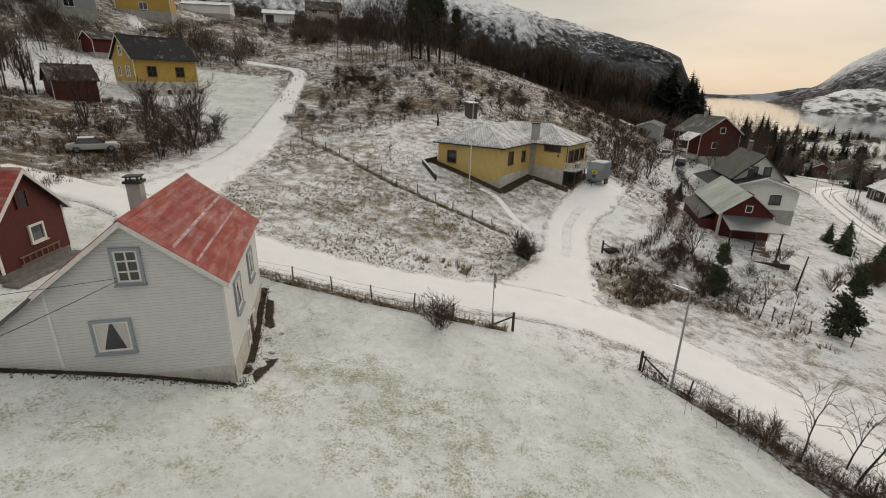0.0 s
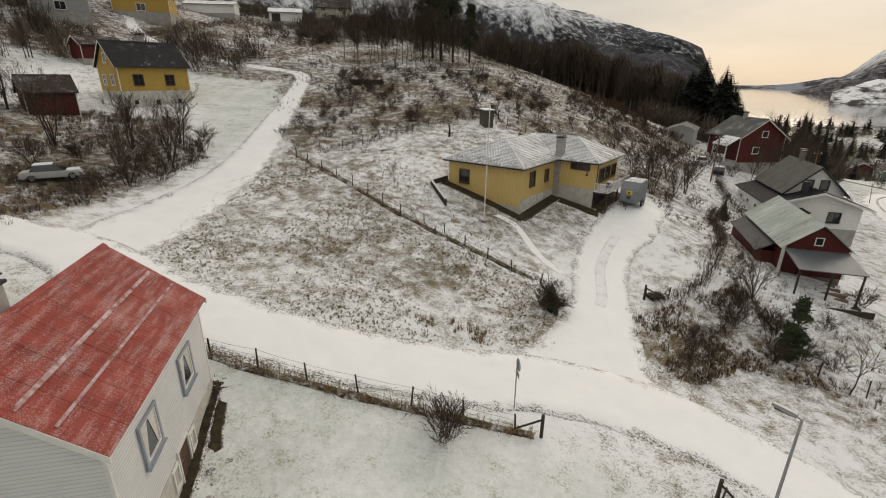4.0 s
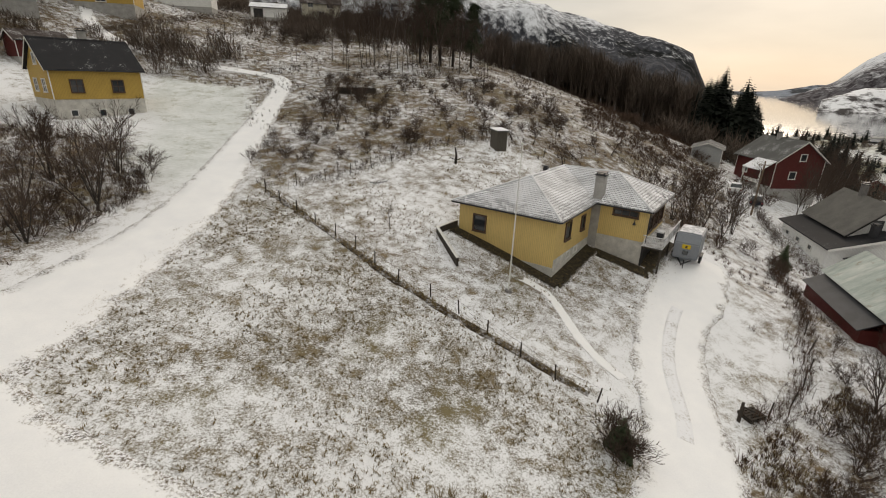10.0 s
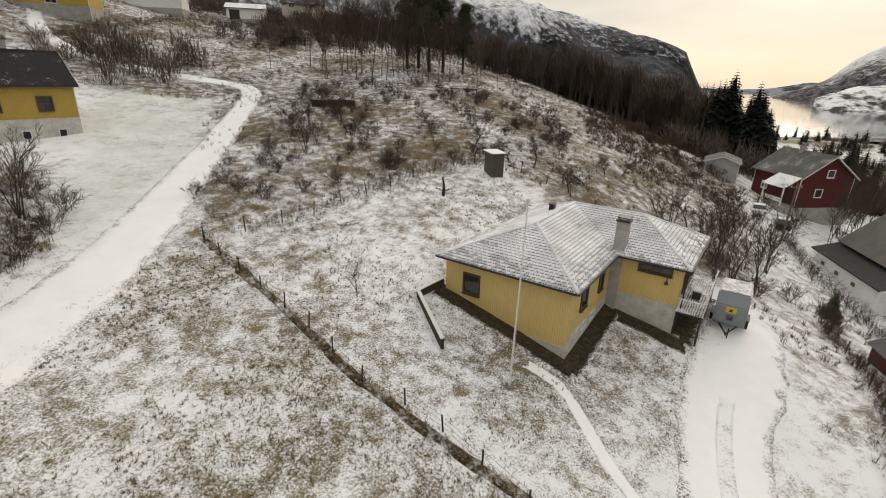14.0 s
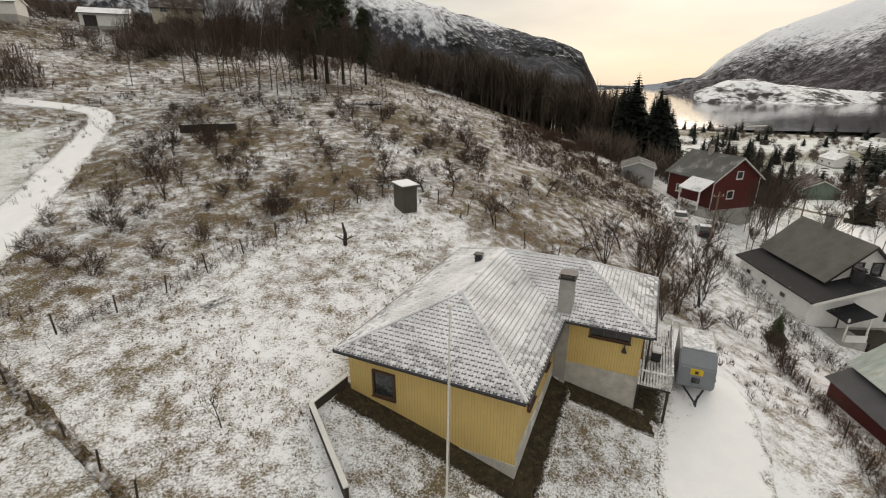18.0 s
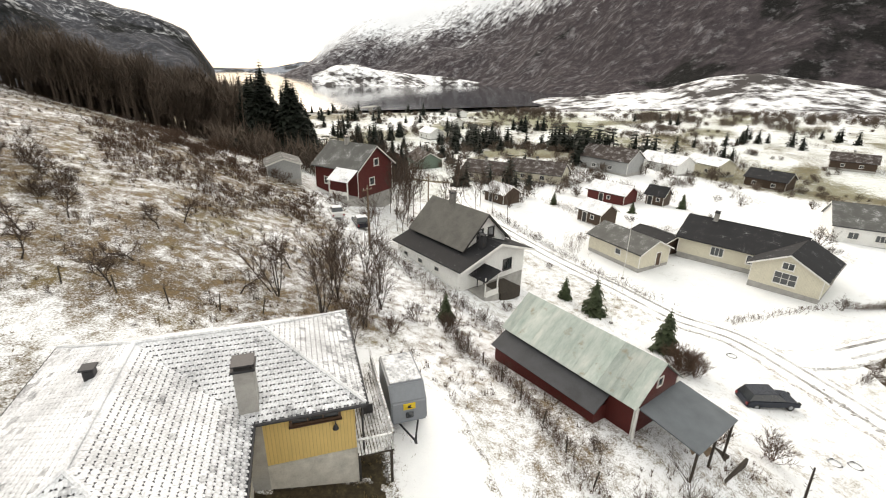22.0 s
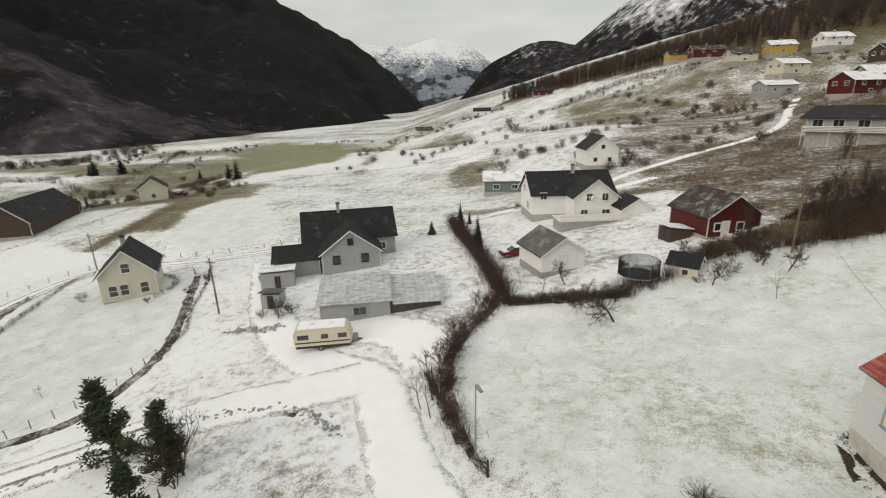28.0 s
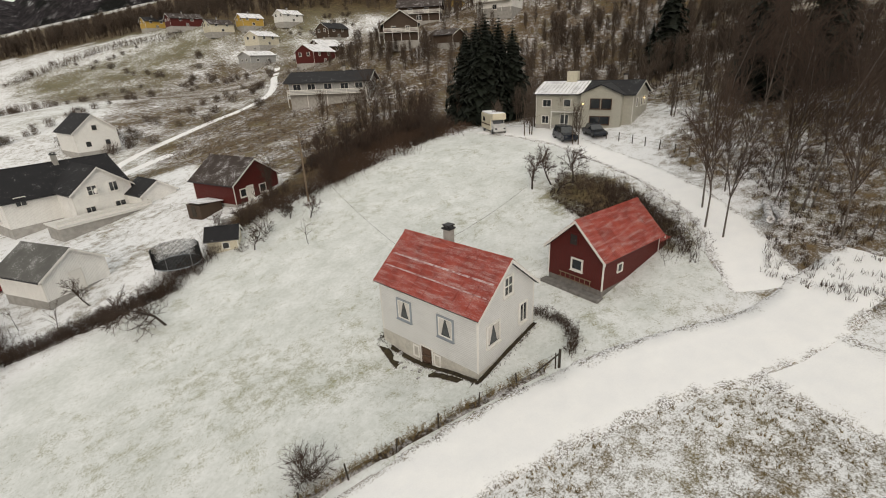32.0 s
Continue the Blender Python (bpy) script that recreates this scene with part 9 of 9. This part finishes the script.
def camper():
    t = thing("camper_van", pose(-43.9, -11.6, hz(-43.9, -11.6), 0, 0, 68), "white motor caravan with an overcab and a brown stripe", "camper")
    bm = box(-3.0, 1.6, -1.1, 1.1, 0.45, 2.75, None, 0.08)
    part("body", bm, M["cream_panel"], t)
    bm = bmesh.new()
    prof = [(1.3, 0.4), (3.0, 0.4), (3.05, 1.0), (2.2, 1.25), (1.6, 1.95), (1.3, 1.95)]
    prism(bm, [(a, -0.95, b) for a, b in prof], [(a, 0.95, b) for a, b in prof])
    bmesh.ops.recalc_face_normals(bm, faces=bm.faces)
    part("cab", bm, M["car_white"], t)
    part("overcab", box(1.5, 2.6, -1.05, 1.05, 2.0, 2.9, None, 0.1), M["cream_panel"], t)
    part("windscreen", box(1.95, 2.05, -0.8, 0.8, 1.35, 1.9), M["glass"], t)
    part("stripe", box(-2.95, 1.5, -1.13, 1.13, 1.15, 1.3), M["brown_paint"], t)
    part("roof_snow", box(-2.9, 2.4, -1.0, 1.0, 2.74, 2.95, None, 0.05), M["roof_snowcap"], t)
    for s in (-1, 1):
        for x in (-1.8, 2.2):
            wheel(t, x, s * 0.95, 0.34)
        part("headlight", box(3.02, 3.08, s * 0.65 - 0.15, s * 0.65 + 0.15, 0.7, 0.9), M["glass"], t)
        part("window", box(-2.0, -1.0, s * 1.11 - 0.02, s * 1.11 + 0.02, 1.6, 2.2), M["glass"], t)


camper()


def trampoline():
    x, y = 1.8, -6.3
    t = thing("trampoline", pose(x, y, hz(x, y)), "round trampoline with a dark safety net", "trampoline")
    k, R = 24, 2.15
    pts = [(R * math.cos(2 * math.pi * i / k), R * math.sin(2 * math.pi * i / k)) for i in range(k)]
    bm = bmesh.new()
    prism(bm, [(a, b, 0.75) for a, b in pts], [(a, b, 0.80) for a, b in pts])
    part("mat", bm, M["black"], t)
    bm = bmesh.new()
    for i in range(k):
        tube(bm, (*pts[i], 0.8), (*pts[(i + 1) % k], 0.8), 0.06, 0.06, 5)
    part("frame", bm, M["blue_grey_paint"], t)
    bm = bmesh.new()
    for i in range(0, k):
        for f in (0.0, 0.2, 0.4, 0.6, 0.8):
            a = 2 * math.pi * (i + f) / k
            tube(bm, (R * math.cos(a), R * math.sin(a), 0.8), (R * math.cos(a), R * math.sin(a), 2.5), 0.02, 0.02, 3, False)
    for z in [0.95 + 0.12 * j for j in range(14)]:
        for i in range(k):
            tube(bm, (*pts[i], z), (*pts[(i + 1) % k], z), 0.014, 0.014, 3, False)
    part("net", bm, M["black"], t, "dark mesh safety net")
    for i in range(0, k, 4):
        part("net_pole", tube(bmesh.new(), (*pts[i], 0), (pts[i][0] * 1.02, pts[i][1] * 1.02, 2.6), 0.03, 0.03, 6), M["metal"], t)


trampoline()


def bbq():
    t = thing("grill", bungalow_at(10.6, -4.9, 1.06), "covered grill with snow on its lid", "grill")
    part("box", box(-0.35, 0.35, -0.25, 0.25, 0.0, 0.55, None, 0.03), M["dark_metal"], t)
    part("snow", box(-0.36, 0.36, -0.26, 0.26, 0.55, 0.68, None, 0.04), M["roof_snowcap"], t)


def bungalow_at(x, y, z):
    return pose(BX, BY, 12.0, 0, 0, BR) @ pose(x, y, z)


bbq()


def cellar_stair():
    t = thing("retaining_wall", bungalow_at(0, 0, 0), "dark timber retaining wall by the cellar steps", "wall")
    for (xa, ya, za), (xb, yb, zb) in (((0.55, 9.35, 2.15), (-1.7, 9.75, 1.95)), ((-1.7, 9.75, 1.95), (-4.3, 5.95, 1.0))):
        n2 = Vector((ya - yb, xb - xa, 0)).normalized() * 0.09
        bm = bmesh.new()
        prism(bm, [(xa - n2.x, ya - n2.y, -0.6), (xa + n2.x, ya + n2.y, -0.6), (xa + n2.x, ya + n2.y, za), (xa - n2.x, ya - n2.y, za)],
              [(xb - n2.x, yb - n2.y, -0.6), (xb + n2.x, yb + n2.y, -0.6), (xb + n2.x, yb + n2.y, zb), (xb - n2.x, yb - n2.y, zb)])
        bmesh.ops.recalc_face_normals(bm, faces=bm.faces)
        part("side_wall", bm, M["post"], t)
        bm = bmesh.new()
        n2 *= 1.3
        prism(bm, [(xa - n2.x, ya - n2.y, za), (xa + n2.x, ya + n2.y, za), (xa + n2.x, ya + n2.y, za + 0.06), (xa - n2.x, ya - n2.y, za + 0.06)],
              [(xb - n2.x, yb - n2.y, zb), (xb + n2.x, yb + n2.y, zb), (xb + n2.x, yb + n2.y, zb + 0.06), (xb - n2.x, yb - n2.y, zb + 0.06)])
        bmesh.ops.recalc_face_normals(bm, faces=bm.faces)
        part("coping", bm, M["white_paint"], t, "pale board along the top")
    b = thing("planter", bungalow_at(0, 0, 0), "low raised bed with a dark border under snow", "planter")
    part("frame", box(5.9, 7.5, -4.0, -0.6, -3.0, -1.5), M["post"], b)
    part("snow", box(6.02, 7.4, -3.88, -0.72, -1.5, -1.42, None, 0.03), M["roof_snowcap"], b)


cellar_stair()


def footbridge_wall():
    t = thing("bridge", pose(285, 380, -13, 0, 0, 15), "long low bridge across the fjord's end", "bridge")
    part("deck", box(-60, 60, -3, 3, 4.5, 5.5), M["concrete"], t)
    for x in range(-50, 51, 25):
        part("pier", box(x - 1, x + 1, -2, 2, -8, 4.5), M["concrete"], t)


footbridge_wall()


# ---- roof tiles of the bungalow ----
# snow-free slate edge, darkened to paint in the shadow line below each tile
M["tile_edge_shadow"] = plain("bare_edge_with_shadow", (0.055, 0.055, 0.065), 0.7)
M["tile_bare"] = snowy("barely_dusted_tiles", (0.09, 0.09, 0.10), 0.52, 0.7, 0.8, 9.0, None, 0.15)


def tile_roof():
    """Overlapping tiles on every slope; the nearest ones are pieces of their own."""
    tw, th = 0.32, 0.25
    bm = bmesh.new()
    prism(bm, [(-tw * 0.49, -th * 0.12, 0.026), (-tw * 0.16, -th * 0.34, 0.026), (tw * 0.16, -th * 0.34, 0.026), (tw * 0.49, -th * 0.12, 0.026), (tw * 0.47, th * 0.98, 0.008), (-tw * 0.47, th * 0.98, 0.008)],
          [(-tw * 0.48, -th * 0.10, 0.046), (-tw * 0.24, th * 0.06, 0.048), (tw * 0.24, th * 0.06, 0.048), (tw * 0.48, -th * 0.10, 0.046), (tw * 0.47, th * 0.98, 0.022), (-tw * 0.47, th * 0.98, 0.022)])
    bmesh.ops.recalc_face_normals(bm, faces=bm.faces)
    # only the down-slope bevels take the edge colour with its painted shadow
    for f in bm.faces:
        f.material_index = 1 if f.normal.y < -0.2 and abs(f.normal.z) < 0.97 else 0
    me = bpy.data.meshes.new("tile")
    bm.to_mesh(me)
    bm.free()
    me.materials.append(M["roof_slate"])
    me.materials.append(M["tile_edge_shadow"])
    bare = me.copy()
    bare.materials[0] = M["tile_bare"]
    tmat = [pl.material_index for pl in me.polygons]
    tv = np.array([v.co[:] for v in me.vertices])
    tf = [tuple(p.vertices) for p in me.polygons]
    count = 0
    rng = random.Random(77)
    rest_v, rest_f, rest_m = {}, {}, {}
    for si, (slope, q, nrm) in enumerate(ROOF_SLOPES):
        low = [p for p in q if p.z < 4.5]
        e = (low[1] - low[0]).normalized()
        up = nrm.cross(e)
        if up.z < 0:
            e, up = -e, -up
        o = min(low, key=lambda p: p.dot(e))
        poly = [((p - o).dot(e), (p - o).dot(up)) for p in q]
        lo_u, hi_u, hi_v = min(p[0] for p in poly), max(p[0] for p in poly), max(p[1] for p in poly)
        rows = int(hi_v / th)
        for r in range(rows):
            off = tw / 2 if r % 2 else 0.0
            k = int((hi_u - lo_u) / tw) + 2
            us = np.arange(k) * tw + off - tw + math.floor(lo_u / tw) * tw
            vs = np.full(k, r * th + th * 0.15)
            ok = within(us, vs + th * 0.4, poly)
            for u, v in zip(us[ok], vs[ok]):
                m = Matrix((e, up, nrm)).transposed().to_4x4()
                m.translation = o + e * float(u) + up * float(v) + nrm * 0.004
                thin = rng.random() < max(0.04, 0.62 - 0.11 * r)
                if si in (0, 5) and r < 5 and count < 300:
                    ob = new("tile", bare if thin else me)
                    ob.parent = slope
                    ob.matrix_basis = m
                    count += 1
                else:
                    a = np.array(m)
                    b = len(rest_v.setdefault(si, [])) 
                    rest_v[si] += (tv @ a[:3, :3].T + a[:3, 3]).tolist()
                    rest_f.setdefault(si, []).extend([tuple(b + i for i in f) for f in tf])
                    rest_m.setdefault(si, []).extend([2 if thin and i == 0 else i for i in tmat])
    for si, v in rest_v.items():
        me2 = bpy.data.meshes.new("tiles")
        me2.from_pydata(v, [], rest_f[si])
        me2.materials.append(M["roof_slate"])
        me2.materials.append(M["tile_edge_shadow"])
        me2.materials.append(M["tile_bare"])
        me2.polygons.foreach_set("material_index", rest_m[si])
        ob = new("tiles", me2)
        ob.parent = ROOF_SLOPES[si][0]
        tagged(ob, "rows of snow-dusted roof tiles", kind="stuff")


tile_roof()


def hut(x, y, ang, w, d, h, wall, roof, label):
    """A small shed with a lean-to roof, a door and boards."""
    t = thing("garden_shed", pose(x, y, hz(x, y), 0, 0, ang), label, "shed")
    part("body", box(-w / 2, w / 2, -d / 2, d / 2, -0.6, h), M[wall], t)
    bm = bmesh.new()
    slab(bm, [(-w / 2 - 0.2, -d / 2 - 0.25, h + 0.02), (w / 2 + 0.2, -d / 2 - 0.25, h + 0.02), (w / 2 + 0.2, d / 2 + 0.2, h + 0.45), (-w / 2 - 0.2, d / 2 + 0.2, h + 0.45)], 0.1)
    part("roof", bm, M[roof], t)
    part("door", box(-0.4, 0.4, -d / 2 - 0.04, -d / 2 + 0.01, 0.0, min(1.85, h - 0.1)), M["post"], t)
    part("door", box(-0.4, 0.4, d / 2 - 0.01, d / 2 + 0.04, 0.0, min(1.85, h - 0.1)), M["post"], t)


hut(45.6, 2.4, 20, 2.4, 2.2, 1.9, "grey_clad", "roof_grey", "small grey garden shed beside the rockery")
hut(50.5, -5.0, 34, 4.6, 6.0, 2.3, "grey_clad", "roof_snow", "low grey carport under a snowy roof")
hut(-3.0, -19.4, -63, 2.6, 3.0, 1.5, "brown_clad", "roof_snow", "low brown wood store beside the red cabin")
car("grey_car", 44.5, 90.5, 60, 4.3, 1.75, 1.45, "car_dark", "dark car parked by the red house", False, True)
car("silver_car", 42.8, 93.5, 60, 4.2, 1.7, 1.42, "car_white", "pale car under snow by the red house", False, True)
car("old_red_tractor", 128, -57, 30, 3.4, 1.6, 1.5, "car_red", "small red vehicle on the farm road", False, False, "vehicle")


def satellite_dish():
    t = thing("satellite_dish", pose(8.0, -34.4, 14.2, 0, 0, 113), "pale round satellite dish on the white gable", "dish")
    bm = bmesh.new()
    bmesh.ops.create_cone(bm, cap_ends=True, segments=20, radius1=0.42, radius2=0.3, depth=0.1)
    ob = part("dish", bm, M["white_paint"], t)
    ob.matrix_basis = pose(0, -0.4, 0, 80, 0, 0)
    part("arm", tube(bmesh.new(), (0, 0.2, 0), (0, -0.4, 0), 0.03, 0.03, 6), M["metal"], t)


satellite_dish()
